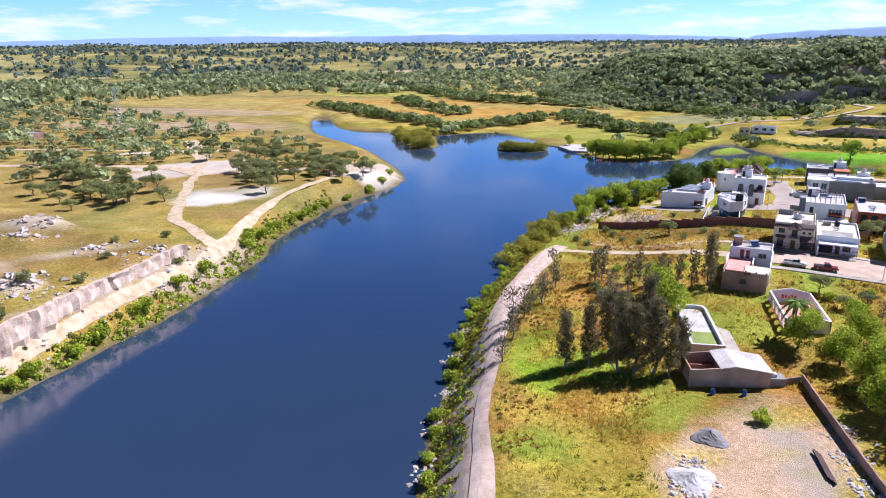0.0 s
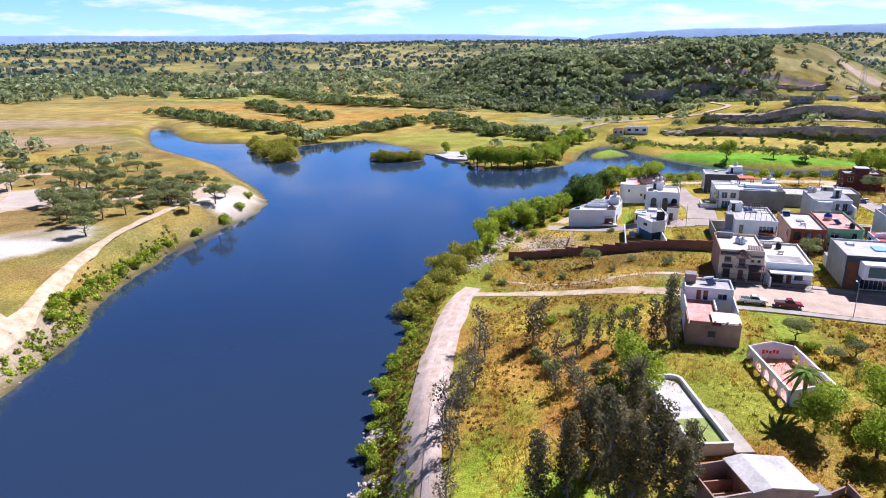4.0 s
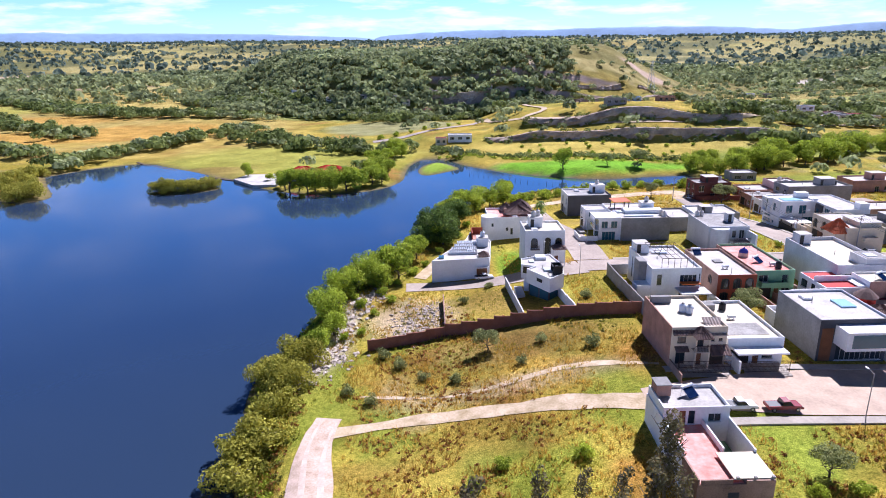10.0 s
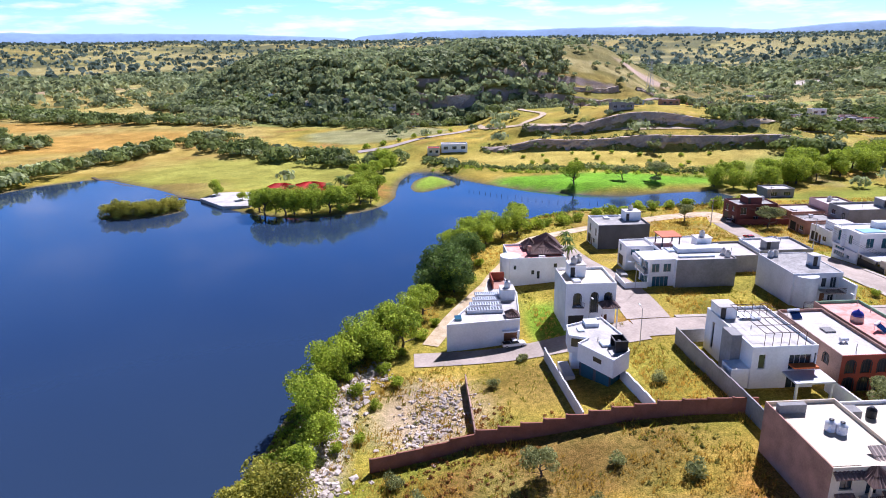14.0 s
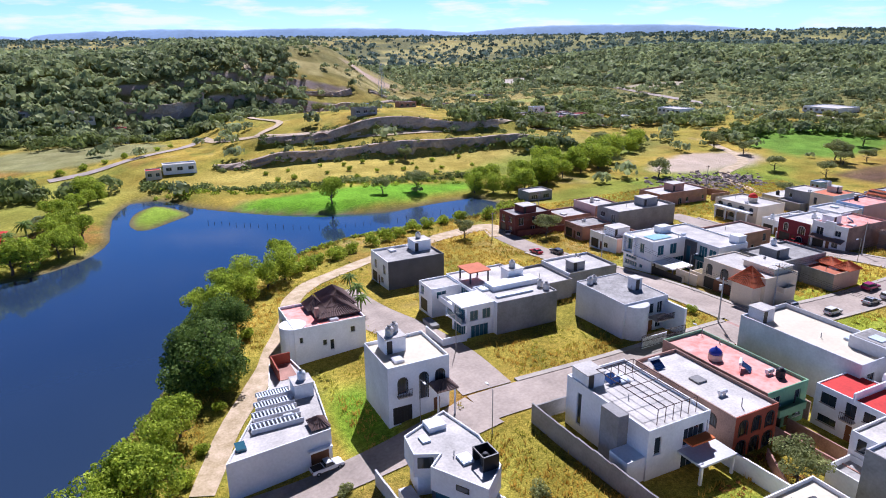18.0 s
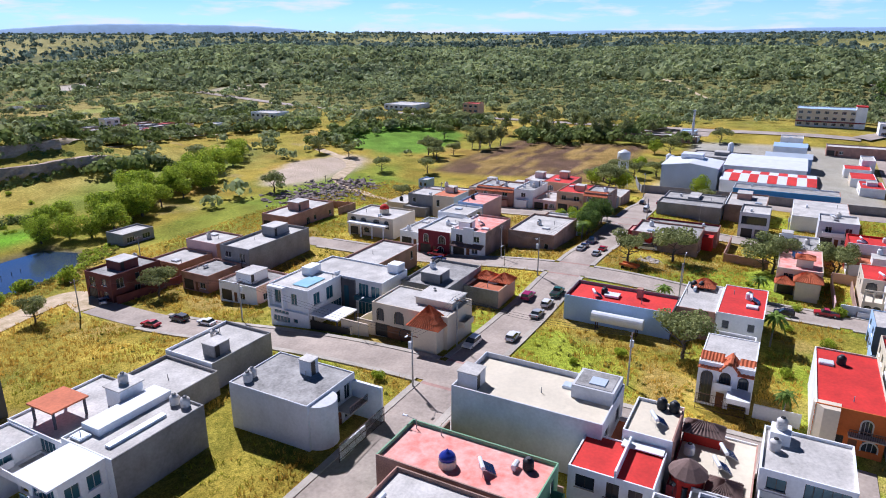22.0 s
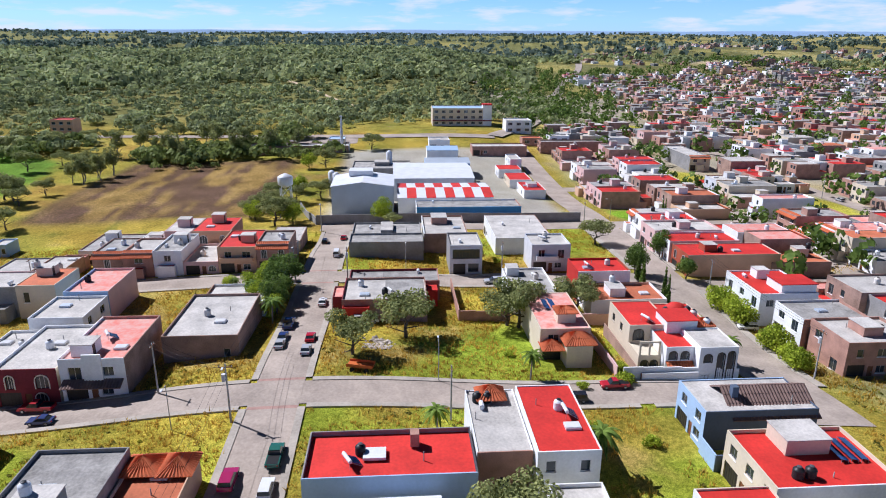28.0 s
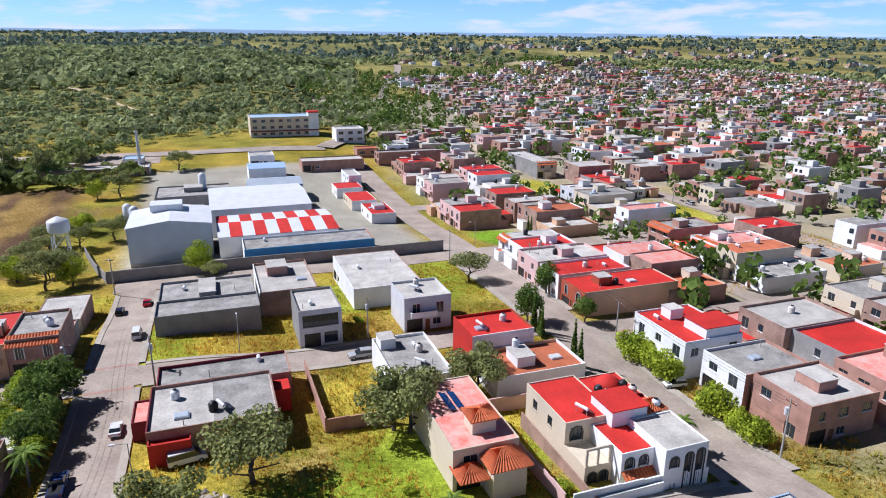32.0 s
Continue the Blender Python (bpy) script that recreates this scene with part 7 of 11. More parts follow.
house(80.4, 89.0, 193.6, 212.0, 4.7, {"S": DARKGREY, "E": GREY, "N": GREY, "W": BLUE}, R_RED, "N", 1, label="long blue-walled building with red roof", more=more_d15, parapet=.6, tanks=((.55, .68, "black"),), heater=(.35, .72))
house(83.4, 96.8, 187.2, 193.4, 5.4, {"S": WHITE, "E": WHITE, "N": WHITE, "W": BRICK}, R_WHITE, "E", 2, label="white roofed house with tiled lantern", tanks=((.8, .6, "black"), (.8, .8, "black")), parapet=.15, more=lambda ob, w, d, h: hip_roof(ob, w - 3.2, w - .4, -1.4, 1.6, h + .4, h + 1.7, TILE))
house(82.0, 96.2, 180.0, 187.0, 6.4, WHITE, R_RED, "E", 2, label="white house with bright red roof and solar heater", tanks=((.6, .4, "white"),), heater=(.5, .25), parapet=.12, sides=False)


def more_d18(ob, w, d, h):
    side = Side("W", -w, w, -d, d)
    tiled_slope(ob, side.p(0, .35, 5.6), side.p(3.0, .35, 5.6), side.p(3.0, -2.2, 7.0), side.p(0, -2.2, 7.0))
    tiled_slope(ob, side.p(4.9, .35, 5.4), side.p(6.9, .35, 5.4), side.p(6.9, -2.2, 6.8), side.p(4.9, -2.2, 6.8))
    tiled_slope(ob, side.p(2.6, .6, 5.6), side.p(3.9, .6, 7.2), side.p(3.9, -2.6, 7.2), side.p(2.6, -2.6, 5.8))
    tiled_slope(ob, side.p(3.9, .6, 7.2), side.p(5.2, .6, 5.6), side.p(5.2, -2.6, 5.8), side.p(3.9, -2.6, 7.2))
    balcony(ob, "W", -w, w, -d, d, 2.4, 4.4, 3.2, .9, WHITE)
    part("porch", side.slab(Shape(), 4.0, 6.8, .003, 3.0, 2.6, 3.3), WHITE, ob)


house(60.6, 70.5, 180.0, 186.9, 6.4, WHITE, R_WHITE, "W", 2, label="narrow white house with arched windows and clay tiles", more=more_d18, frame_mat=DARKFRAME, holes={"W": [(.6, 1.8, .4, 5.0, "arch"), (2.9, 4.0, 3.4, 5.2, "arch"), (5.2, 6.2, 3.4, 5.0, "arch"), (4.2, 6.4, 0, 2.4, "open"), (2.6, 3.6, 0, 2.3, "door")], "E": [(1, 2.4, 3.8, 5.0, "window"), (4, 5.5, 3.8, 5.0, "window")]}, parapet=.1)
house(70.8, 79.5, 180.6, 186.4, 3.6, WHITE, R_WHITE, "N", 1, label="low white rear wing with heater", heater=(.5, .5), tanks=((.4, .7, "black"),), back=False)


def more_d19(ob, w, d, h):
    side = Side("W", -w, w, -d, d)
    part("corner_tower", Shape().prism([(-w - .9, d - 2.6), (-w - .9, d - .9), (-w + .3, d + .2), (-w + 1.2, d + .2), (-w + 1.2, d - 2.8)], -1, h - .1), CREAM, ob, "cream faceted bay")
    balcony(ob, "W", -w, w, -d, d, 3.8, 7.6, 3.1, 1.2)


house(57.6, 75.0, 165.3, 173.0, 6.0, {"S": CREAM, "E": CREAM, "N": WHITE, "W": ORANGE}, R_RED, "W", 2, label="orange-fronted house with chipped red roof", more=more_d19, tanks=((.75, .6, "black"),), parapet=.2, style="arch")
house(58, 72, 157.0, 164.8, 5.8, WHITE, R_RED, "W", 2, label="white house with red terraces and black tanks", tanks=((.4, .8, "black"), (.5, .8, "black")), hut=(.6, .5, 4, 3.5, 1.8))


def more_f4(ob, w, d, h):
    tiled_slope(ob, (-w - .4, -d - .3, h - 1.2), (-w - .4, d - 3.5, h - 1.2), (0, d - 3.5, h + 1.2), (0, -d - .3, h + 1.2), BROWNTILE, "grey-brown tiled gable roof")
    tiled_slope(ob, (w + .4, d - 3.5, h - 1.2), (w + .4, -d - .3, h - 1.2), (0, -d - .3, h + 1.2), (0, d - 3.5, h + 1.2), BROWNTILE, "grey-brown tiled gable roof")
    part("chimney", Shape().box(-1.6, -.8, d - 5.2, d - 4.4, h, h + 1.9), SLATE_SHADE, ob)


# south and west walls: blue paint with their shade put into the colour
house(90.6, 98.6, 149.8, 164.3, 5.6, {"S": SLATE_SHADE, "E": BLUE, "N": BLUE, "W": SLATE_SHADE}, R_WHITE, "N", 2, label="blue house with shade-darkened side walls and pitched roof", more=more_f4, parapet=.15)
house(75.5, 86.0, 150.4, 164.0, 6.0, {"S": CREAM, "E": CREAM, "N": CREAM, "W": WHITE}, R_RED, "N", 2, label="cream house with stepped red roof and solar panels", hut=(.75, .5, 4, 5, 1.8), tanks=((.2, .75, "black"), (.2, .65, "black")), panels=(.4, .06, 4, 3))


# between the second and third cross streets
def more_f6(ob, w, d, h):
    hip_roof(ob, -w - 3.2, -w + .5, -d + .2, 0.6, h - 1.4, h + .1, TILE)
    hip_roof(ob, -w - 2.4, -w + .5, 1.0, d - .2, h - 2.6, h - 1.4, TILE)
    part("front_room", Shape().box(-w - 3.0, -w - .003, -d + .4, .4, -1, h - 1.45), CREAM, ob)
    part("terrace_room", Shape().box(-w + 2.4, -w + 5.2, -2.2, .8, h - .3, h + 1.6), CREAM, ob)
    hip_roof(ob, -w + 2.4, -w + 5.2, -2.2, .8, h + 1.62, h + 2.3, TILE)


house(116.8, 132.6, 171.0, 179.2, 6.0, {"S": CREAM, "E": CREAM, "N": CREAM, "W": CREAM}, R_PINK, "W", 2, label="peach house with clay-tiled porches and solar panels", more=more_f6, panels=(.5, .45, 4, 2), parapet=.15)


def villa_red():
    """Rambling house of stepped red roofs behind a white street wall."""
    cx, cy = 119, 157.5
    ob = thing("house", at(cx, cy), "rambling cream and white house with stepped red roofs", "house", "houses of the new streets")
    kw = dict(frame_mat=DARKFRAME, parapet=.15)
    mass(ob, cx, cy, 109.4, 116.4, 150.2, 156.2, 6.2, WHITE, R_WHITE, {"W": [(.6, 1.8, .5, 1.5, "window"), (.8, 1.9, 3.6, 5.0, "arch"), (2.9, 3.9, .6, 5.2, "arch"), (4.5, 5.5, .6, 5.4, "arch")], "S": [(2, 3.2, 3.6, 5, "window")]}, **kw)
    mass(ob, cx, cy, 111.4, 118.0, 156.204, 160.6, 5.4, WHITE, R_RED, {"W": [(.6, 1.7, 3.2, 4.6, "arch"), (2.5, 3.6, 3.2, 4.6, "arch")]}, **kw)
    mass(ob, cx, cy, 113.2, 118.0, 160.604, 164.2, 3.2, CREAM, R_CREAM, {"W": [(.5, 1.6, 0, 2.3, "arch"), (2.0, 3.1, 0, 2.3, "arch")]}, **kw)
    mass(ob, cx, cy, 118.004, 128.4, 150.2, 157.0, 5.6, CREAM, R_RED, {"E": [(1, 2.4, 3.4, 4.8, "window"), (4, 5.4, 3.4, 4.8, "window")]}, **kw)
    mass(ob, cx, cy, 118.004, 128.4, 157.004, 164.2, 6.2, CREAM, R_RED, {"N": [(2, 3.2, 3.6, 5.0, "window"), (6, 7.2, 3.6, 5.0, "window")], "W": [(.8, 2.4, 3.5, 5.4, "arch")]}, **kw)
    w_ = Side("W", 111.4 - cx, 118 - cx, 156.204 - cy, 160.6 - cy)
    tiled_slope(ob, w_.p(.1, 1.0, 2.4), w_.p(4.3, 1.0, 2.4), w_.p(4.3, 0, 3.0), w_.p(.1, 0, 3.0), TILE, "clay-tiled porch roof")
    part("penthouse", Shape().box(116.6 - cx, 121.4 - cx, 153.6 - cy, 158.6 - cy, 5.0, 7.4), WHITE, ob)
    part("penthouse_roof", Shape().box(116.4 - cx, 121.6 - cx, 153.4 - cy, 158.8 - cy, 7.402, 7.55), R_RED, ob)
    part("dome", Shape().lathe(125.4 - cx, 153.4 - cy, [(1.9, 5.45), (1.8, 6.1), (1.1, 6.7), (.2, 7.0)], 14), R_RED, ob, "shallow red dome", True)
    hip_roof(ob, 116.8 - cx, 119.4 - cx, 150.6 - cy, 153.2 - cy, 6.3, 7.2, TILE, .2)
    part("terrace_arch", Shape().box(113.3 - cx, 113.5 - cx, 160.7 - cy, 164.1 - cy, 5.2, 5.5).box(113.3 - cx, 113.5 - cx, 160.7 - cy, 161.0 - cy, 3.05, 5.2).box(113.3 - cx, 113.5 - cx, 162.3 - cy, 162.6 - cy, 3.05, 5.2).box(113.3 - cx, 113.5 - cx, 163.8 - cy, 164.1 - cy, 3.05, 5.2), CREAM, ob)
    part("street_wall", Shape().box(109.0 - cx, 109.2 - cx, 156.3 - cy, 165.0 - cy, -1.2, 2.3), WHITE, ob)
    part("side_wall", Shape().box(109.21 - cx, 128.0 - cx, 164.9 - cy, 165.08 - cy, -1.2, 2.2), OLDBRICK, ob)
    g = gz(cx, cy)
    for x, y, z, tint in ((117.6, 151.6, 6.06, "white"), (122.6, 155.4, 5.46, "white"), (123.8, 156.0, 5.46, "black"), (122.4, 151.6, 5.46, "beige"), (124, 152, 5.46, "black")):
        water_tank(x, y, g + z, tint)
    solar_heater(119.6, 160.6, g + 6.06, 20)


villa_red()
BRIGHTRED0 = mat("bright_red_paint", (0.50, 0.03, 0.02), 0.75, 0.2, 0.3, 3.0)
house(133.2, 144.8, 196.5, 212.0, 4.6, {"S": OLDBRICK, "E": BRICK, "N": MAROON, "W": OLDBRICK}, R_WHITE, "N", 1, label="low house with maroon front and grey-white roof", tanks=((.7, .8, "white"), (.3, .5, "black")), heater=(.3, .4), seed=2, more=lambda ob, w, d, h: (wing(ob, Side("N", -w, w, -d, d), .3, 6.0, 2.2, 3.0, MAROON, R_PINK), wing(ob, Side("W", -w, w, -d, d), .2, 5.0, 1.4, 3.6, BRIGHTRED0, R_RED), part("grey_terrace", Shape().box(-w + .4, w - .4, -d + .4, 0, h - .44, h - .38), R_GREY, ob), part("red_shed", Shape().box(w - 3.2, w - .2, -d - 2.4, -d - .003, -1, 2.9), R_RED, ob)))
house(145.2, 152.6, 193.5, 211.6, 3.8, {"S": BRICK, "E": MAROON, "N": MAROON, "W": BRICK}, R_GREY, "N", 1, label="low brick house with maroon street wall", back=False)
BRIGHTRED = mat("bright_red_paint", (0.50, 0.03, 0.02), 0.75, 0.2, 0.3, 3.0)
COLOUR_WORD[BRIGHTRED.name] = "bright red"
house(144.5, 153.0, 154.8, 165.6, 6.6, {"S": BRICKRED, "E": BRIGHTRED, "N": BRIGHTRED, "W": WHITE}, R_RED, "E", 2, label="bright red two-storey house with red roof", heater=(.4, .7), tanks=((.6, .3, "beige"),))
house(135.0, 144.2, 150.8, 165.4, 4.4, {"S": WHITE, "E": PEACH, "N": WHITE, "W": WHITE}, R_TERRA, "S", 1, label="low peach house with terracotta roof", tanks=((.7, .6, "white"),), hut=(.5, .6, 4, 3, 1.6))
house(138.0, 152.6, 171.0, 179.8, 4.6, WHITE, R_GREY, "E", 1, label="white single-storey house with concrete roof", tanks=((.6, .3, "beige"),), heater=(.3, .4), hut=(.85, .8, 3, 2.4, 1.6))

# beyond the third cross street
house(163.0, 173.6, 182.6, 190.0, 7.0, {"S": GREY, "E": GREY, "N": GREY, "W": PALEGREY}, R_WHITE, "W", 2, label="grey two-storey house with broad dark windows", holes={"W": [(.6, 6.8, 3.8, 6.0, "window"), (.8, 3.6, 0, 2.6, "garage"), (4.2, 6.6, .6, 2.6, "window")]}, frame_mat=DARKFRAME)
house(163.2, 172.4, 162.2, 171.2, 6.6, PALEGREY, R_WHITE, "W", 2, label="pale grey two-storey house with a set-back balcony", heater=(.5, .6), tanks=((.8, .5, "beige"),), more=lambda ob, w, d, h: balcony(ob, "W", -w, w, -d, d, 1, 6, 3.2, 1.1, WHITE))
house(177.5, 200, 163.0, 177.4, 5.2, {"S": BRICK, "E": BRICK, "N": WHITE, "W": WHITE}, R_WHITE, "N", 1, label="white-roofed warehouse with brick flank", parapet=.06, back=False, group="warehouses")
house(180.5, 191.5, 195.8, 213.2, 4.6, GREY, R_GREY, "W", 1, label="grey rendered store with concrete roof", hut=(.5, .5, 8, 3, .9))
house(172.6, 180.2, 195.6, 213.4, 4.2, GREY, R_GREY, "N", 1, label="long low grey rendered store", back=False)
house(178.6, 196.6, 184.2, 195.2, 5.4, {"S": OLDBRICK, "E": BRICK, "N": WHITE, "W": OLDBRICK}, R_WHITE, "E", 2, label="brick house with white parapet roof", hut=(.7, .6, 5, 4, 1.8))

# ---- denser blocks: terraced houses, row by row ----
WALL_MIX = (WHITE, WHITE, CREAM, PEACH, PINK, BRICK, OLDBRICK, BRICK, PALEGREY, WHITE)
ROOF_MIX = (R_RED, R_RED, R_PINK, R_TERRA, R_WHITE, R_WHITE, R_WHITE, R_GREY, R_GREY)


def simple_house(x0, x1, y0, y1, rng, front, group, walls=None, roof=None):
    """A terraced house seen from some way off: flat roof, stair hut, tank, openings to the street."""
    wall, rf = walls or rng.choice(WALL_MIX), roof or rng.choice(ROOF_MIX)
    st = 1 if rng.random() < .38 else 2
    h = (3.5 if st == 1 else 6.3) + rng.uniform(-.3, .5)
    tiled = rng.random() < .22

    def extras(ob, w, d, hh):
        rear(ob, w, d)
        if tiled:
            side = Side(front, -w, w, -d, d)
            tiled_slope(ob, side.p(0, .9, hh - 1.0), side.p(side.w, .9, hh - 1.0), side.p(side.w, -1.2, hh + .25), side.p(0, -1.2, hh + .25))
        elif st == 2 and rng.random() < .5:
            balcony(ob, front, -w, w, -d, d, .6, (x1 - x0 if front in "SN" else y1 - y0) - .6, 3.1, 1.0, wall)

    def rear(ob, w, d):
        """A lower wing and a walled patio behind."""
        bk = {"S": "N", "N": "S", "E": "W", "W": "E"}[front]
        side = Side(bk, -w, w, -d, d)
        if rng.random() < .6:
            wing(ob, side, .1, side.w * rng.uniform(.45, .98), rng.uniform(1.6, 3.6), rng.uniform(2.5, 3.2), rng.choice((wall, BRICK, GREY)), rng.choice(ROOF_MIX))
        if rng.random() < .5:
            f = Side(front, -w, w, -d, d)
            u0 = f.w * rng.uniform(.1, .5)
            wing(ob, f, u0, min(f.w - .1, u0 + f.w * rng.uniform(.35, .6)), rng.uniform(1.0, 1.8), rng.uniform(2.6, 3.3), wall, rng.choice((R_RED, R_TERRA, R_WHITE)))

    flank = wall if rng.random() < .5 else rng.choice((BRICK, GREY, OLDBRICK))
    ws = {k: flank for k in "SENW"}
    ws[front] = wall
    return house(x0, x1, y0, y1, h, ws, rf, front, st, hut=(rng.uniform(.25, .75), rng.uniform(.3, .7), 2.8, 3.0, rng.uniform(1.6, 2.2)) if rng.random() < .55 else None,
                 tanks=((rng.uniform(.2, .8), rng.uniform(.2, .8), rng.choice(("black", "beige", "white"))),) if rng.random() < .75 else (), group=group, seed=rng.randrange(999),
                 parapet=rng.choice((.1, .3, .45)), style=rng.choice(("window", "window", "arch")), more=extras)


def row(x0, x1, y0, y1, front, seed, gap=0.12, unit=8.0, group="terraced houses"):
    """A row of houses that fills a strip; it runs across the facing direction."""
    rng = random.Random(seed)
    a, b = (x0, x1) if front in "SN" else (y0, y1)
    u = a
    while u < b - 4:
        wdt = min(unit * rng.uniform(.8, 1.2), b - u)
        if b - u - wdt < 4:
            wdt = b - u
        if rng.random() > gap:
            cut = rng.uniform(0, 3.0)
            if front in "SN":
                ya, yb = (y0, y1 - cut) if front == "S" else (y0 + cut, y1)
                simple_house(u + .05, u + wdt - .05, ya, yb, rng, front, group)
            else:
                xa, xb = (x0, x1 - cut) if front == "W" else (x0 + cut, x1)
                simple_house(xa, xb, u + .05, u + wdt - .05, rng, front, group)
        u += wdt


row(164, 178, 226, 292, "W", 11, .05, 7.5)
row(181, 196, 226, 280, "W", 12, .1, 8)
row(140, 152, 266, 296, "E", 13, .1, 8)
house(113.5, 123.6, 117.0, 129.5, 6.4, {"S": BRICK, "E": BRICK, "N": BRICK, "W": BRICK}, R_WHITE, "W", 2, label="unfinished bare brick house with white flat roof", sides=True, hut=(.5, .5, 4, 3.4, 1.6), tanks=())
house(124.0, 133.0, 118.0, 130.5, 6.2, {"S": BRICK, "E": PALEGREY, "N": WHITE, "W": BRICK}, R_GREY, "N", 2, label="white-fronted modern house with concrete roof")
house(135.0, 148.6, 120.8, 132.4, 6.6, WHITE, R_RED, "N", 2, label="white house with bright red roof and balcony", sides=True, hut=(.75, .55, 2.6, 2.6, 1.8), tanks=((.4, .3, "black"),), parapet=.25, more=lambda ob, w, d, h: (part("upper_room", Shape().box(-w + .4, -1, -d + .4, 1.5, h - .2, h + 1.6), WHITE, ob), part("upper_roof", Shape().box(-w + .2, -.8, -d + .2, 1.7, h + 1.602, h + 1.75), R_RED, ob)))
row(112, 148, 98, 115, "S", 22, .05, 9)
house(160.4, 169.5, 113.5, 135.5, 5.4, {"S": CREAM, "E": CREAM, "N": BRICKRED, "W": PEACH}, R_RED, "N", 2, label="long house with red roof and arched front", style="arch", parapet=.2, tanks=((.3, .6, "black"),), hut=(.5, .7, 3, 3, 1.6))
house(169.8, 178, 118.5, 136, 5.8, {"S": WHITE, "E": WHITE, "N": WHITE, "W": PINK}, R_RED, "N", 2, label="white house with a red roof", tanks=((.5, .5, "beige"),))
house(178.2, 188, 119, 136.5, 6.2, PINK, R_WHITE, "N", 2, label="pink house with white roof", tanks=((.5, .6, "black"),), hut=(.4, .5, 3, 3, 1.8))
row(188.4, 202, 118, 135, "N", 23, .0, 7)
row(160, 202, 101, 116, "S", 24, .08, 8)
row(112, 148, 70, 88, "N", 25, .1, 9)
row(160, 202, 72, 90, "N", 26, .1, 8.5)
row(112, 148, 52, 68, "S", 27, .15, 9)
row(160, 202, 55, 70, "S", 28, .12, 8.5)
row(234, 262, 117, 133, "N", 29, .0, 9)
row(214, 262, 98, 114, "S", 30, .1, 8)
row(214, 262, 70, 88, "N", 31, .1, 8)
row(253, 264, 47.5, 69, "W", 32, .0, 7)
row(274, 330, 112, 128, "N", 33, .25, 10)
row(274, 330, 92, 108, "S", 34, .1, 9)
house(286.5, 297, 150.5, 160, 3.6, WHITE, R_RED, "S", 1, label="low white house with a bright red roof beside the works yard", group="terraced houses", parapet=.15)
house(268, 282.5, 150, 158.5, 3.4, {"S": WHITE, "E": WHITE, "N": CREAM, "W": WHITE}, R_RED, "S", 1, label="long low white house with a bright red roof", group="terraced houses", parapet=.15)
house(249, 264, 148.6, 156.4, 3.5, WHITE, R_RED, "S", 1, label="white bungalow with a bright red roof beside the works", group="terraced houses", parapet=.15, hut=(.5, .5, 4, 3.4, 1.2))
house(297, 311, 148.6, 153.5, 5.6, WHITE, R_WHITE, "S", 2, label="narrow white house beside the works gate", group="terraced houses")
house(336, 343.5, 100, 132, 5.8, {"S": OLDBRICK, "E": BRICK, "N": BRICK, "W": BRICK}, R_GREY, "N", 2, label="roughly built bare brick block with open upper floor", group="terraced houses", parapet=.6)
row(296, 330, 66, 86, "W", 35, .15, 9)
row(274, 294, 49, 66, "S", 36, .0, 9)
street(207.5, 40, 207.5, 137, 8)
street(154, 30, 154, 137, 8.5)
street(268, 40, 268, 137, 7)
street(100, 93, 340, 93, 7)
street(100, 45, 340, 45, 7)

# ---- the far town: too many to count ----
far_rng = random.Random(77)
FAR_MATS = [WHITE, CREAM, BRICK, GREY, PINK, R_RED, R_WHITE, R_GREY, R_PINK, R_TERRA, GLASS, PEACH, OLDBRICK]


class Crowd:
    """Many small forms in one mesh, with several finishes."""

    def __init__(self):
        self.v, self.f, self.m = [], [], []

    def box(self, cx, cy, z0, z1, w, d, turn, side_m, top_m):
        c, s = math.cos(turn), math.sin(turn)
        n = len(self.v)
        for z in (z0, z1):
            for a, b in ((-w, -d), (w, -d), (w, d), (-w, d)):
                self.v.append((cx + (a * c - b * s) / 2, cy + (a * s + b * c) / 2, z))
        for q in ((0, 1, 5, 4), (1, 2, 6, 5), (2, 3, 7, 6), (3, 0, 4, 7)):
            self.f.append([n + i for i in q])
            self.m.append(side_m)
        self.f.append([n + 4, n + 5, n + 6, n + 7])
        self.m.append(top_m)

    def finish(self, name, mats, label, category):
        me = quick_mesh(name, np.array(self.v), np.array(self.f), mats[0])
        for m in mats[1:]:
            me.materials.append(m)
        me.polygons.foreach_set("material_index", np.array(self.m, np.int32))
        return tagged(new(name, me), label, category, kind="stuff")


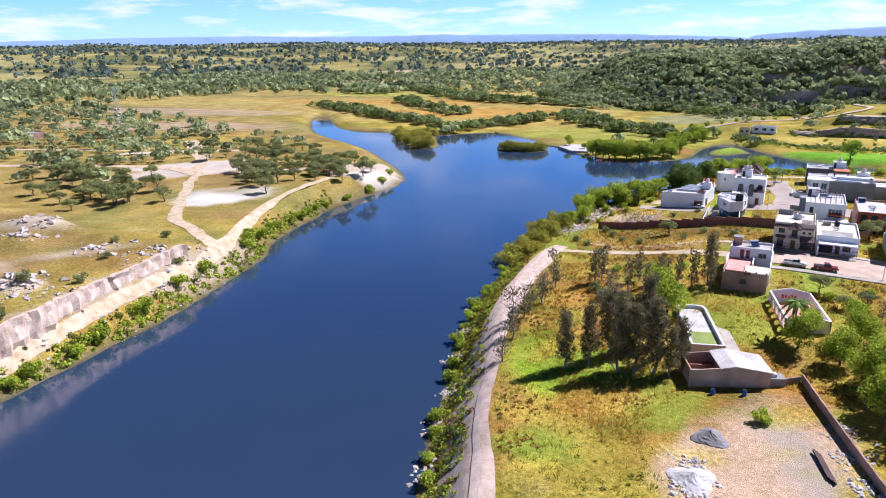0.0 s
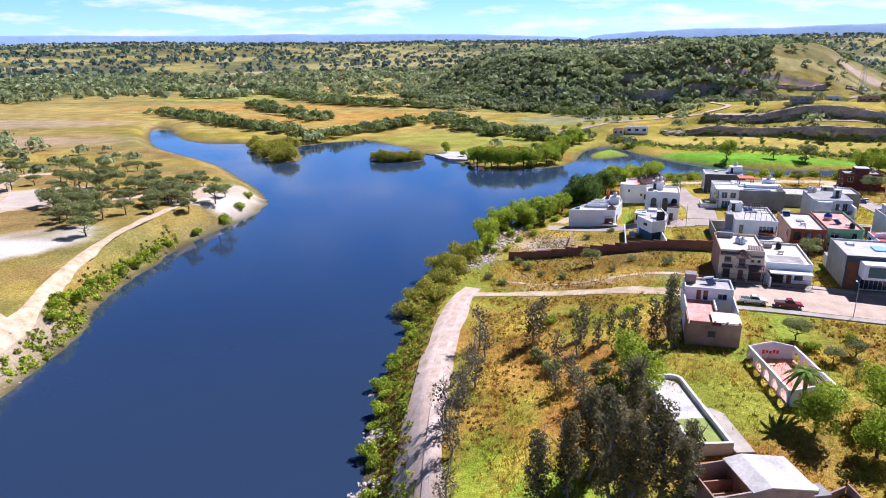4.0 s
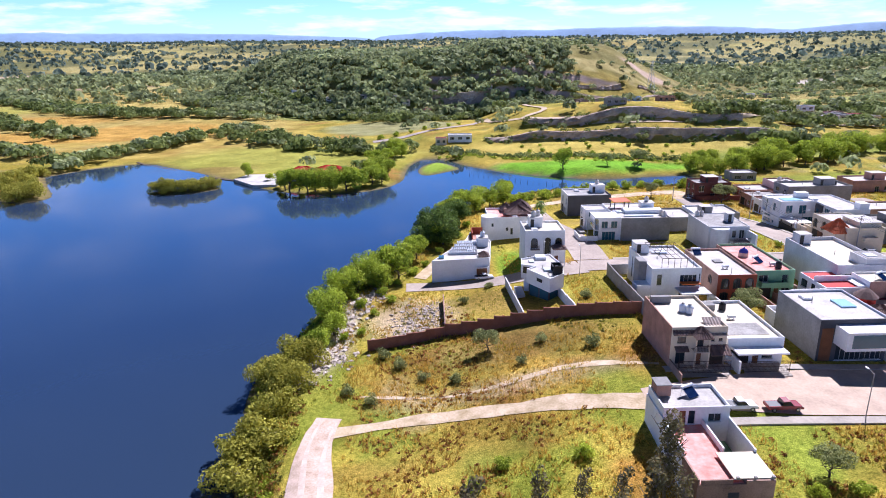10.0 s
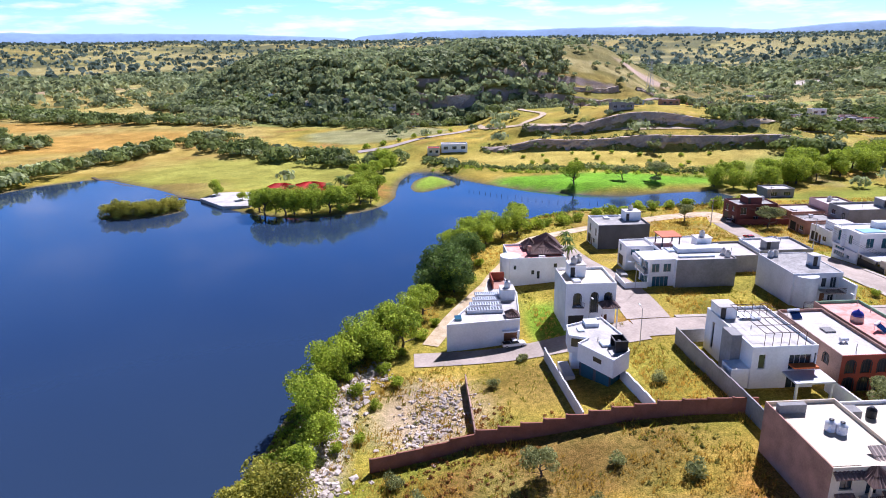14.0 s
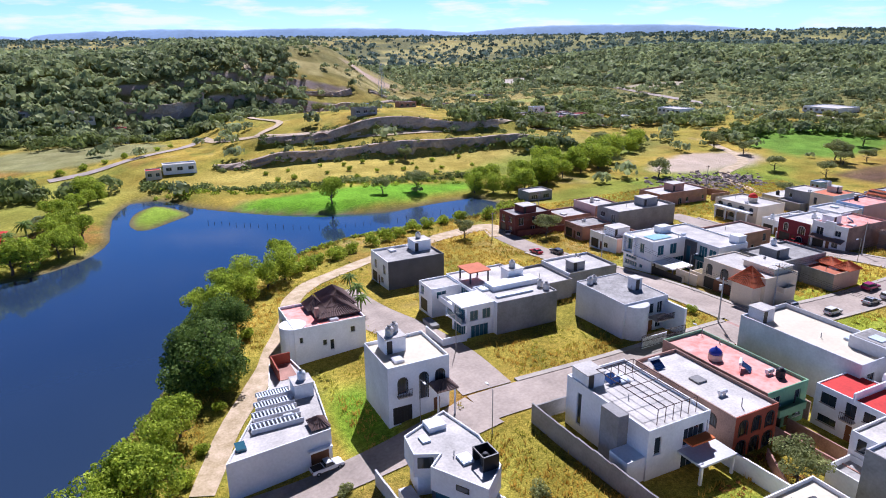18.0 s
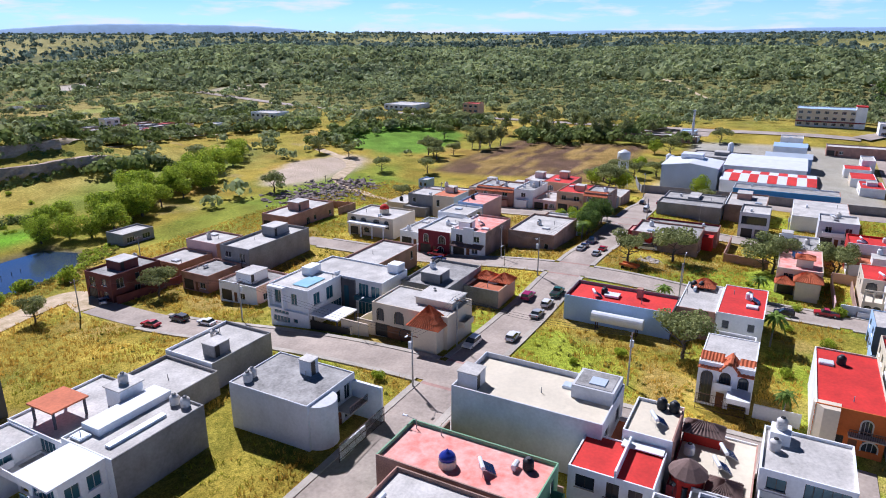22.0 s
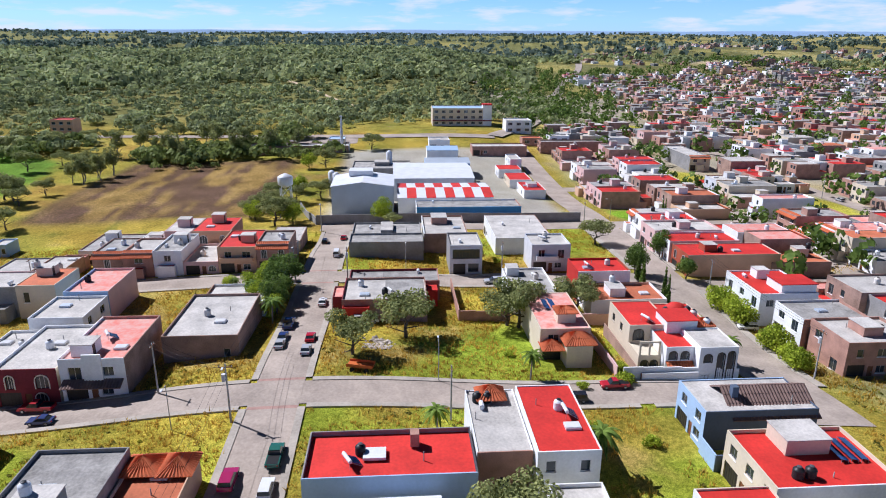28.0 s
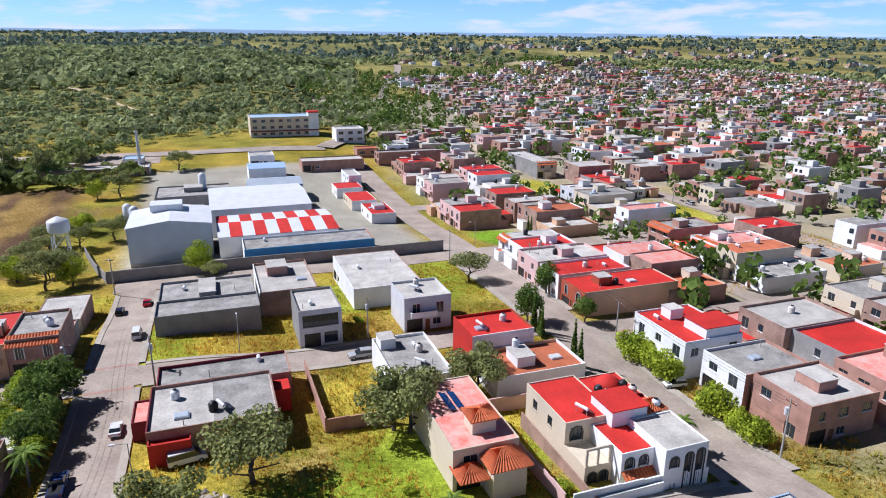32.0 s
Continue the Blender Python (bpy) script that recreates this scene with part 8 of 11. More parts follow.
def far_house(crowd, x, y, turn, rng, w=None, d=None):
    w, d = w or rng.uniform(6.5, 10), d or rng.uniform(9, 15)
    g = gz(x, y)
    h = rng.choice((3.3, 3.6, 6.0, 6.4, 6.4))
    side, top = rng.choice((0, 0, 1, 2, 2, 2, 3, 3, 4, 11, 12, 12)), rng.choice((5, 6, 6, 7, 7, 7, 8, 9, 6, 7, 7, 2))
    crowd.box(x, y, g - 2.5, g + h, w, d, turn, side, side)
    crowd.box(x, y, g + h - .1, g + h + .02, w - .5, d - .5, turn, top, top)
    if h > 4.5 and rng.random() < .7:
        side2, top2, q, lo = rng.choice((0, 1, 2, 3)), rng.choice((5, 6, 7, 7, 8)), d / 2 + 1.7, rng.uniform(2.6, 3.4)
        sg_ = rng.choice((-1, 1))
        crowd.box(x - sg_ * q * math.sin(turn), y + sg_ * q * math.cos(turn), g - 2.5, g + lo, w, 3.4, turn, side2, side2)
        crowd.box(x - sg_ * q * math.sin(turn), y + sg_ * q * math.cos(turn), g + lo, g + lo + .02, w - .4, 3.0, turn, top2, top2)
    if rng.random() < .6:
        crowd.box(x + rng.uniform(-1.5, 1.5), y + rng.uniform(-2, 2), g + h, g + h + 2.2, 2.8, 3.0, turn, side, 6)
    if rng.random() < .6:
        crowd.box(x + rng.uniform(-2, 2), y + rng.uniform(-2, 2), g + h, g + h + 1.3, 1.0, 1.0, turn + .6, rng.choice((10, 0, 1)), 10)
    c, s = math.cos(turn), math.sin(turn)
    for sgn in (1, -1):
        for k in range(3):
            for z in ((.9,) if h < 4.5 else (.9, 3.9)):
                if rng.random() < .65:
                    u, v = (k - 1) * w * .3, sgn * (d / 2)
                    crowd.box(x + u * c - v * s, y + u * s + v * c, g + z, g + z + 1.3, 1.3, .12, turn, 10, 10)


town = Crowd()
for bx in range(12):
    for by in range(16):
        ox, oy = 274 + bx * 46, 84 - by * 44
        for k in range(5):
            for side_ in (0, 1):
                x, y = ox + 4 + k * 8 + far_rng.uniform(-1, 1), oy - side_ * 17 + far_rng.uniform(-1.5, 1.5)
                r_ = math.hypot(x - 20, y - 220)
                if (y > 48 and x < 330) or far_rng.random() < .10 or r_ > 1150 or y > 34 - (x - 330) * .05 or y < -620 or math.hypot((x - 420) / 26, (y - 60) / 19) < 1:
                    continue
                wob = .18 * float(fbm(np.array([x]), np.array([y]), 300, 41)[0])
                far_house(town, x + 12 * wob, y, wob, far_rng)
for by in range(11):
    for side_ in (0, 1):
        for k in range(25):
            x, y = 110 + 9 * k + far_rng.uniform(-.6, .6), 33 - 42 * by - 17 * side_ + far_rng.uniform(-1.2, 1.2)
            if min(abs(x - 154), abs(x - 207.5), abs(x - 268)) > 9 and far_rng.random() > .12 and not (x > 270 and y < 50 and by > 0):
                far_house(town, x, y, 0, far_rng, far_rng.uniform(6.5, 8.6), far_rng.uniform(10, 14.5))
for k in range(60):
    x, y = far_rng.uniform(346, 415), far_rng.uniform(20, 122)
    if math.hypot((x - 420) / 26, (y - 60) / 19) > 1 and not (x > 380 and y > 98):
        far_house(town, x, y, .05, far_rng)
for k in range(520):
    x, y = far_rng.uniform(690, 1500), far_rng.uniform(-1150, -60)
    if math.hypot(x - 20, y - 220) > 1060 and y < -60 - .1 * (x - 690) and float(fbm(np.array([x]), np.array([y]), 210, 43)[0]) > .02:
        far_house(town, x, y, .3, far_rng)
town.finish("distant_houses", FAR_MATS, "crowded distant town of flat red and white roofs", "houses")

# ---- trees and shrubs ----
def leaf_cloud(blobs, count, size, seed, droop=0.0, flat=0.0):
    """Small four-sided leaf clumps over the outer parts of several rounded masses. blobs: (x, y, z, rx, ry, rz)."""
    rng = np.random.RandomState(seed)
    b = np.array(blobs, float)
    vol = (b[:, 3] * b[:, 4] * b[:, 5]) ** .67
    pick = rng.choice(len(b), count, p=vol / vol.sum())
    d = rng.normal(size=(count, 3))
    d /= np.linalg.norm(d, axis=1)[:, None]
    r = 1 - .55 * rng.rand(count) ** 2
    c = b[pick, :3] + d * r[:, None] * b[pick, 3:]
    n = d + rng.normal(size=(count, 3)) * .7
    n[:, 2] += flat
    n /= np.linalg.norm(n, axis=1)[:, None]
    u = np.cross(n, rng.normal(size=(count, 3)))
    u /= np.linalg.norm(u, axis=1)[:, None] + 1e-9
    v = np.cross(n, u)
    s = size * (.6 + .8 * rng.rand(count))[:, None]
    v = v - np.array([0, 0, droop])
    q = np.stack([c - u * s, c - v * s * .6 + n * s * .2, c + u * s, c + v * s * .8], 1)
    return q.reshape(-1, 3), np.arange(count * 4).reshape(-1, 4)


def branch_work(shape, h, r, limbs, reach, rng, top=.85, twigs=3, start=.35):
    """A tapered, slightly bent trunk with limbs and twigs."""
    p = Vector((0, 0, -.4))
    steps = 5
    pts = [p]
    for k in range(1, steps + 1):
        pts.append(Vector((rng.uniform(-.05, .05) * h, rng.uniform(-.05, .05) * h, h * top * k / steps)))
    for k in range(steps):
        shape.rod(pts[k], pts[k + 1], r * (1 - .75 * k / steps), r * (1 - .75 * (k + 1) / steps), 6)
    for k in range(limbs):
        t = start + (1 - start) * k / max(1, limbs)
        base = pts[min(steps, int(t * steps))]
        a = k * 2.4 + rng.uniform(-.4, .4)
        tip = base + Vector((math.cos(a) * reach, math.sin(a) * reach, h * .22 * rng.uniform(.6, 1.2)))
        shape.rod(base, tip, r * .4, r * .12, 4)
        for j in range(twigs):
            b2 = base.lerp(tip, .45 + .2 * j)
            shape.rod(b2, b2 + Vector((rng.uniform(-1, 1) * reach * .45, rng.uniform(-1, 1) * reach * .45, rng.uniform(.2, .6) * reach * .6)), r * .14, r * .04, 3)
    return shape


PLANTS = {}


def plant_kind(kind, variants, build):
    PLANTS[kind] = []
    for k in range(variants):
        PLANTS[kind].append(build(random.Random(hash_of(kind) + k), hash_of(kind) + k))


def hash_of(text):
    return sum(ord(c) * (i + 3) for i, c in enumerate(text)) % 9973


def make(label, category, group, trunk, bark, leaves=None, leaf_m=None, name="tree", crown_name="crown"):
    ob = thing(name, pose(0, 0, -500), label, category, group)
    if trunk is not None:
        part("trunk", trunk, bark, ob)
    if leaves is not None:
        c = new(crown_name, quick_mesh(crown_name, leaves[0], leaves[1], leaf_m))
        c.parent = ob
    return ob


def lumps(rng, n, spread, z0, z1, r0, r1, squash=.75):
    out = []
    for k in range(n):
        a, q = k * 2.4 + rng.uniform(-.5, .5), spread * math.sqrt((k + .3) / n)
        rr = rng.uniform(r0, r1)
        out.append((math.cos(a) * q, math.sin(a) * q, rng.uniform(z0, z1), rr, rr, rr * squash))
    return out


plant_kind("mesquite", 3, lambda g, s: make("spreading olive-green mesquite tree with a dark trunk", "tree", "mesquite trees", branch_work(Shape(), 4.2, .22, 6, 2.2, g, .7), BARK, leaf_cloud(lumps(g, 9, 2.6, 3.2, 4.6, 1.0, 1.6, .6), 3000, .15, s, flat=.5), L_MESQ))
plant_kind("willow", 3, lambda g, s: make("bright yellow-green willow on the lake bank", "tree", "lakeside willows", branch_work(Shape(), 5.0, .25, 6, 2.0, g), BARK, leaf_cloud(lumps(g, 10, 2.4, 1.8, 5.6, 1.2, 1.9, .9), 3400, .18, s), L_BRIGHT))
plant_kind("dark", 3, lambda g, s: make("tall dark green lakeside tree", "tree", "lakeside trees", branch_work(Shape(), 8.0, .3, 7, 2.6, g), BARK, leaf_cloud(lumps(g, 12, 3.2, 2.2, 8.2, 1.5, 2.4, .9), 4200, .22, s), L_DARK))
plant_kind("broad", 3, lambda g, s: make("broad green leafy tree", "tree", "garden trees", branch_work(Shape(), 5.5, .26, 6, 2.2, g), BARK, leaf_cloud(lumps(g, 11, 2.7, 2.6, 6.2, 1.2, 2.0, .85), 3600, .19, s), L_BRIGHT))
plant_kind("casuarina", 3, lambda g, s: make("tall thin grey-green casuarina with feathery branches", "tree", "casuarinas by the old pool", branch_work(Shape(), 11.5, .24, 16, 1.9, g, .95, 3, .15), GREYBARK, leaf_cloud([(math.cos(k * 2.4) * 1.2 * (1 - k / 22), math.sin(k * 2.4) * 1.2 * (1 - k / 22), 2.2 + k * .6, .95, .95, 1.0) for k in range(16)], 2600, .16, s, .3), L_GREYG))
plant_kind("thin", 3, lambda g, s: make("slender half-bare tree with thin grey-green foliage", "tree", "half-bare trees in the paddock", branch_work(Shape(), 7.5, .15, 13, 1.1, g, .97, 3, .12), GREYBARK, leaf_cloud([(math.cos(k * 2.4) * .6, math.sin(k * 2.4) * .6, 1.6 + k * .6, .6, .6, .8) for k in range(10)], 420, .2, s, .2), L_GREYG))
plant_kind("bare", 3, lambda g, s: make("leafless grey tree with fine twigs beside the lane", "tree", "bare trees along the lane", branch_work(Shape(), 6.5, .15, 16, 1.5, g, .97, 5, .1), GREYBARK, leaf_cloud(lumps(g, 6, 1.0, 1.5, 5.5, .8, 1.2, 1), 300, .17, s), L_GREYG))
plant_kind("yellow", 2, lambda g, s: make("dense yellow-green bush on the lake bank", "bush", "bushes on the bank", branch_work(Shape(), 2.6, .16, 6, 1.6, g), GREYBARK, leaf_cloud(lumps(g, 10, 2.8, .8, 3.4, 1.1, 1.7, .85), 3200, .17, s), L_YELLOW, "bush"))
plant_kind("shrub", 3, lambda g, s: make("low green shrub among dry grass", "shrub", "low shrubs", branch_work(Shape(), 1.0, .06, 5, .6, g), BARK, leaf_cloud(lumps(g, 6, .8, .4, 1.1, .45, .75, .85), 800, .12, s), L_BRIGHT, "shrub"))
plant_kind("dryshrub", 2, lambda g, s: make("low olive shrub in dry grass", "shrub", "low shrubs", branch_work(Shape(), 1.0, .06, 5, .6, g), BARK, leaf_cloud(lumps(g, 6, .8, .4, 1.1, .45, .75, .8), 800, .11, s), L_MESQ, "shrub"))
plant_kind("ficus", 2, lambda g, s: make("round dark street tree", "tree", "street trees", branch_work(Shape(), 3.6, .2, 5, 1.2, g), BARK, leaf_cloud(lumps(g, 8, 1.6, 2.4, 5.2, 1.1, 1.5, .95), 3000, .16, s), L_DARK))
plant_kind("hedge", 2, lambda g, s: make("clipped bright green garden bush", "bush", "avenue bushes", branch_work(Shape(), 1.4, .1, 5, .8, g), BARK, leaf_cloud(lumps(g, 7, 1.2, .8, 2.0, .8, 1.1, .9), 2000, .13, s), L_BRIGHT, "bush"))
plant_kind("cypress", 1, lambda g, s: make("narrow dark green cypress tree", "tree", "cypresses of the avenue", Shape().rod((0, 0, -.3), (0, 0, 6.2), .12, .03, 6), BARK, leaf_cloud([(0, 0, .8 + .55 * k, .55 * (1.1 - k / 11), .55 * (1.1 - k / 11), .6) for k in range(11)], 900, .18, s), L_DARK))
plant_kind("eucalyptus", 2, lambda g, s: make("tall open eucalyptus at the field edge", "tree", "field-edge trees", branch_work(Shape(), 11, .28, 9, 2.4, g, .9, 3, .35), GREYBARK, leaf_cloud(lumps(g, 12, 2.6, 5.5, 12.0, 1.2, 1.9, 1.0), 2600, .24, s), L_MESQ))


def palm(g, s):
    ob = thing("palm_tree", pose(0, 0, -500), "palm tree with a slim trunk and arching fronds", "palm", "palms")
    tr = Shape()
    for k in range(6):
        tr.rod((.04 * k, 0, -.3 + .85 * k), (.04 * (k + 1), 0, -.3 + .85 * (k + 1)), .17 - .01 * k, .15 - .01 * k, 7)
    part("trunk", tr, GREYBARK, ob)
    v, f = [], []
    for k in range(22):
        a, lift = k * 2.4, .9 - 1.3 * (k / 22)
        prev = None
        for j in range(7):
            t = j / 6
            p = Vector((.24 + math.cos(a) * 2.3 * t, math.sin(a) * 2.3 * t, 4.9 + lift * 1.7 * t - 1.7 * t * t))
            side = Vector((-math.sin(a), math.cos(a), 0)) * (.34 * (1 - t) ** .6 * (.4 + min(1, 3 * t) * .6) + .03)
            cur = (p + side - Vector((0, 0, .16 * (1 - t))), p, p - side - Vector((0, 0, .16 * (1 - t))))
            if prev:
                for i in (0, 1):
                    n = len(v)
                    v += [prev[i], prev[i + 1], cur[i + 1], cur[i]]
                    f.append((n, n + 1, n + 2, n + 3))
            prev = cur
    c = new("fronds", quick_mesh("fronds", np.array([tuple(q) for q in v]), np.array(f), L_PALM))
    c.parent = ob
    return ob


plant_kind("palm", 1, palm)
plant_rng = random.Random(5)


def plant(kind, spots, scale=1.0, vary=.22):
    for x, y in spots:
        src = plant_rng.choice(PLANTS[kind])
        s = scale * plant_rng.uniform(1 - vary, 1 + vary)
        copy_thing(src, pose(x, y, gz(x, y), 0, 0, plant_rng.uniform(0, 360)) @ Matrix.Diagonal((s, s, s * plant_rng.uniform(.9, 1.1), 1)))


# paddock, pool and lane
plant("casuarina", [(-26, 96), (-21, 96), (-19, 97.5), (-16, 98), (-13.5, 98), (-12.5, 101), (-24, 100), (-17, 102), (-22, 104), (-19, 107)], 1.0)
plant("casuarina", [(-29, 93)], .75)
plant("bare", [(-41, 100), (-39, 91), (-42.5, 109), (-42, 118), (-43, 129), (-43, 114), (-44, 124), (-43, 105), (-45, 133), (-28, 121), (-31, 129), (-30, 118), (-26, 116)], 1.05)
plant("thin", [(-36, 134), (-27.5, 139), (-28, 132), (-23, 139), (-19, 138), (-16, 137), (-12.6, 137.5), (-35, 137), (-25, 135), (-21, 134)], 1.0)
plant("casuarina", [(-13.4, 140.5)], .8)
plant("broad", [(4, 116), (10, 112), (14, 106), (15, 98), (13, 121), (17, 110), (18, 102), (20, 94)], 1.0)
plant("dark", [(-22, 117), (19, 116)], .62)
plant("broad", [(-18.4, 122)], 1.15)
plant("dryshrub", [(-27, 124), (-31, 125), (-24, 127), (-34, 129), (-20, 128)], 1.3)
plant("mesquite", [(7, 144), (11, 137), (15, 140), (20, 134), (24, 142)], .6)
plant("mesquite", [(-29, 183)], .75)
plant("palm", [(3.2, 120.5)], 1.35)
plant("bare", [(17, 133), (21, 130), (24, 128), (13, 132)], .6)
plant("shrub", [(9, 141), (-34, 146), (-30, 150), (-20, 150), (4, 141), (16, 146), (-2, 108), (0, 90)], 1.0)
# the east bank
plant("yellow", [(-63, 170), (-61.5, 176), (-66, 163), (-62.5, 163), (-65, 157), (-63, 180), (-66, 181), (-61, 184), (-66, 186)], 1.2)
plant("willow", [(-47, 227), (-44.5, 232), (-51, 221), (-54.5, 216), (-58, 214), (-42, 236), (-53, 219), (-57, 212), (-49, 225), (-60, 207), (-46, 222), (-50, 217), (-59, 188), (-57, 194), (-58, 200)], .95)
plant("dark", [(-39, 247), (-36, 250), (-34, 256), (-30, 262), (-36, 262), (-37.5, 255), (-32, 268), (-39, 251), (-35, 246)], .98)
plant("willow", [(-36, 247), (-36, 270), (-30, 275), (-24, 281), (-19, 286), (-27, 279), (-14, 291), (-33, 283), (-22, 296), (-12, 303), (-33, 274), (-28, 285)], 1.0)
plant("shrub", [(-60, 124), (-60, 130), (-58.5, 121), (-61, 137), (-61, 143), (-57, 116), (-62, 134), (-51, 96), (-49, 91), (-45, 79), (-55, 105), (-53, 103), (-43, 75), (-41, 69), (-57, 112), (-63, 148), (-38, 64)], 1.25)
plant("shrub", [(-58, 200), (-60, 197), (-52, 195), (-55, 193), (-47, 209), (-58, 205), (-53, 207), (-50, 203), (-55, 211), (-49, 213), (-46, 219), (-43, 225), (-40, 231), (-36, 240), (-31, 252), (-28, 262)], 1.1)
plant("dryshrub", [(-32, 206), (-26, 214), (-44, 181), (-40, 176), (-47, 185), (-20, 182), (-12, 178), (-52, 173), (-8, 200), (-35, 174), (-24, 176), (-48, 170), (-57, 190)], 1.0)
plant("shrub", [(-10, 294), (-4, 300), (1, 301), (7, 305), (14, 309), (24, 314), (36, 320), (-7, 297), (3, 303), (19, 312), (30, 318), (42, 322), (50, 326), (58, 322)], 1.9)
plant("palm", [(-4.5, 273), (-7, 260), (-6.5, 263)], .85)
# town
plant("mesquite", [(117, 209), (132, 182), (74, 190.5), (61.5, 296), (139, 167), (131, 180), (187, 149), (137, 168)], 1.35)
plant("mesquite", [(125, 200.5)], 1.9)
plant("broad", [(139, 225.2), (146, 225.4), (150.4, 225.8), (143.4, 229), (148.4, 231), (152, 229), (136, 225), (151, 236)], .62)
plant("mesquite", [(206, 203), (168, 300), (18, 188), (40, 305)], .85)
plant("palm", [(133, 224.5), (147, 225.5), (143, 226), (94, 197), (156.5, 226), (145, 230), (150, 224.6), (109.8, 182), (87, 178.6), (142, 224.4), (138, 224.6)], .95)
plant("palm", [(117, 147.5), (129, 147.5), (62, 176), (154, 230), (150, 235)], .8)
plant("ficus", [(161, 147.5), (174, 136.5), (158, 136.5), (152, 224.6), (149, 226), (139, 224.8), (144, 224.4)], 1.2)
plant("hedge", [(146, 135.2), (143, 135.2), (140, 135.2), (136, 135.2), (132, 147.5), (128.6, 148), (120, 134.8), (117, 135), (125, 134.6)], 1.55)
plant("cypress", [(155, 148), (156.5, 148.4), (143, 148), (141, 148), (153.8, 148.2), (251, 90), (246, 89.6), (256, 89.8), (238, 91), (221, 116), (223, 116)], 1.0)
plant("shrub", [(107, 175), (108, 168), (64, 205), (70, 199), (92, 200), (92, 170), (118, 184), (113, 167), (109, 168), (45, 228), (76, 176), (96, 176), (170, 178), (50, 172), (116, 242), (24, 260)], .9)
plant("broad", [(224, 246), (226, 240), (214, 233), (271, 239), (309, 240), (213, 206)], .9)
# beyond the lake and the eastern fields
plant("mesquite", [(232, 388), (232, 370), (217, 341), (225, 322), (256, 336), (154, 347), (43, 374), (57, 374), (77, 430), (59, 505), (187, 423), (183, 470)], 1.35)
plant("eucalyptus", [(291, 332), (293, 328), (294, 322), (306, 322), (300, 326), (345, 335), (176, 560), (186, 565), (338, 278), (352, 275), (287, 326)], 1.0)
plant("willow", [(22, 369), (78, 366), (84, 362), (88, 358), (94, 356), (91, 377), (100, 370), (111, 365), (121, 368), (132, 370), (145, 390), (158, 393), (170, 395), (145, 374), (130, 387), (123, 386), (205, 415), (189, 403), (84, 372), (106, 376), (116, 378), (138, 380)], 1.45)
plant("yellow", [(-149, 345), (-145, 343.5), (-141, 345), (-137, 346), (-134, 348), (-131, 351), (-129, 354), (-146, 346), (-138, 349)], 1.1)
plant("willow", [(-97, 345), (-91, 342), (-84, 340), (-78, 340), (-72, 341), (-66, 346), (-62, 350), (-59.5, 358), (-56, 366), (-63, 384), (-66, 394), (-59, 402), (-55, 410), (-62, 374), (-94, 340), (-87, 339), (-58, 352), (-68, 342), (-64, 366), (-60, 396), (-52, 418), (-56, 424)], 1.3)
plant("broad", [(-107, 362), (-119, 372), (-70, 350), (-80, 352), (-92, 352), (-100, 350)], .7)
plant("palm", [(-88, 362), (-80, 360), (-74, 358), (-70, 366)], 1.2)
plant("yellow", [(-226, 358), (-214, 347), (-199, 333), (-195, 338), (-215, 355), (-219, 386), (-222, 366), (-206, 343), (-232, 368), (-238, 376), (-204, 350), (-210, 360), (-218, 374)], 1.35)
plant("willow", [(118, 376), (112, 372), (124, 380), (132, 376), (140, 382), (148, 386), (156, 390), (164, 394), (174, 398), (182, 404), (150, 378), (160, 384), (108, 366), (98, 362), (200, 412)], 1.6)
plant("eucalyptus", [(331, 300), (336, 306), (342, 311), (348, 318), (354, 327), (345, 262), (352, 250), (362, 292), (370, 300)], .95)
plant("mesquite", [(262, 230), (256, 238), (248, 244), (240, 247), (229, 249), (222, 236), (311, 233), (346, 214), (258, 246), (213, 238), (317, 340), (326, 352), (312, 360), (258, 340), (250, 331), (266, 330)], 1.5)
plant("mesquite", [(384, 300), (388, 320), (392, 338), (380, 352), (386, 366), (378, 380), (384, 396), (380, 410), (376, 424), (362, 372), (350, 390), (360, 404), (340, 400)], 1.5)
orchard_rng = random.Random(29)
plant("shrub", [(12 + 11 * i + orchard_rng.uniform(-3, 3), 404 + 13 * j - .08 * 11 * i + orchard_rng.uniform(-3, 3)) for i in range(9) for j in range(3)], 1.0, .35)
plant("shrub", [(-66, 470), (-57, 473), (-48, 477), (-40, 484), (-33, 492), (-25, 500), (-18, 509)], 1.5)
# western bank scrub
scrub_rng = random.Random(17)
for cx_, cy_, rx_, ry_, n_ in ((-218, 143, 24, 12, 18), (-246, 152, 26, 10, 10), (-188, 190, 18, 14, 14), (-196, 232, 26, 14, 16), (-232, 222, 26, 12, 10), (-170, 212, 12, 12, 9), (-262, 262, 34, 14, 12), (-290, 180, 26, 12, 7)):
    plant("mesquite", [(cx_ + scrub_rng.uniform(-1, 1) * rx_, cy_ + scrub_rng.uniform(-1, 1) * ry_) for _ in range(n_)], 1.0, .3)
plant("mesquite", [(-163, 168), (-213, 133), (-217, 127), (-193, 131), (-197, 138), (-214, 158), (-229, 173), (-185, 143), (-206, 206), (-165, 197), (-190, 219), (-175, 215), (-169, 222), (-236, 250), (-230, 131), (-241, 132), (-187, 252), (-217, 261)], .95)
plant("mesquite", [(-203, 122), (-207, 140), (-222, 142), (-178, 190), (-184, 204), (-196, 232), (-205, 246), (-224, 240), (-174, 205), (-182, 178), (-158, 205), (-160, 228), (-200, 214), (-212, 226), (-176, 246), (-186, 238)], .85)
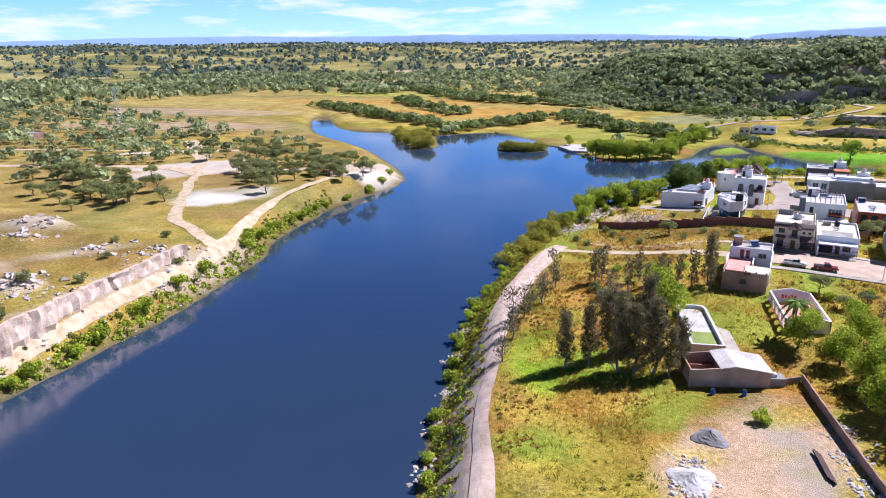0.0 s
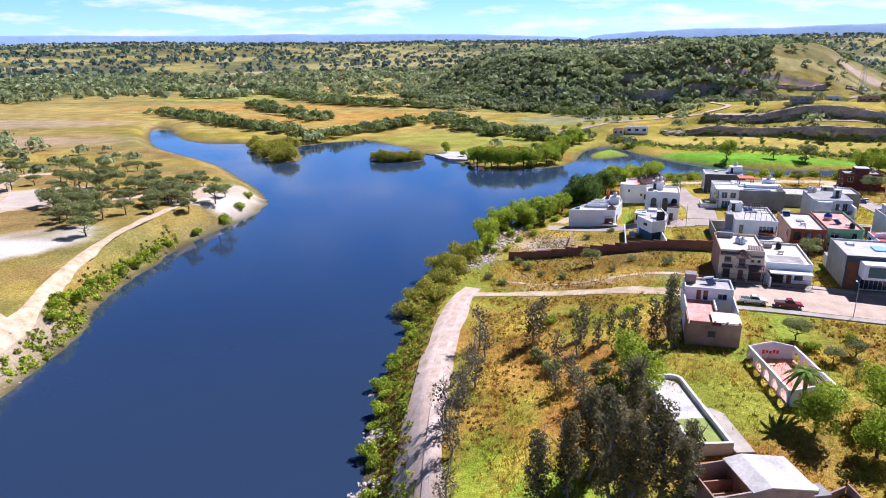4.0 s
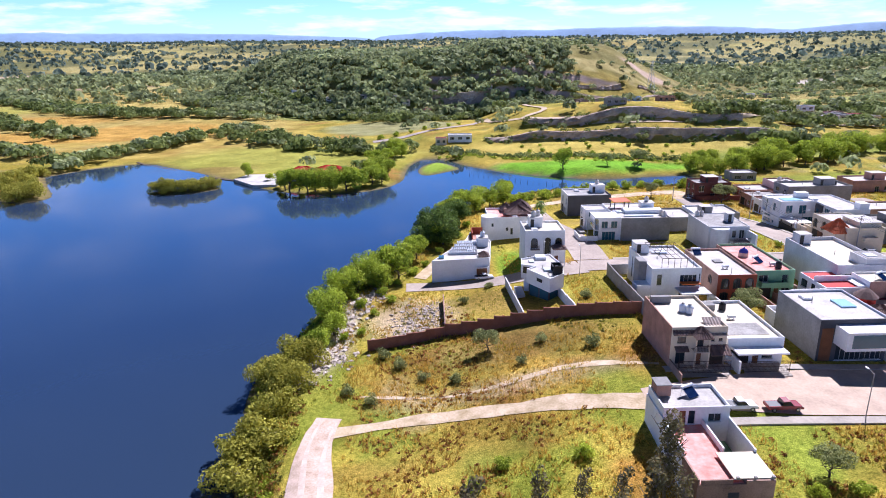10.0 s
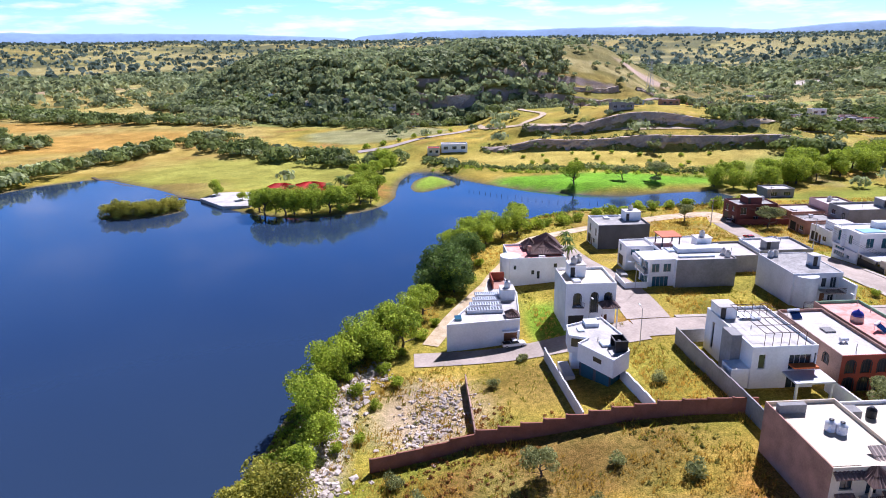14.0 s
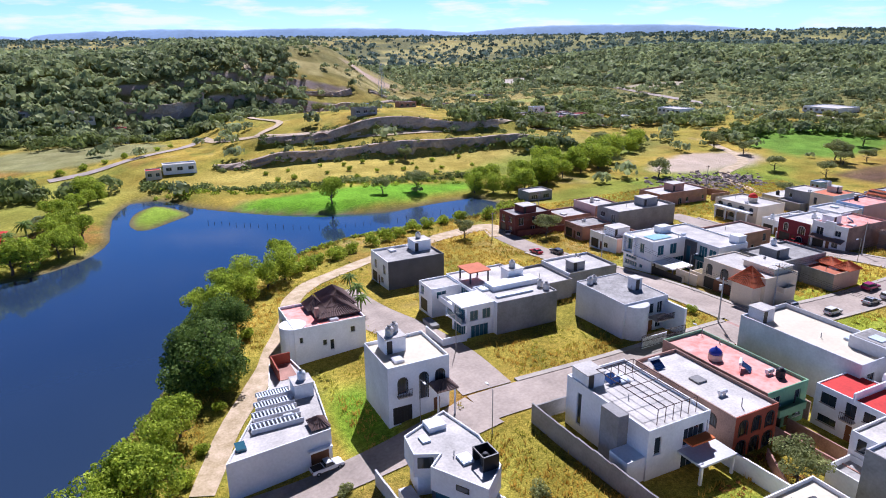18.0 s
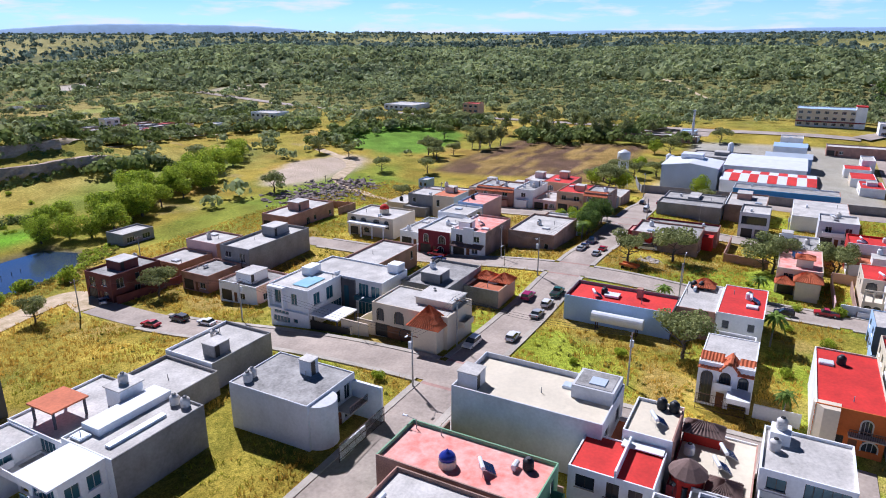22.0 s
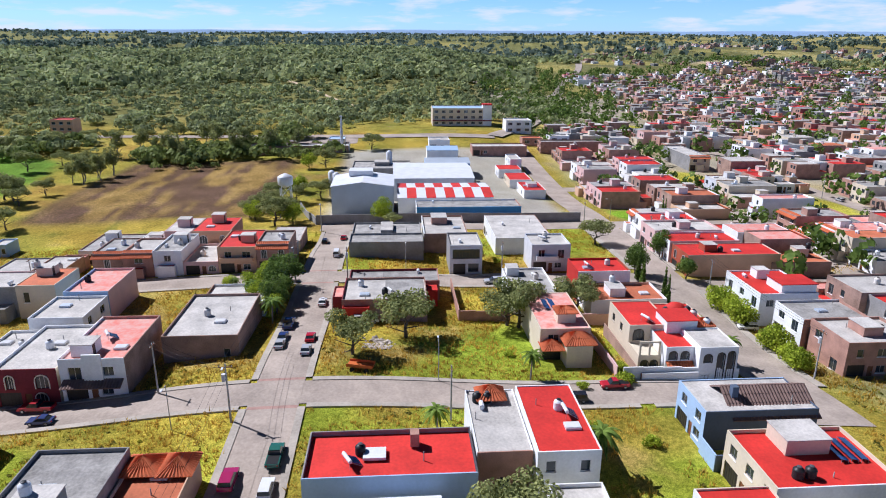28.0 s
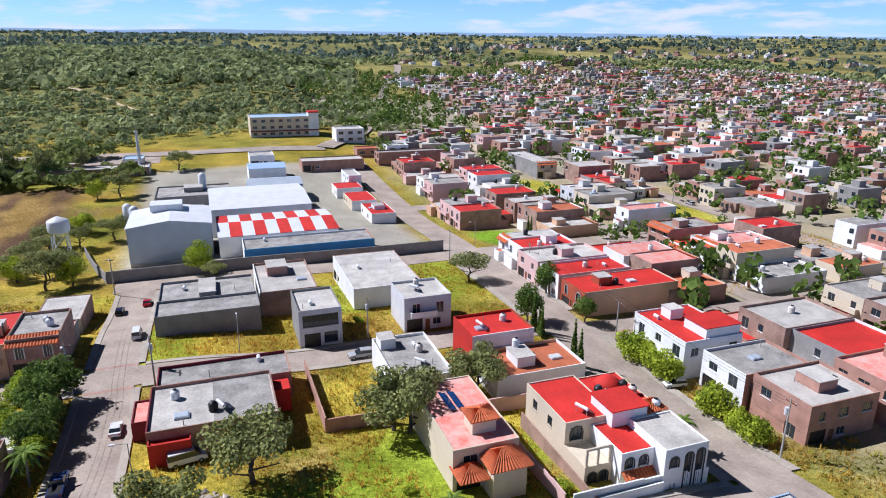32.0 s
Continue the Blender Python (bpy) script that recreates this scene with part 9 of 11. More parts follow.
plant("shrub", [(-115, 53), (-116, 57), (-117, 66), (-118, 72), (-121, 84), (-125, 97), (-128, 108), (-134, 128), (-136, 131), (-140, 140), (-143, 147), (-146, 160), (-149, 172), (-151, 185), (-152, 200), (-152, 215), (-154, 228), (-158, 240), (-141, 143), (-144, 152), (-147, 166), (-150, 178), (-139, 135)], 1.7)
plant("dryshrub", [(-130, 102), (-129, 77), (-125, 58), (-140, 90), (-150, 100), (-146, 112), (-137, 70)], 1.4)
for stock in PLANTS.values():
    for ob in stock:
        for o in list(ob.children_recursive) + [ob]:
            bpy.data.objects.remove(o)

# ---- woodland and hedgerows, far too many to count ----
HEDGES = [[(-218, 398), (-214, 424), (-203, 445), (-190, 477), (-181, 496), (-149, 526)], [(-1235, 971), (-1080, 935), (-847, 835), (-705, 798), (-544, 771), (-436, 744), (-322, 640), (-260, 600), (-204, 590), (-157, 572)], [(-412, 725), (-341, 682), (-257, 610)], [(-151, 482), (-129, 466), (-102, 449), (-62, 428)],
          [(-252, 715), (-145, 619), (-91, 578), (-39, 550)],           [(250, 400), (300, 410), (380, 360)], [(320, 300), (370, 260), (410, 250)], [(-240, 430), (-330, 470), (-420, 520)], [(-260, 500), (-380, 600)], [(338, 236), (344, 268), (338, 300), (344, 330)], [(180, 470), (240, 480), (300, 450)], [(200, 560), (260, 540), (330, 520)],
          [(258, 574), (280, 566), (310, 560)], [(118, 456), (160, 468), (196, 484)], [(150, 566), (206, 586), (240, 600)], [(140, 420), (168, 424)], [(-20, 560), (30, 556)], [(-66, 556), (-30, 566)]]


def hedge_distance(x, y):
    best = np.full(x.shape, 1e9)
    for line in HEDGES:
        for (ax, ay), (bx, by) in zip(line, line[1:]):
            t = np.clip(((x - ax) * (bx - ax) + (y - ay) * (by - ay)) / ((bx - ax) ** 2 + (by - ay) ** 2), 0, 1)
            best = np.minimum(best, np.hypot(x - ax - t * (bx - ax), y - ay - t * (by - ay)))
    return best


def wood_density(x, y):
    """How thickly trees stand, 0 to 1."""
    r, az = np.hypot(x - 20, y - 220), np.arctan2(y - 200, x - 20)
    clump = fbm(x, y, 90, 51)
    d = .05 + .06 * ease(300, 380, r) + .42 * ease(.0, .5, clump) * ease(380, 560, r)
    east = ease(-.34, -.2, az) * ease(1.2, .8, az)
    d = np.maximum(d, east * ease(366, 392, r) * (.78 + .5 * clump) * ease(2400, 1400, r))
    mesa = ease(1.1, .95, np.sqrt(((x + 40) / np.where(x < -40, 235, 320)) ** 2 + ((y - 800) / 230) ** 2))
    d = np.maximum(d, mesa * (.35 + .3 * clump) * ease(110, -10, x + .4 * (640 - y)))
    d = np.maximum(d, ease(700, 1000, r) * (.38 + .6 * clump) * np.where(y > 150, 1, .6))
    d = np.maximum(d, ease(-60, -20, x) * ease(260, 220, x) * ease(436, 446, y) * ease(640, 600, y) * (.04 + .4 * ease(.1, .5, fbm(x, y, 34, 59))))
    d = np.maximum(d, ease(10, 5, hedge_distance(x, y)) * .95)
    d = np.where((x < -150) & (y < 330) & (y > 60), np.maximum(d, .22 + .7 * ease(-.1, .4, clump)) * ease(-190, -240, x + .2 * y), d)
    d = np.where((x < -420) & (y < 420), .35 + .5 * clump, d)
    # open ground: meadows, fields, the town, the water
    open_ = ((x > -640) & (x < -200) & (y > 330 - .25 * (x + 300)) & (y < 700 + .3 * x + 120) & (hedge_distance(x, y) > 9)) | ((x > -260) & (x < -60) & (y > 395) & (y < 600) & (hedge_distance(x, y) > 9)) | ((x > -400) & (x < -160) & (y > 430) & (y < 590) & (hedge_distance(x, y) > 9))
    open_ |= (x > -10) & (x < 350) & (y > 240) & (y < 425) & (hedge_distance(x, y) > 8) & (fbm(x, y, 40, 55) < np.where((x > 80) & (x < 260) & (y > 335), -.05, .25))
    open_ |= (x > -160) & (x < 402) & (y < 335)
    open_ |= (x > 390) & (x < 428) & (y > 110) & (y < 192)
    open_ |= (x > 384) & (x < 434) & (((y > 430) & (y < 468)) | ((y > 374) & (y < 394)))
    open_ |= np.abs(x - 394) < 9
    open_ |= (y < 60 + .02 * x) & (x > 60) & (r < 1120) & (az < -.2)
    open_ |= (x > 222) & (x < 336) & (y > 240) & (y < 328)
    open_ |= (x > -20) & (x < 160) & (y > 398) & (y < 443) & (hedge_distance(x, y) > 6) & (fbm(x, y, 11, 58) < .3)
    for kx, ky, krx, kry, kt, _ in CLEARINGS:
        kc, ks = math.cos(radians(kt)), math.sin(radians(kt))
        open_ |= np.hypot(((x - kx) * kc + (y - ky) * ks) / krx, (-(x - kx) * ks + (y - ky) * kc) / kry) + .3 * fbm(x, y, 22, 62, 3) < 1
    open_ |= np.hypot((x - 168) / 26, (y - 710) / 16) < 1
    open_ |= (np.abs((y - 254) - .51 * (x - 570)) < 5) & (x > 520) & (x < 830)
    d = d * np.where(fbm(x, y, 110, 33, 3) > .3, np.where(r > 650, .25, 1), 1)
    return np.where(open_, 0, np.clip(d, 0, 1))


def ring_points(rng, n, r0, r1):
    r = np.sqrt(rng.uniform(r0 * r0, r1 * r1, n))
    a = rng.uniform(-math.radians(62), math.radians(195), n)
    return 20 + r * np.cos(a), 220 + r * np.sin(a)


def mesa_points(rng, n, r0, r1):
    x, y = rng.uniform(-290, 90, n), rng.uniform(565, 1000, n)
    on = np.sqrt(((x + 40) / np.where(x < -40, 240, 330)) ** 2 + ((y - 800) / 240) ** 2) + .12 * fbm(x, y, 60, 57) < 1
    on &= x + .4 * (640 - y) + 70 * fbm(x, y, 48, 58) < 70
    return x[on], y[on]


def hedge_points(rng, n, r0, r1):
    xs, ys = [], []
    for line in HEDGES:
        for (ax, ay), (bx, by) in zip(line, line[1:]):
            k = int(math.hypot(bx - ax, by - ay) * .62)
            t = rng.rand(k)
            xs.append(ax + (bx - ax) * t + rng.normal(size=k) * 6.5)
            ys.append(ay + (by - ay) * t + rng.normal(size=k) * 6.5)
    return np.concatenate(xs), np.concatenate(ys)


def woodland(name, seed, n, r0, r1, quads, size, label, material, spread=1.0, points=ring_points):
    rng = np.random.RandomState(seed)
    x, y = points(rng, n, r0, r1)
    keep = ((rng.rand(len(x)) < wood_density(x, y)) | (points is not ring_points)) & (shore_distance(x, y) > 3)
    x, y = x[keep], y[keep]
    z = height(x, y)
    m = len(x)
    rad = size * (.55 + .8 * rng.rand(m) ** 1.6)
    d = rng.normal(size=(m, quads, 3))
    d /= np.linalg.norm(d, axis=2)[..., None]
    d[..., 2] = np.abs(d[..., 2]) * .9 - .12
    lean = rng.normal(size=(m, quads, 1)) * .12
    c = np.stack([x, y, z], 1)[:, None, :] + np.array([0, 0, .55]) * rad[:, None, None] + d * (rad[:, None, None] * (.75 + lean)) * np.array([1, 1, .8])
    nn = d + rng.normal(size=d.shape) * .3
    nn /= np.linalg.norm(nn, axis=2)[..., None]
    u = np.cross(nn, rng.normal(size=d.shape))
    u /= np.linalg.norm(u, axis=2)[..., None] + 1e-9
    v = np.cross(nn, u)
    s = (rad[:, None, None] * spread * 1.5 / math.sqrt(quads)) * (.7 + .7 * rng.rand(m, quads, 1))
    q = np.stack([c - u * s, c - v * s * .8, c + u * s, c + v * s], 2).reshape(-1, 3)
    return tagged(new(name, quick_mesh(name, q, np.arange(len(q)).reshape(-1, 4), material)), label, "woodland", kind="stuff")


woodland("woodland_near", 61, 22000, 150, 700, 46, 4.4, "olive-green mesquite scrub and hedgerow trees", L_FAR)
woodland("woodland_mesa", 64, 6800, 0, 0, 26, 4.8, "dense scrub forest covering the mesa", L_FAR, 1.05, points=mesa_points)
woodland("hedgerows", 65, 0, 0, 0, 80, 5.0, "thick hedgerow trees between the fields", L_HEDGE, points=hedge_points)
woodland("woodland_slopes", 62, 62000, 640, 1300, 12, 6.2, "dense dark green scrub forest on the hills", L_FAR)
woodland("woodland_far", 63, 52000, 1250, 4300, 7, 8.5, "distant wooded country with haze-tinted leaves", L_DIST, .95)


# ---- grass ----
def tufts(name, seed, n, x0, x1, y0, y1, material, label, hgt=.55, allow=None):
    """Clumps of tall grass blades standing in the open plots."""
    rng = np.random.RandomState(seed)
    x, y = rng.uniform(x0, x1, n), rng.uniform(y0, y1, n)
    keep = allow(x, y) & (shore_distance(x, y) > 1.5)
    x, y = x[keep], y[keep]
    z = height(x, y)
    m, k = len(x), 5
    a = rng.uniform(0, 6.28, (m, k))
    h = hgt * (.5 + rng.rand(m, 1)) * (.6 + .6 * rng.rand(m, k))
    w = .04 + .08 * rng.rand(m, k)
    lean = .35 * rng.normal(size=(m, k, 2))
    base = np.stack([x, y, z - .05], 1)[:, None, :] + np.concatenate([rng.normal(size=(m, k, 2)) * .25, np.zeros((m, k, 1))], 2)
    side = np.stack([np.cos(a) * w, np.sin(a) * w, np.zeros((m, k))], 2)
    tip = base + np.concatenate([lean * h[..., None], h[..., None]], 2)
    q = np.stack([base - side, base + side, tip], 2).reshape(-1, 3)
    return tagged(new(name, quick_mesh(name, q, np.arange(len(q)).reshape(-1, 3), material)), label, "grass", kind="stuff")


BUILT = [(o.location.x, o.location.y, max(abs(v.co.x) for c in o.children if c.type == "MESH" for v in c.data.vertices) + .6, max(abs(v.co.y) for c in o.children if c.type == "MESH" for v in c.data.vertices) + .6)
         for o in scene.objects if o.parent is None and o.name.startswith("house")]


def open_plot(x, y):
    """Neither street, pavement nor house."""
    ok = np.ones(x.shape, bool)
    for cx, cy, w, d in BUILT:
        ok &= ~((np.abs(x - cx) < w) & (np.abs(y - cy) < d))
    for sx0, sx1, sy0, sy1 in ((-6, 207, 214.2, 223.4), (46.4, 55.6, 160, 305), (100.8, 109.2, 136, 292), (153.4, 162.6, 30, 300), (203, 213, 40, 226), (95, 350, 135, 148), (-10, 46, 153, 169.5), (-7, 5, 214, 280), (-46, -4, 213.5, 219.5)):
        ok &= ~((x > sx0) & (x < sx1) & (y > sy0) & (y < sy1))
    lane = smooth_line([(-24, 36), (-29, 56), (-37, 74), (-42, 88), (-46, 102), (-50, 122), (-53, 140), (-55, 157), (-54, 166)], 3)
    track = smooth_line([(-53, 162), (-42, 164), (-26, 163), (-9, 160.5)], 3)
    lake_road = smooth_line([(51, 302), (52, 312), (40, 310.5), (20, 302), (4, 293), (-13, 281), (-21, 263), (-28, 247), (-35, 236), (-41, 222)], 3)
    for line, half in ((lane, 4.2), (track, 2.2), (lake_road, 2.6)):
        for px_, py_ in line:
            ok &= (x - px_) ** 2 + (y - py_) ** 2 > half * half
    ok &= np.hypot((x - 2) / 15, (y - 84) / 17) > 1
    ok &= fbm(x, y, 9, 71, 3) > -.35
    return ok


tufts("dry_grass", 81, 115000, -62, 205, 40, 330, L_DRY, "tall dry golden grass in the empty plots", .55, lambda x, y: open_plot(x, y) & (fbm(x, y, 13, 72, 3) < .22))
tufts("green_grass", 82, 52000, -62, 205, 40, 330, L_LUSH, "fresh green grass and weeds in the empty plots", .45, lambda x, y: open_plot(x, y) & (fbm(x, y, 13, 72, 3) > .0))

# ---- cars ----
def car_mesh(kind):
    """Side outlines (x forward, z up) from nose to tail: lower body and cabin."""
    if kind == "pickup":
        return [(-2.6, .45), (-2.65, .75), (-2.6, 1.0), (-.55, 1.02), (1.0, 1.02), (2.3, .92), (2.6, .7), (2.6, .42)], [(-.6, 1.0), (-.45, 1.66), (.55, 1.68), (1.15, 1.02)]
    if kind == "suv":
        return [(-2.2, .42), (-2.25, .8), (-2.15, 1.02), (.9, 1.0), (2.05, .88), (2.25, .65), (2.25, .4)], [(-2.1, 1.0), (-1.95, 1.6), (.1, 1.64), (.95, 1.0)]
    if kind == "van":
        return [(-2.5, .4), (-2.55, .9), (-2.5, 1.15), (1.5, 1.15), (2.3, .95), (2.45, .65), (2.45, .4)], [(-2.48, 1.13), (-2.4, 2.0), (.9, 2.02), (1.7, 1.12)]
    return [(-2.1, .38), (-2.18, .68), (-2.05, .9), (.85, .86), (1.95, .74), (2.15, .55), (2.15, .36)], [(-1.6, .88), (-1.05, 1.36), (.0, 1.4), (.85, .86)]


PAINTS = {"white": (.75, .75, .75), "red": (.45, .02, .03), "darkred": (.25, .015, .02), "black": (.02, .02, .025), "silver": (.42, .43, .45), "blue": (.03, .05, .16), "green": (.03, .13, .10), "magenta": (.35, .02, .10)}
CARS = {}


def car(x, y, turn, kind, paint, label=""):
    word = {"pickup": "pickup truck", "suv": "sport utility car", "van": "passenger van", "sedan": "saloon car"}[kind]
    tone = {"darkred": "dark red", "magenta": "crimson"}.get(paint, paint)
    m = at(x, y, turn, .13) @ Matrix.Scale(.9, 4)
    if (kind, paint) in CARS:
        return copy_thing(CARS[kind, paint], m)
    body_m = mat("car_paint_" + paint, PAINTS[paint], .25, .08, .5, 4, spec=.6)
    lower, cab = car_mesh(kind)
    ob = thing("car", m, "%s %s parked at the kerb" % (tone, word), "car", "parked cars")
    s = Shape()
    w = .9
    n = len(lower)
    for sg, ins in ((-1, 0), (1, 0)):
        s.face(*[(px_, sg * w, pz) for px_, pz in (lower if sg < 0 else lower[::-1])])
    for k in range(n):
        a, b = lower[k], lower[(k + 1) % n]
        s.face((a[0], -w, a[1]), (a[0], w, a[1]), (b[0], w, b[1]), (b[0], -w, b[1]))
    part("body", s, body_m, ob)
    r = Shape()
    wi = .72
    r.face((cab[1][0], -wi, cab[1][1]), (cab[2][0], -wi, cab[2][1]), (cab[2][0], wi, cab[2][1]), (cab[1][0], wi, cab[1][1]))
    for sg in (-1, 1):
        r.face((cab[1][0], sg * wi, cab[1][1]), (cab[2][0], sg * wi, cab[2][1]), (cab[2][0] + .03, sg * (wi + .03), cab[2][1] - .1), (cab[1][0] - .03, sg * (wi + .03), cab[1][1] - .1))
    part("cabin_roof", r, body_m, ob)
    g = Shape()
    lo, hi = w - .05, wi + .02
    p0, p1, p2, p3 = cab
    for sg in (-1, 1):
        g.face((p0[0], sg * lo, p0[1]), (p3[0], sg * lo, p3[1]), (p2[0] + .02, sg * hi, p2[1] - .07), (p1[0] - .02, sg * hi, p1[1] - .07))
    g.face((p3[0], -lo, p3[1]), (p3[0], lo, p3[1]), (p2[0] + .02, hi, p2[1] - .07), (p2[0] + .02, -hi, p2[1] - .07))
    g.face((p0[0], lo, p0[1]), (p0[0], -lo, p0[1]), (p1[0] - .02, -hi, p1[1] - .07), (p1[0] - .02, hi, p1[1] - .07))
    part("glazing", g, GLASS, ob)
    if kind == "pickup":
        part("load_bed", Shape().box(-2.5, -.75, -.75, .75, 1.0, 1.035), BLACKPLASTIC, ob)
    for wx_ in (lower[0][0] + .85, lower[-1][0] - .85):
        for sg in (-1, 1):
            wheel = part("wheel", Shape().rod((wx_, sg * .72, .34), (wx_, sg * .93, .34), .34, .34, 14), TYRE, ob)
            part("rim", Shape().rod((wx_, sg * .931, .34), (wx_, sg * .945, .34), .2, .2, 10), RIM, wheel)
    for sg in (-1, 1):
        part("headlight", Shape().box(lower[-1][0] - .08, lower[-1][0] + .012, sg * .62 - .16, sg * .62 + .16, .6, .74), LAMPGLASS, ob)
        part("tail_light", Shape().box(lower[1][0] - .012, lower[1][0] + .08, sg * .7 - .12, sg * .7 + .12, .68, .84), TAIL, ob)
    part("bumper", Shape().box(lower[-1][0] - .05, lower[-1][0] + .05, -.85, .85, .38, .52), BLACKPLASTIC, ob)
    CARS[kind, paint] = ob
    return ob


for x_, y_, a_, k_, p_ in ((8.2, 156.8, 0, "pickup", "darkred"), (2.2, 157.0, 0, "pickup", "white"), (-26.5, 219.2, 8, "pickup", "white"), (49, 283, 95, "sedan", "red"), (53.2, 280, 90, "suv", "black"), (53.2, 272.5, 90, "sedan", "white"),
                           (50.4, 266, 92, "sedan", "blue"), (61.5, 221.2, 178, "suv", "white"), (67.5, 216.5, 0, "suv", "white"), (86.2, 221.0, 0, "suv", "magenta"), (79, 216.5, 0, "sedan", "silver"), (84.4, 216.5, 0, "suv", "white"),
                           (90.2, 216.5, 0, "pickup", "green"), (107.0, 252.5, 88, "pickup", "red"), (103.1, 250, 90, "sedan", "blue"), (103.1, 177, 90, "suv", "black"), (106.9, 170, 90, "pickup", "red"), (118, 216.5, 0, "sedan", "silver"),
                           (124.5, 221.2, 0, "sedan", "blue"), (123.6, 216.5, 0, "sedan", "red"), (131.8, 207.6, -80, "van", "white"), (156, 181, 90, "suv", "silver"), (191, 221.1, 0, "suv", "black"), (195, 216.5, 0, "sedan", "red"),
                           (133.4, 135, 80, "suv", "white"), (142, 216.5, 0, "sedan", "white"), (131, 221.2, 0, "pickup", "blue"), (174, 216.5, 0, "van", "white"), (53, 303, 60, "sedan", "white"), (121, 221.1, 0, "sedan", "silver"),
                           (151, 80, 90, "sedan", "white"), (157, 66, 90, "suv", "red"), (180, 96, 0, "sedan", "black"), (230, 96, 0, "sedan", "white"), (238, 45.6, 0, "suv", "silver")):
    car(x_, y_, a_, k_, p_)


# ---- poles, lamps and wires ----
def pole(x, y, h=8.0, turn=0, lamp=False, drum=False):
    ob = thing("street_lamp" if lamp and h < 7.5 else "utility_pole", at(x, y, turn, 0), "slim grey street lamp with a bent arm" if lamp and h < 7.5 else "grey concrete utility pole with a crossarm", "street lamp" if lamp and h < 7.5 else "utility pole", "street poles")
    part("pole", Shape().round(0, 0, -.4, h, .15 if h > 7.5 else .07, .09 if h > 7.5 else .05, 8), POLE, ob)
    if h > 7.5:
        part("crossarm", Shape().box(-.9, .9, -.06, .06, h - .5, h - .38), WOOD, ob)
        for u in (-.8, 0, .8):
            part("insulator", Shape().round(u, 0, h - .378, h - .2, .05, .03, 6), WHITEMETAL, ob)
    if drum:
        part("transformer", Shape().round(.35, 0, h - 2.4, h - 1.4, .28, .28, 10), PALEGREY, ob)
    if lamp:
        arm = part("lamp_arm", Shape().rod((0, 0, h - .6 if h > 7.5 else h - .05), (0, 1.3, h + .1), .035, .03, 5), POLE, ob)
        part("lamp_head", Shape().box(-.12, .12, 1.2, 1.8, h + .04, h + .16), WHITEMETAL, arm)
    return ob


POLE_LINE = [(45.2, 222.6), (60.5, 223.4), (98.4, 223.6), (154, 223.4), (203, 223.3)]
for k_, (x_, y_) in enumerate(POLE_LINE):
    pole(x_, y_, 8.4, 90, True, k_ in (0, 2))
for x_, y_, h_, d_ in ((56.8, 267, 8.2, True), (107.8, 236, 8, False), (156.5, 278, 8, False), (60.8, 196, 8.4, True), (153.2, 212.4, 8.2, True), (112, 135.4, 8.8, True), (204, 147.4, 8, False), (163.2, 178, 7.8, True), (243, 49, 8, False), (158, 326, 8, False),
                        (98.2, 195, 8, False), (72, 315, 8, False), (46, 300, 8, False), (150, 135, 8, False), (186, 134.6, 8, False)):
    pole(x_, y_, h_, 0, False, d_)
for x_, y_, a_ in ((-6.4, 213.0, 0), (97.8, 231, 90), (18.5, 155.2, 0), (108.4, 196, -90), (56.6, 240, -90), (30, 213, 0), (127, 213, 0), (46, 206, 90), (0.6, 236, 90), (-13, 220.6, 180), (163.2, 200, -90), (215, 136, 0)):
    pole(x_, y_, 6.4, a_, True)


def wire(a, b, sag=.8, h=8.2):
    ob = thing("overhead_wire", pose(0, 0, 0), "black overhead power cable between poles", "cable", "overhead wires")
    pa, pb = Vector((a[0], a[1], gz(*a) + h)), Vector((b[0], b[1], gz(*b) + h))
    for off in (-.8, 0, .8):
        s = Shape()
        d = (pb - pa)
        side = Vector((-d.y, d.x, 0)).normalized() * off
        pts = [pa.lerp(pb, t / 8) + side - Vector((0, 0, sag * 4 * (t / 8) * (1 - t / 8))) for t in range(9)]
        ring = [Vector((0, 0, .02)), side.normalized() * .02 if off else Vector((-d.y, d.x, 0)).normalized() * .02, Vector((0, 0, -.02))]
        for p, q in zip(pts, pts[1:]):
            for k in range(3):
                s.face(p + ring[k], q + ring[k], q + ring[(k + 1) % 3], p + ring[(k + 1) % 3])
        part("cable", s, CABLE, ob)


for p_, q_ in zip(POLE_LINE, POLE_LINE[1:]):
    wire(p_, q_)
for p_, q_ in (((45.2, 222.6), (56.8, 267)), ((56.8, 267), (46, 300)), ((60.8, 196), (60.5, 223.4)), ((112, 135.4), (150, 135)), ((150, 135), (186, 134.6)), ((98.4, 223.6), (107.8, 236))):
    wire(p_, q_)

# ---- walls round the plots ----
REDBRICKWALL = mat("red_brick_wall", (0.30, 0.13, 0.09), 0.95, 0.3, 0.5, 6.0, 0.3)
COLOUR_WORD[REDBRICKWALL.name] = "red brick"
garden_wall(-50, 188, -36, 191.6, 2.0, REDBRICKWALL, "stepped red brick wall with piers across dry grass", .18, 2.9, True)
garden_wall(-36, 191.6, -12, 190.4, 2.2, REDBRICKWALL, "stepped red brick wall with piers across dry grass", .18, 2.9, True)
garden_wall(-12, 190.4, 1, 189.5, 2.3, REDBRICKWALL, "stepped red brick wall with piers across dry grass", .18, 2.9, True)
garden_wall(-22.4, 213, -21.6, 191.6, 2.0, PALEGREY, "pale grey boundary wall beside the white house")
garden_wall(-13.4, 206, -12.2, 191.0, 2.0, WHITE, "white boundary wall beside the white house")
garden_wall(-36, 208, -36, 192, 1.5, OLDBRICK, "low rubble wall edging a stony plot")
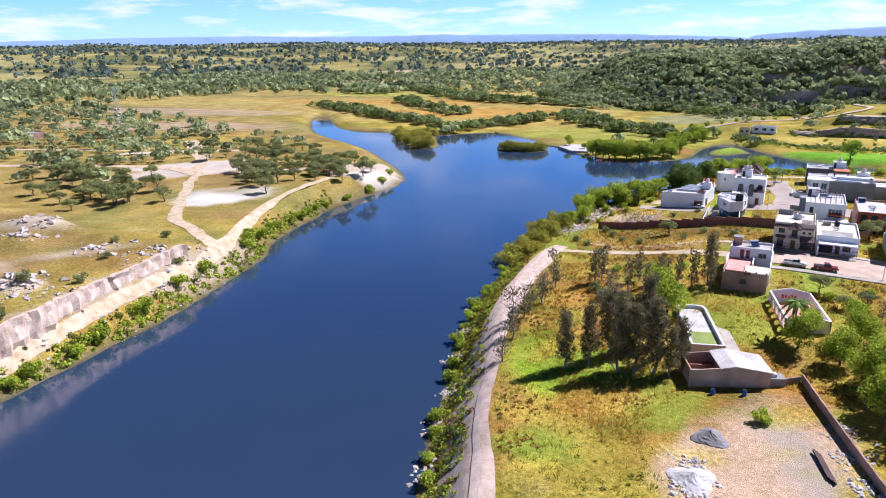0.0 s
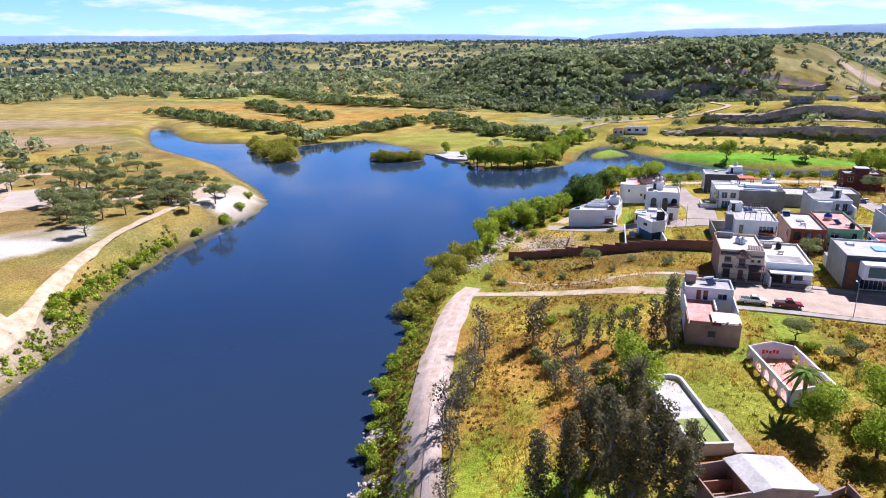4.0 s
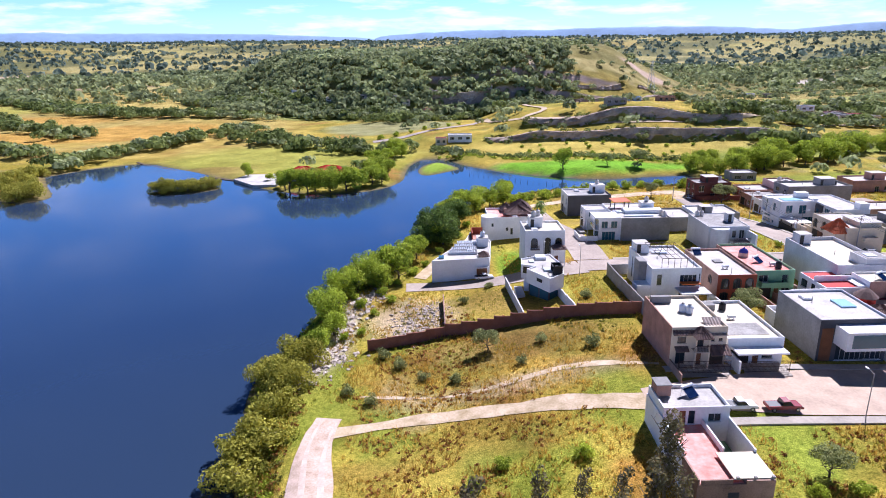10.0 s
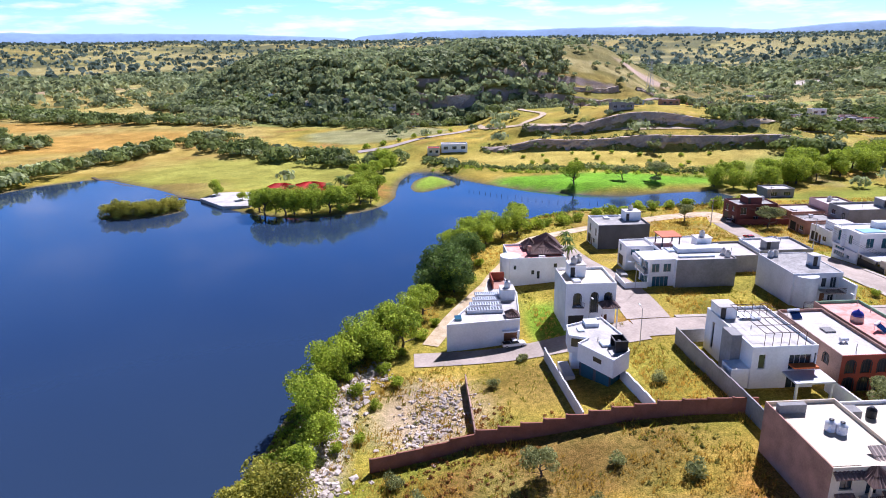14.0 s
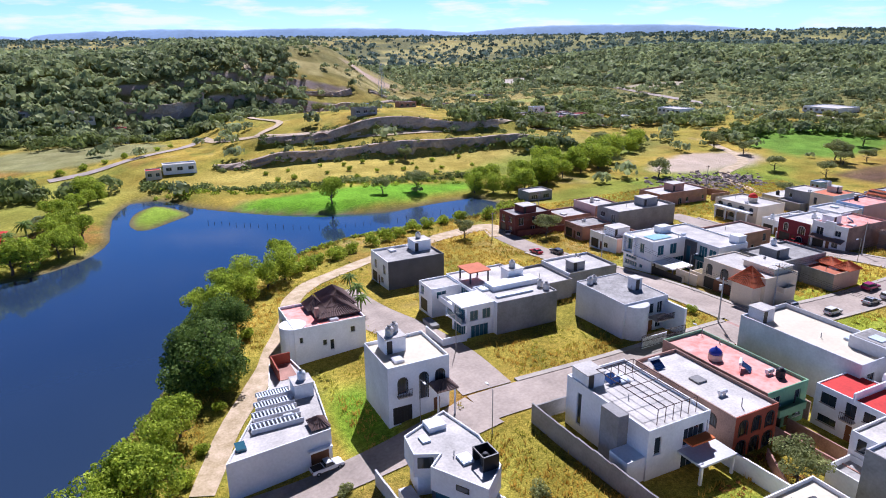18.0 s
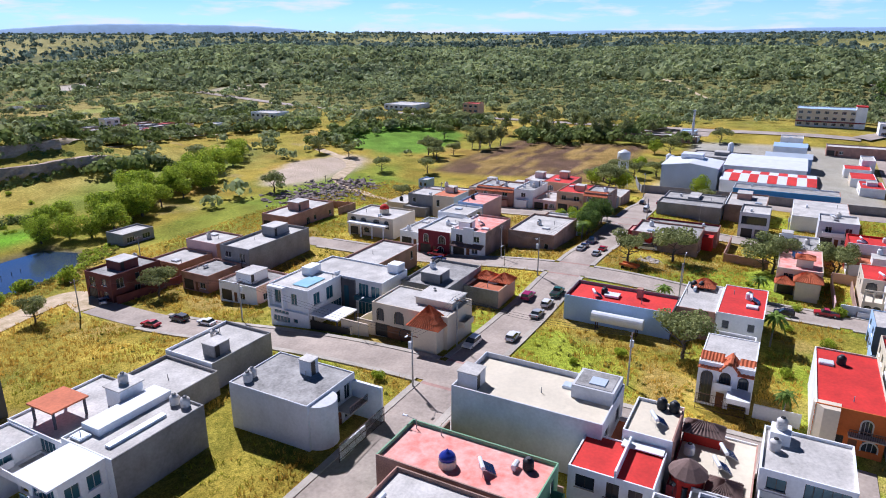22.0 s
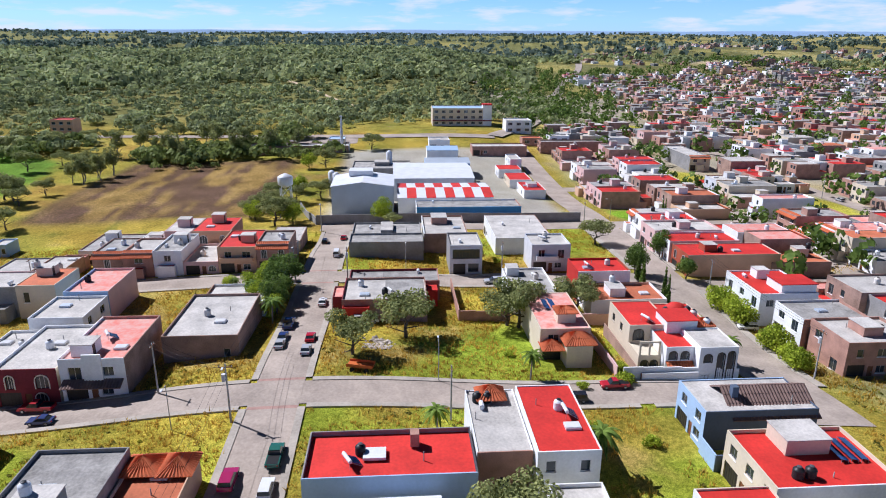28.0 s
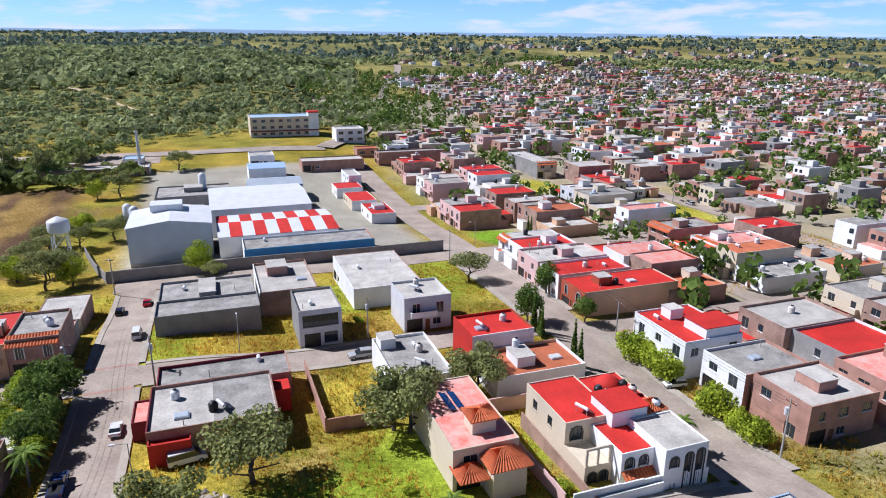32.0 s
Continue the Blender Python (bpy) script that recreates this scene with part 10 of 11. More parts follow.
garden_wall(-.6, 212.6, -.4, 182, 2.8, GREY, "long grey block wall beside the plots")
garden_wall(-.4, 212.6, 12, 212.6, 2.2, GREY, "grey block wall along the street")
garden_wall(13.8, 195, 14.2, 182, 2.2, WHITE, "white boundary wall between gardens")
garden_wall(14.8, 212, 23, 212, 2.0, BRICK)
garden_wall(23.2, 195.6, 23.2, 182, 2.0, BRICK, "brick boundary wall of a back garden")
garden_wall(18.8, 192.5, 14.2, 186, 1.6, BRICK, "low brick garden wall")
garden_wall(31.4, 196, 31.4, 212.2, 2.6, OLDBRICK, "weathered brick wall below the big grey house")
garden_wall(31.4, 212.4, 37, 212.4, 2.4, OLDBRICK)
garden_wall(67.4, 241, 58, 241.0, 2.6, CREAM, "cream boundary wall beside a lawn")
garden_wall(57.2, 238.4, 57.2, 244, 2.4, CREAM)
gate(57.2, 232, 57.2, 226)
garden_wall(75.6, 241.6, 88, 241.6, 2.4, GREY)
garden_wall(54, 299.6, 74, 297.6, 1.8, DKBRICK, "low dark brick garden wall")
garden_wall(132, 301, 141, 301, 2.2, BRICK, "brick wall of an empty yard")
garden_wall(141, 301, 141, 312, 2.2, BRICK, "brick wall of an empty yard")
garden_wall(133, 312, 141, 312, 2.2, BRICK, "brick wall of an empty yard")
garden_wall(132.6, 168.5, 132.6, 149, 2.2, PINK, "pink boundary wall of a garden")
garden_wall(110, 168.6, 131, 168.6, 2.0, PINK, "pink boundary wall of a garden")
garden_wall(109.6, 149.6, 109.6, 167.8, 2.0, WHITE, "white garden wall of the red-roofed house")
garden_wall(153, 190.6, 134, 190.6, 2.2, BRICK, "brick boundary wall in tall grass")
garden_wall(134, 190.6, 134, 181, 2.0, BRICK, "brick boundary wall in tall grass")
garden_wall(212.6, 146, 212.6, 226, 2.8, GREY, "long grey wall of the dairy works")
garden_wall(212.6, 226, 250, 236, 2.2, GREY, "grey wall of the works beside the field")
garden_wall(108.6, 259, 128, 259, 2.0, WHITE)
garden_wall(127.6, 270, 127.6, 286, 2.0, GREY)
garden_wall(60.2, 174, 60.2, 179.6, 2.0, WHITE)
gate(58.8, 186.6, 58.8, 180.4, 2.4)
gate(26.4, 221.4, 36, 221.4, 2.2)
garden_wall(90.4, 164.6, 86.4, 164.6, 2.2, BLUE, "pale blue garden wall of the blue house")
garden_wall(86.4, 164.6, 86.4, 158, 2.2, SLATE_SHADE, "slate blue garden wall of the blue house")
gate(-2.6, 166.2, 5.2, 166.2, 2.0)
gate(6.4, 166.4, 14.2, 166.4, 1.8, None, "low iron fence before a white house")
garden_wall(163, 120, 163, 104, 2.0, WHITE)

# ---- the works: big clad hall, sheds, stack and water tower ----
def works():
    g = gz(236, 212)
    ob = thing("factory_hall", pose(241, 213, g), "tall pale blue metal-clad factory hall with a low gable", "factory")
    prof = [(-10, 10.4), (0, 11.6), (10, 10.4)]
    s = Shape()
    w = 9.5
    n = 40
    for k in range(n):
        ya, yb = -10 + 20 * k / n, -10 + 20 * (k + 1) / n
        o = .05 if k % 2 else 0
        za, zb = np.interp([ya, yb], [-10, 0, 10], [10.4, 11.6, 10.4])
        s.face((-w - o, yb, -2), (-w - o, ya, -2), (-w - o, ya, za), (-w - o, yb, zb))
        s.face((-w, ya, -2), (-w - .05, ya, -2), (-w - .05, ya, za), (-w, ya, za))
    part("west_cladding", s, GALV, ob, "pale blue corrugated cladding")
    for y in (-10, 10):
        c = Shape()
        for k in range(n):
            xa, xb = -w + 2 * w * k / n, -w + 2 * w * (k + 1) / n
            o = (.05 if k % 2 else 0) * (1 if y > 0 else -1)
            c.face((xa, y + o, -2), (xb, y + o, -2), (xb, y + o, 10.4), (xa, y + o, 10.4))
            c.face((xa, y, -2), (xa, y + .05 * (1 if y > 0 else -1), -2), (xa, y + .05 * (1 if y > 0 else -1), 10.4), (xa, y, 10.4))
        part("side_cladding", c, GALV, ob)
    part("east_cladding", Shape().box(w - .1, w, -10, 10, -2, 10.4), GALV, ob)
    for y0, y1, z0, z1 in ((-10.3, 0, 10.35, 11.7), (0, 10.3, 11.7, 10.35)):
        part("roof", Shape().face((-w - .3, y0, z0), (w + .3, y0, z0), (w + .3, y1, z1), (-w - .3, y1, z1)).face((-w - .3, y0, z0 - .15), (w + .3, y0, z0 - .15), (w + .3, y1, z1 - .15), (-w - .3, y1, z1 - .15)), WHITEMETAL, ob)
    part("plinth", Shape().box(-w - .25, -w - .06, -10, 10, -2, 1.0), R_WHITE, ob)
    part("rooftop_unit", Shape().box(2, 8, -3, 5, 11.4, 13.2), WHITEMETAL, ob)

    def shed(x0, x1, y0, y1, h, wall, roof, label, stripes=None, along="y", rise=1.2):
        q = thing("industrial_shed", pose((x0 + x1) / 2, (y0 + y1) / 2, gz((x0 + x1) / 2, (y0 + y1) / 2)), label, "shed", "sheds of the works")
        a, b = (x1 - x0) / 2, (y1 - y0) / 2
        for f in "SENW":
            sh = Shape()
            side = Side(f, -a, a, -b, b)
            wall_face(sh, side, -2, h, [])
            part("wall", sh, wall, q)
        n_ = stripes and 10 or 1
        for half in (-1, 1):
            for k in range(n_):
                ya, yb = -b - .2 + (2 * b + .4) * k / n_, -b - .2 + (2 * b + .4) * (k + 1) / n_
                m = roof if not stripes or (k + (half > 0)) % 2 else stripes
                sh = Shape()
                for lift in (0, -.12):
                    sh.face((half * (a + .3), ya, h + lift), (half * (a + .3), yb, h + lift), (0, yb, h + rise + lift), (0, ya, h + rise + lift))
                part("roof_sheet", sh, m, q)
        return q

    shed(226, 248, 171, 201.5, 5.6, WHITE, WHITEMETAL, "long shed with red and white striped sheet roof", R_RED, rise=.9)
    shed(253, 284, 174, 203, 7.2, PALEGREY, WHITEMETAL, "wide white-roofed production shed")
    shed(286, 300, 172, 190, 6.0, BLUE, GALV, "low blue annex with a sheet-metal roof")
    shed(318, 330, 174, 188, 5.0, WHITE, BLUE, "small white store with a blue roof")
    house(214.5, 224.5, 164, 196, 4.4, {"S": BRICK, "E": WHITE, "N": WHITE, "W": mat("azure_paint", (.10, .35, .62), .7, .15, .3, 3)}, R_GREY, "E", 1, label="low works building with an azure wall band", group="buildings of the works", back=False)
    house(262, 280, 205, 222, 4.2, PALEGREY, R_WHITE, "S", 1, label="low white works office", group="buildings of the works", hut=(.4, .5, 5, 5, 1.8))
    house(286, 304, 196, 220, 4.6, GREY, R_GREY, "W", 1, label="grey flat-roofed works store", group="buildings of the works", hut=(.6, .5, 6, 6, 1.5))
    house(340, 352, 176, 186, 4.6, WHITE, R_WHITE, "W", 1, label="white workshop beside the yard", group="buildings of the works")
    house(342, 352, 225, 272, 3.8, {"S": WHITE, "E": OLDBRICK, "N": OLDBRICK, "W": OLDBRICK}, R_WHITE, "E", 1, label="long low walled depot with a white roof", group="buildings of the works")
    house(330, 340, 140, 166, 4.2, BRICK, R_WHITE, "W", 1, label="long brick store with white roof", group="buildings of the works")
    for x, y, h in ((262, 224, 9), (265, 226, 9), (300, 205, 8.5)):
        t = thing("steel_silo", at(x, y), "tall steel storage silo of the works", "silo", "silos")
        part("drum", Shape().lathe(0, 0, [(1.3, -.5), (1.3, h), (.5, h + .8)], 14), WHITEMETAL, t, smooth=True)
        part("ladder", Shape().box(-1.42, -1.36, -.2, .2, 0, h), ALU, t)
    st = thing("chimney_stack", at(352, 229), "slim pale factory chimney with ladder rings", "chimney")
    part("shaft", Shape().round(0, 0, -.5, 16, .75, .5, 12), PALEGREY, st)
    for z in (8, 15.4):
        part("ring", Shape().round(0, 0, z, z + .25, .85, .85, 12), ALU, st)
    wt = thing("water_tower", at(229, 237), "white water tower on a lattice steel stand", "water tower")
    for sx in (-1.5, 1.5):
        for sy in (-1.5, 1.5):
            part("leg", Shape().rod((sx * 1.25, sy * 1.25, -.5), (sx, sy, 10.5), .13, .11, 6), WHITEMETAL, wt)
    for z0 in (0, 3.5, 7):
        for a, b in (((-1, -1), (1, -1)), ((1, -1), (1, 1)), ((1, 1), (-1, 1)), ((-1, 1), (-1, -1))):
            k0, k1 = 1.85 - z0 * .034, 1.85 - (z0 + 3.5) * .034
            part("brace", Shape().rod((a[0] * k0, a[1] * k0, z0), (b[0] * k1, b[1] * k1, z0 + 3.5), .06, .06, 4), WHITEMETAL, wt)
            part("brace", Shape().rod((b[0] * k0, b[1] * k0, z0), (a[0] * k1, a[1] * k1, z0 + 3.5), .06, .06, 4), WHITEMETAL, wt)
    part("tank", Shape().lathe(0, 0, [(.6, 10.3), (2.3, 11.2), (2.4, 11.4), (2.4, 13.6), (2.2, 13.9), (.3, 14.8)], 20), WHITEMETAL, wt, "white round steel tank", True)


works()
street(372, 222, 372, 276, 22)


# ---- the hotel and other far buildings ----
def far_block(x0, x1, y0, y1, storeys, wall, roof, label, band=None, front="W", category="building"):
    ob = thing("building", pose((x0 + x1) / 2, (y0 + y1) / 2, gz((x0 + x1) / 2, (y0 + y1) / 2)), label, category, "buildings beyond the town")
    a, b, h = (x1 - x0) / 2, (y1 - y0) / 2, storeys * 3.2 + .4
    side = Side(front, -a, a, -b, b)
    n = max(2, int(side.w / 4))
    holes = [((k + .25) * side.w / n, (k + .75) * side.w / n, s * 3.2 + .9, s * 3.2 + 2.4, "window") for k in range(n) for s in range(storeys)]
    body(ob, -a, a, -b, b, h, wall, roof, {front: holes})
    if band:
        for s in range(1):
            part("band", side.slab(Shape(), 0, side.w, .003, .9, s * 3.2 + 2.75, s * 3.2 + 3.3), band, ob)
    return ob


hotel = far_block(402, 420, 147, 181, 3, CREAM, BLUE, "three-storey cream hotel with blue roof and red tower", MAROON)
part("tower", Shape().box(-9.1, -3, -17.1, -12, .2, 11.6), WHITE, hotel)
part("tower_roof", Shape().box(-9.3, -2.8, -17.3, -11.8, 11.603, 12.3), R_RED, hotel)
far_block(356, 366, 228, 236, 1, WHITE, BLUE, "white kiosk with pale blue roof at the roadside yard")
far_block(358, 364, 252, 272, 1, OLDBRICK, R_WHITE, "low roadside store with white roof")
far_block(352, 360, 128, 138, 1, BRICK, R_TERRA, "small brick house with terracotta roof by the works")
far_block(344, 352, 116, 126, 2, WHITE, R_WHITE, "white two-storey house near the works")
far_block(405, 430, 436, 462, 1, WHITE, R_WHITE, "white sheet-roofed warehouse beside the highway")
far_block(300, 314, 478, 498, 2, WHITE, R_WHITE, "white two-storey farmhouse in the fields")
far_block(396, 406, 378, 390, 3, PEACH, R_RED, "pink and red tank building beside the highway")
far_block(380, 392, 128, 142, 2, WHITE, R_WHITE, "white two-storey house by the highway")
far_block(104, 113, 548, 554, 1, BLUE, R_WHITE, "small blue and white farm hut on the bench", front="S")
far_block(124, 136, 545, 552, 1, BRICK, R_GREY, "low brick farm building on the bench", front="S")
far_block(142, 160, 544, 550, 1, OLDBRICK, R_GREY, "long low farm sheds on the bench", front="S")
far_block(-27, -14, 441, 447, 1, WHITE, R_WHITE, "white roadside cottage north of the lake", front="S")
far_block(-34, -28, 437, 442, 1, CREAM, R_RED, "small red-roofed hut north of the lake", front="S")
far_block(-446, -424, 237, 247, 1, OLDBRICK, R_GREY, "long grey block house on the western plain", front="S")
far_block(200, 206, 308, 312, 1, BLUE, R_WHITE, "small pale blue hut in the grass")
far_block(84, 94, 338, 345, 1, GREY, R_WHITE, "low shed with sheet roof among willows", front="S")
for x_, y_ in ((150, 505), (175, 498), (195, 512), (215, 505), (232, 515), (185, 520), (205, 495), (245, 500), (165, 515), (-150, 640), (-118, 612), (-70, 600), (-90, 606), (-60, 592), (-44, 582), (-180, 660), (510, 790), (524, 770), (225, 520), (258, 488)):
    far_block(x_, x_ + 9, y_, y_ + 7, 1, far_rng.choice((WHITE, BRICK, GREY, CREAM)), far_rng.choice((R_WHITE, R_GREY, R_RED)), "small farmhouse among trees beyond the lake", front="S", category="farmhouse")

# ---- lakeside restaurant with red roofs ----
far_block(66, 78, 466.5, 472, 1, GREY, R_WHITE, "low grey shed with two pale doors on the bench", front="S")
for x_, y_, t_, m_, k_ in ((206, 494, 5, BRICK, 1), (218, 498, 0, WHITE, 1), (230, 505, 8, GREY, 1), (212, 512, 3, OLDBRICK, 1), (226, 519, 0, WHITE, 1), (240, 512, 6, BRICK, 1), (204, 528, 0, GREY, 1), (220, 534, 4, WHITE, 2), (238, 527, 0, OLDBRICK, 1), (272, 686, 0, GREY, 1), (258, 694, 0, WHITE, 1), (-40, 560, 0, WHITE, 1), (-12, 556, 0, GREY, 1), (8, 566, 0, WHITE, 1)):
    far_block(x_, x_ + 8 + t_ * .4, y_, y_ + 6, k_, m_, (R_WHITE, R_GREY, R_RED)[(x_ + y_) % 3], "small village house among trees beyond the fields", front="S", category="house")
stone_edge = mat("dark_wet_stone", (0.13, 0.10, 0.07), 0.95, 0.4, 0.8, 4.0, 0.5)
ribbon("embankment", [(-188, 419), (-166, 401), (-147, 384), (-129, 371), (-120, 366)], [1.4], stone_edge, "low dark stone embankment of a meadow", "embankment", 0.25, 3, 1.2, 0.3)


def villa():
    ob = thing("lakeside_restaurant", pose(-85, 362, gz(-85, 362)), "lakeside pavilion group with red tiled roofs", "building")
    for x0, x1, y0, y1, h in ((-14, -4, 4, 11, 3.0), (-3, 9, 2, 12, 3.4), (-6, 2, -9, -3, 2.8), (3, 10, -8, 0, 2.8), (-14, -8, -4, 2, 2.6)):
        for px_ in (x0 + .3, x1 - .3):
            for py_ in (y0 + .3, y1 - .3):
                part("post", Shape().box(px_ - .15, px_ + .15, py_ - .15, py_ + .15, -1.5, h), WOOD, ob)
        part("inner_wall", Shape().box(x0 + 1.5, x1 - 1.5, y0 + 1.5, y1 - 1.5, -1.5, h), CREAM, ob)
        hip_roof(ob, x0, x1, y0, y1, h, h + 2.0, R_RED, .6)


villa()
terrace = tagged(new("pavement", Shape().prism([(-124, 366), (-112, 352), (-102, 352), (-98, 366), (-108, 376), (-120, 376)], -6.3, gz(-110, 364) + .5).mesh("pavement", R_WHITE)), "pale paved terrace at the water's edge", "terrace", kind="structure")


# ---- derelict garden: roofless arcade, shed and empty pool ----
def arcade():
    ob = thing("ruined_arcade", pose(3.5, 129.3, gz(3.5, 129.3), 0, 0, -76.5), "roofless white arcade with round arches and pink floor", "ruin")
    SPRING = .75
    L, W, H = 14.2, 7.0, 2.35
    part("floor", Shape().box(-L / 2, L / 2, -W / 2, W / 2, -.8, .15), R_PINK, ob)
    for sy in (-1, 1):
        s = Shape()
        n, seg = 5, 10
        bay = L / n
        y = sy * W / 2
        for k in range(n):
            u0 = -L / 2 + k * bay
            r, mid = bay * .36, u0 + bay / 2
            for yy in (y - .15, y + .15):
                s.face((u0, yy, -.8), (mid - r, yy, -.8), (mid - r, yy, SPRING), (u0, yy, SPRING))
                s.face((mid + r, yy, -.8), (u0 + bay, yy, -.8), (u0 + bay, yy, SPRING), (mid + r, yy, SPRING))
                s.face((u0, yy, SPRING), (mid - r, yy, SPRING), (mid - r, yy, H), (u0, yy, H))
                s.face((mid + r, yy, SPRING), (u0 + bay, yy, SPRING), (u0 + bay, yy, H), (mid + r, yy, H))
                for j in range(seg):
                    t0, t1 = math.pi - math.pi * j / seg, math.pi - math.pi * (j + 1) / seg
                    s.face((mid + r * math.cos(t0), yy, SPRING + r * math.sin(t0)), (mid + r * math.cos(t1), yy, SPRING + r * math.sin(t1)), (mid + r * math.cos(t1), yy, H), (mid + r * math.cos(t0), yy, H))
            for j in range(seg):
                t0, t1 = math.pi - math.pi * j / seg, math.pi - math.pi * (j + 1) / seg
                s.face(*[(mid + r * math.cos(t), y + o, SPRING + r * math.sin(t)) for t, o in ((t0, -.15), (t1, -.15), (t1, .15), (t0, .15))])
            for e in (-r, r):
                s.face((mid + e, y - .15, -.8), (mid + e, y + .15, -.8), (mid + e, y + .15, SPRING), (mid + e, y - .15, SPRING))
        s.face((-L / 2, y - .15, H), (L / 2, y - .15, H), (L / 2, y + .15, H), (-L / 2, y + .15, H))
        part("arcade_wall", s, WHITE, ob, "white wall pierced by round arches")
    for sx in (-1, 1):
        e = Shape()
        for xx in (sx * L / 2 - .12, sx * L / 2 + .12):
            e.face((xx, -W / 2 + .16, -.8), (xx, W / 2 - .16, -.8), (xx, W / 2 - .16, H), (xx, 0, H + .75), (xx, -W / 2 + .16, H))
        for (ya, za), (yb, zb) in (((-W / 2 + .16, H), (0, H + .75)), ((0, H + .75), (W / 2 - .16, H))):
            e.face((sx * L / 2 - .12, ya, za), (sx * L / 2 + .12, ya, za), (sx * L / 2 + .12, yb, zb), (sx * L / 2 - .12, yb, zb))
        part("end_wall", e, WHITE if sx > 0 else PALEGREY, ob, "low gabled end wall")
    for k in range(5):
        part("scrawl", Shape().box(-L / 2 + .121, -L / 2 + .13, -1.4 + .55 * k, -1.0 + .55 * k, 1.0 + .12 * (k % 2), 1.7 - .1 * (k % 3)), R_RED, ob, "faded red paint scrawl")
    part("bench_wall", Shape().box(-L / 2 + 2, L / 2 - 3, W / 2 - 1.0, W / 2 - .8, .16, .6), R_PINK, ob)


arcade()


PALEBRICK = mat("pale_bare_brick", (0.50, 0.37, 0.29), 0.95, 0.4, 0.5, 6.0, 0.4, col2=(0.30, 0.21, 0.17))


def ruin_shed():
    ob = thing("brick_shed", pose(-6.0, 101.6, gz(-6, 101.6), 0, 0, 23), "weathered brick shed with a half-missing concrete roof", "shed")
    a, b = 5.9, 3.0

    def sloped(x0, x1, y0, y1, za, zm, zb, xm, m, name="wall"):
        """A wall along x whose top rises to xm and falls beyond it."""
        e = Shape()
        for y in (y0, y1):
            e.face((x0, y, -1.2), (x1, y, -1.2), (x1, y, zb), (xm, y, zm), (x0, y, za))
        for p, q in (((x0, za), (xm, zm)), ((xm, zm), (x1, zb))):
            e.face((p[0], y0, p[1]), (q[0], y0, q[1]), (q[0], y1, q[1]), (p[0], y1, p[1]))
        for x, z in ((x0, za), (x1, zb)):
            e.face((x, y0, -1.2), (x, y1, -1.2), (x, y1, z), (x, y0, z))
        return part(name, e, m, ob)

    front = sloped(-a, a, -b, -b + .2, 2.7, 3.3, 2.4, .6, PALEBRICK)
    sloped(-a, a, b - .2, b, 2.7, 3.3, 2.4, .6, OLDBRICK)
    part("coping", Shape().box(-a - .05, .5, -b - .05, -b + .25, 2.72, 2.8), KERB, front)
    for x0, x1, z1 in ((-a, -a + .2, 2.7), (a - .2, a, 2.4), (-1.0, -.8, 3.0)):
        part("wall", Shape().box(x0, x1, -b + .202, b - .202, -1.2, z1), OLDBRICK, ob)
    part("pilaster", Shape().box(-a - .22, -a + .3, -b - .12, -b - .003, -1.2, 2.75), PALEBRICK, ob)
    for xa, za, xb, zb in ((-1.6, 3.0, .6, 3.42), (.604, 3.42, a + .3, 2.5)):
        e = Shape()
        for o in (0, .16):
            e.face((xa, -b - .2, za + o), (xb, -b - .2, zb + o), (xb, b + .2, zb + o), (xa, b + .2, za + o))
        for y in (-b - .2, b + .2):
            e.face((xa, y, za), (xb, y, zb), (xb, y, zb + .16), (xa, y, za + .16))
        for x, z in ((xa, za), (xb, zb)):
            e.face((x, -b - .2, z), (x, b + .2, z), (x, b + .2, z + .16), (x, -b - .2, z + .16))
        part("roof_slab", e, R_WHITE, ob, "stained pale concrete roof slab")
    lean = part("lean_to", Shape().box(a + .02, a + 2.4, -b + .3, -b + 2.4, -1.2, 1.5), GREY, ob)
    part("lean_to_tank", Shape().box(a + .4, a + 1.2, -b + .8, -b + 1.7, 1.502, 2.0), PALEGREY, lean)
    for k in range(3):
        part("rubble_room_wall", Shape().box(-a + .22, -1.04, -b + .6 + k * 1.9, -b + .78 + k * 1.9, -1.2, .9 + .3 * k), BRICK, ob)


ruin_shed()


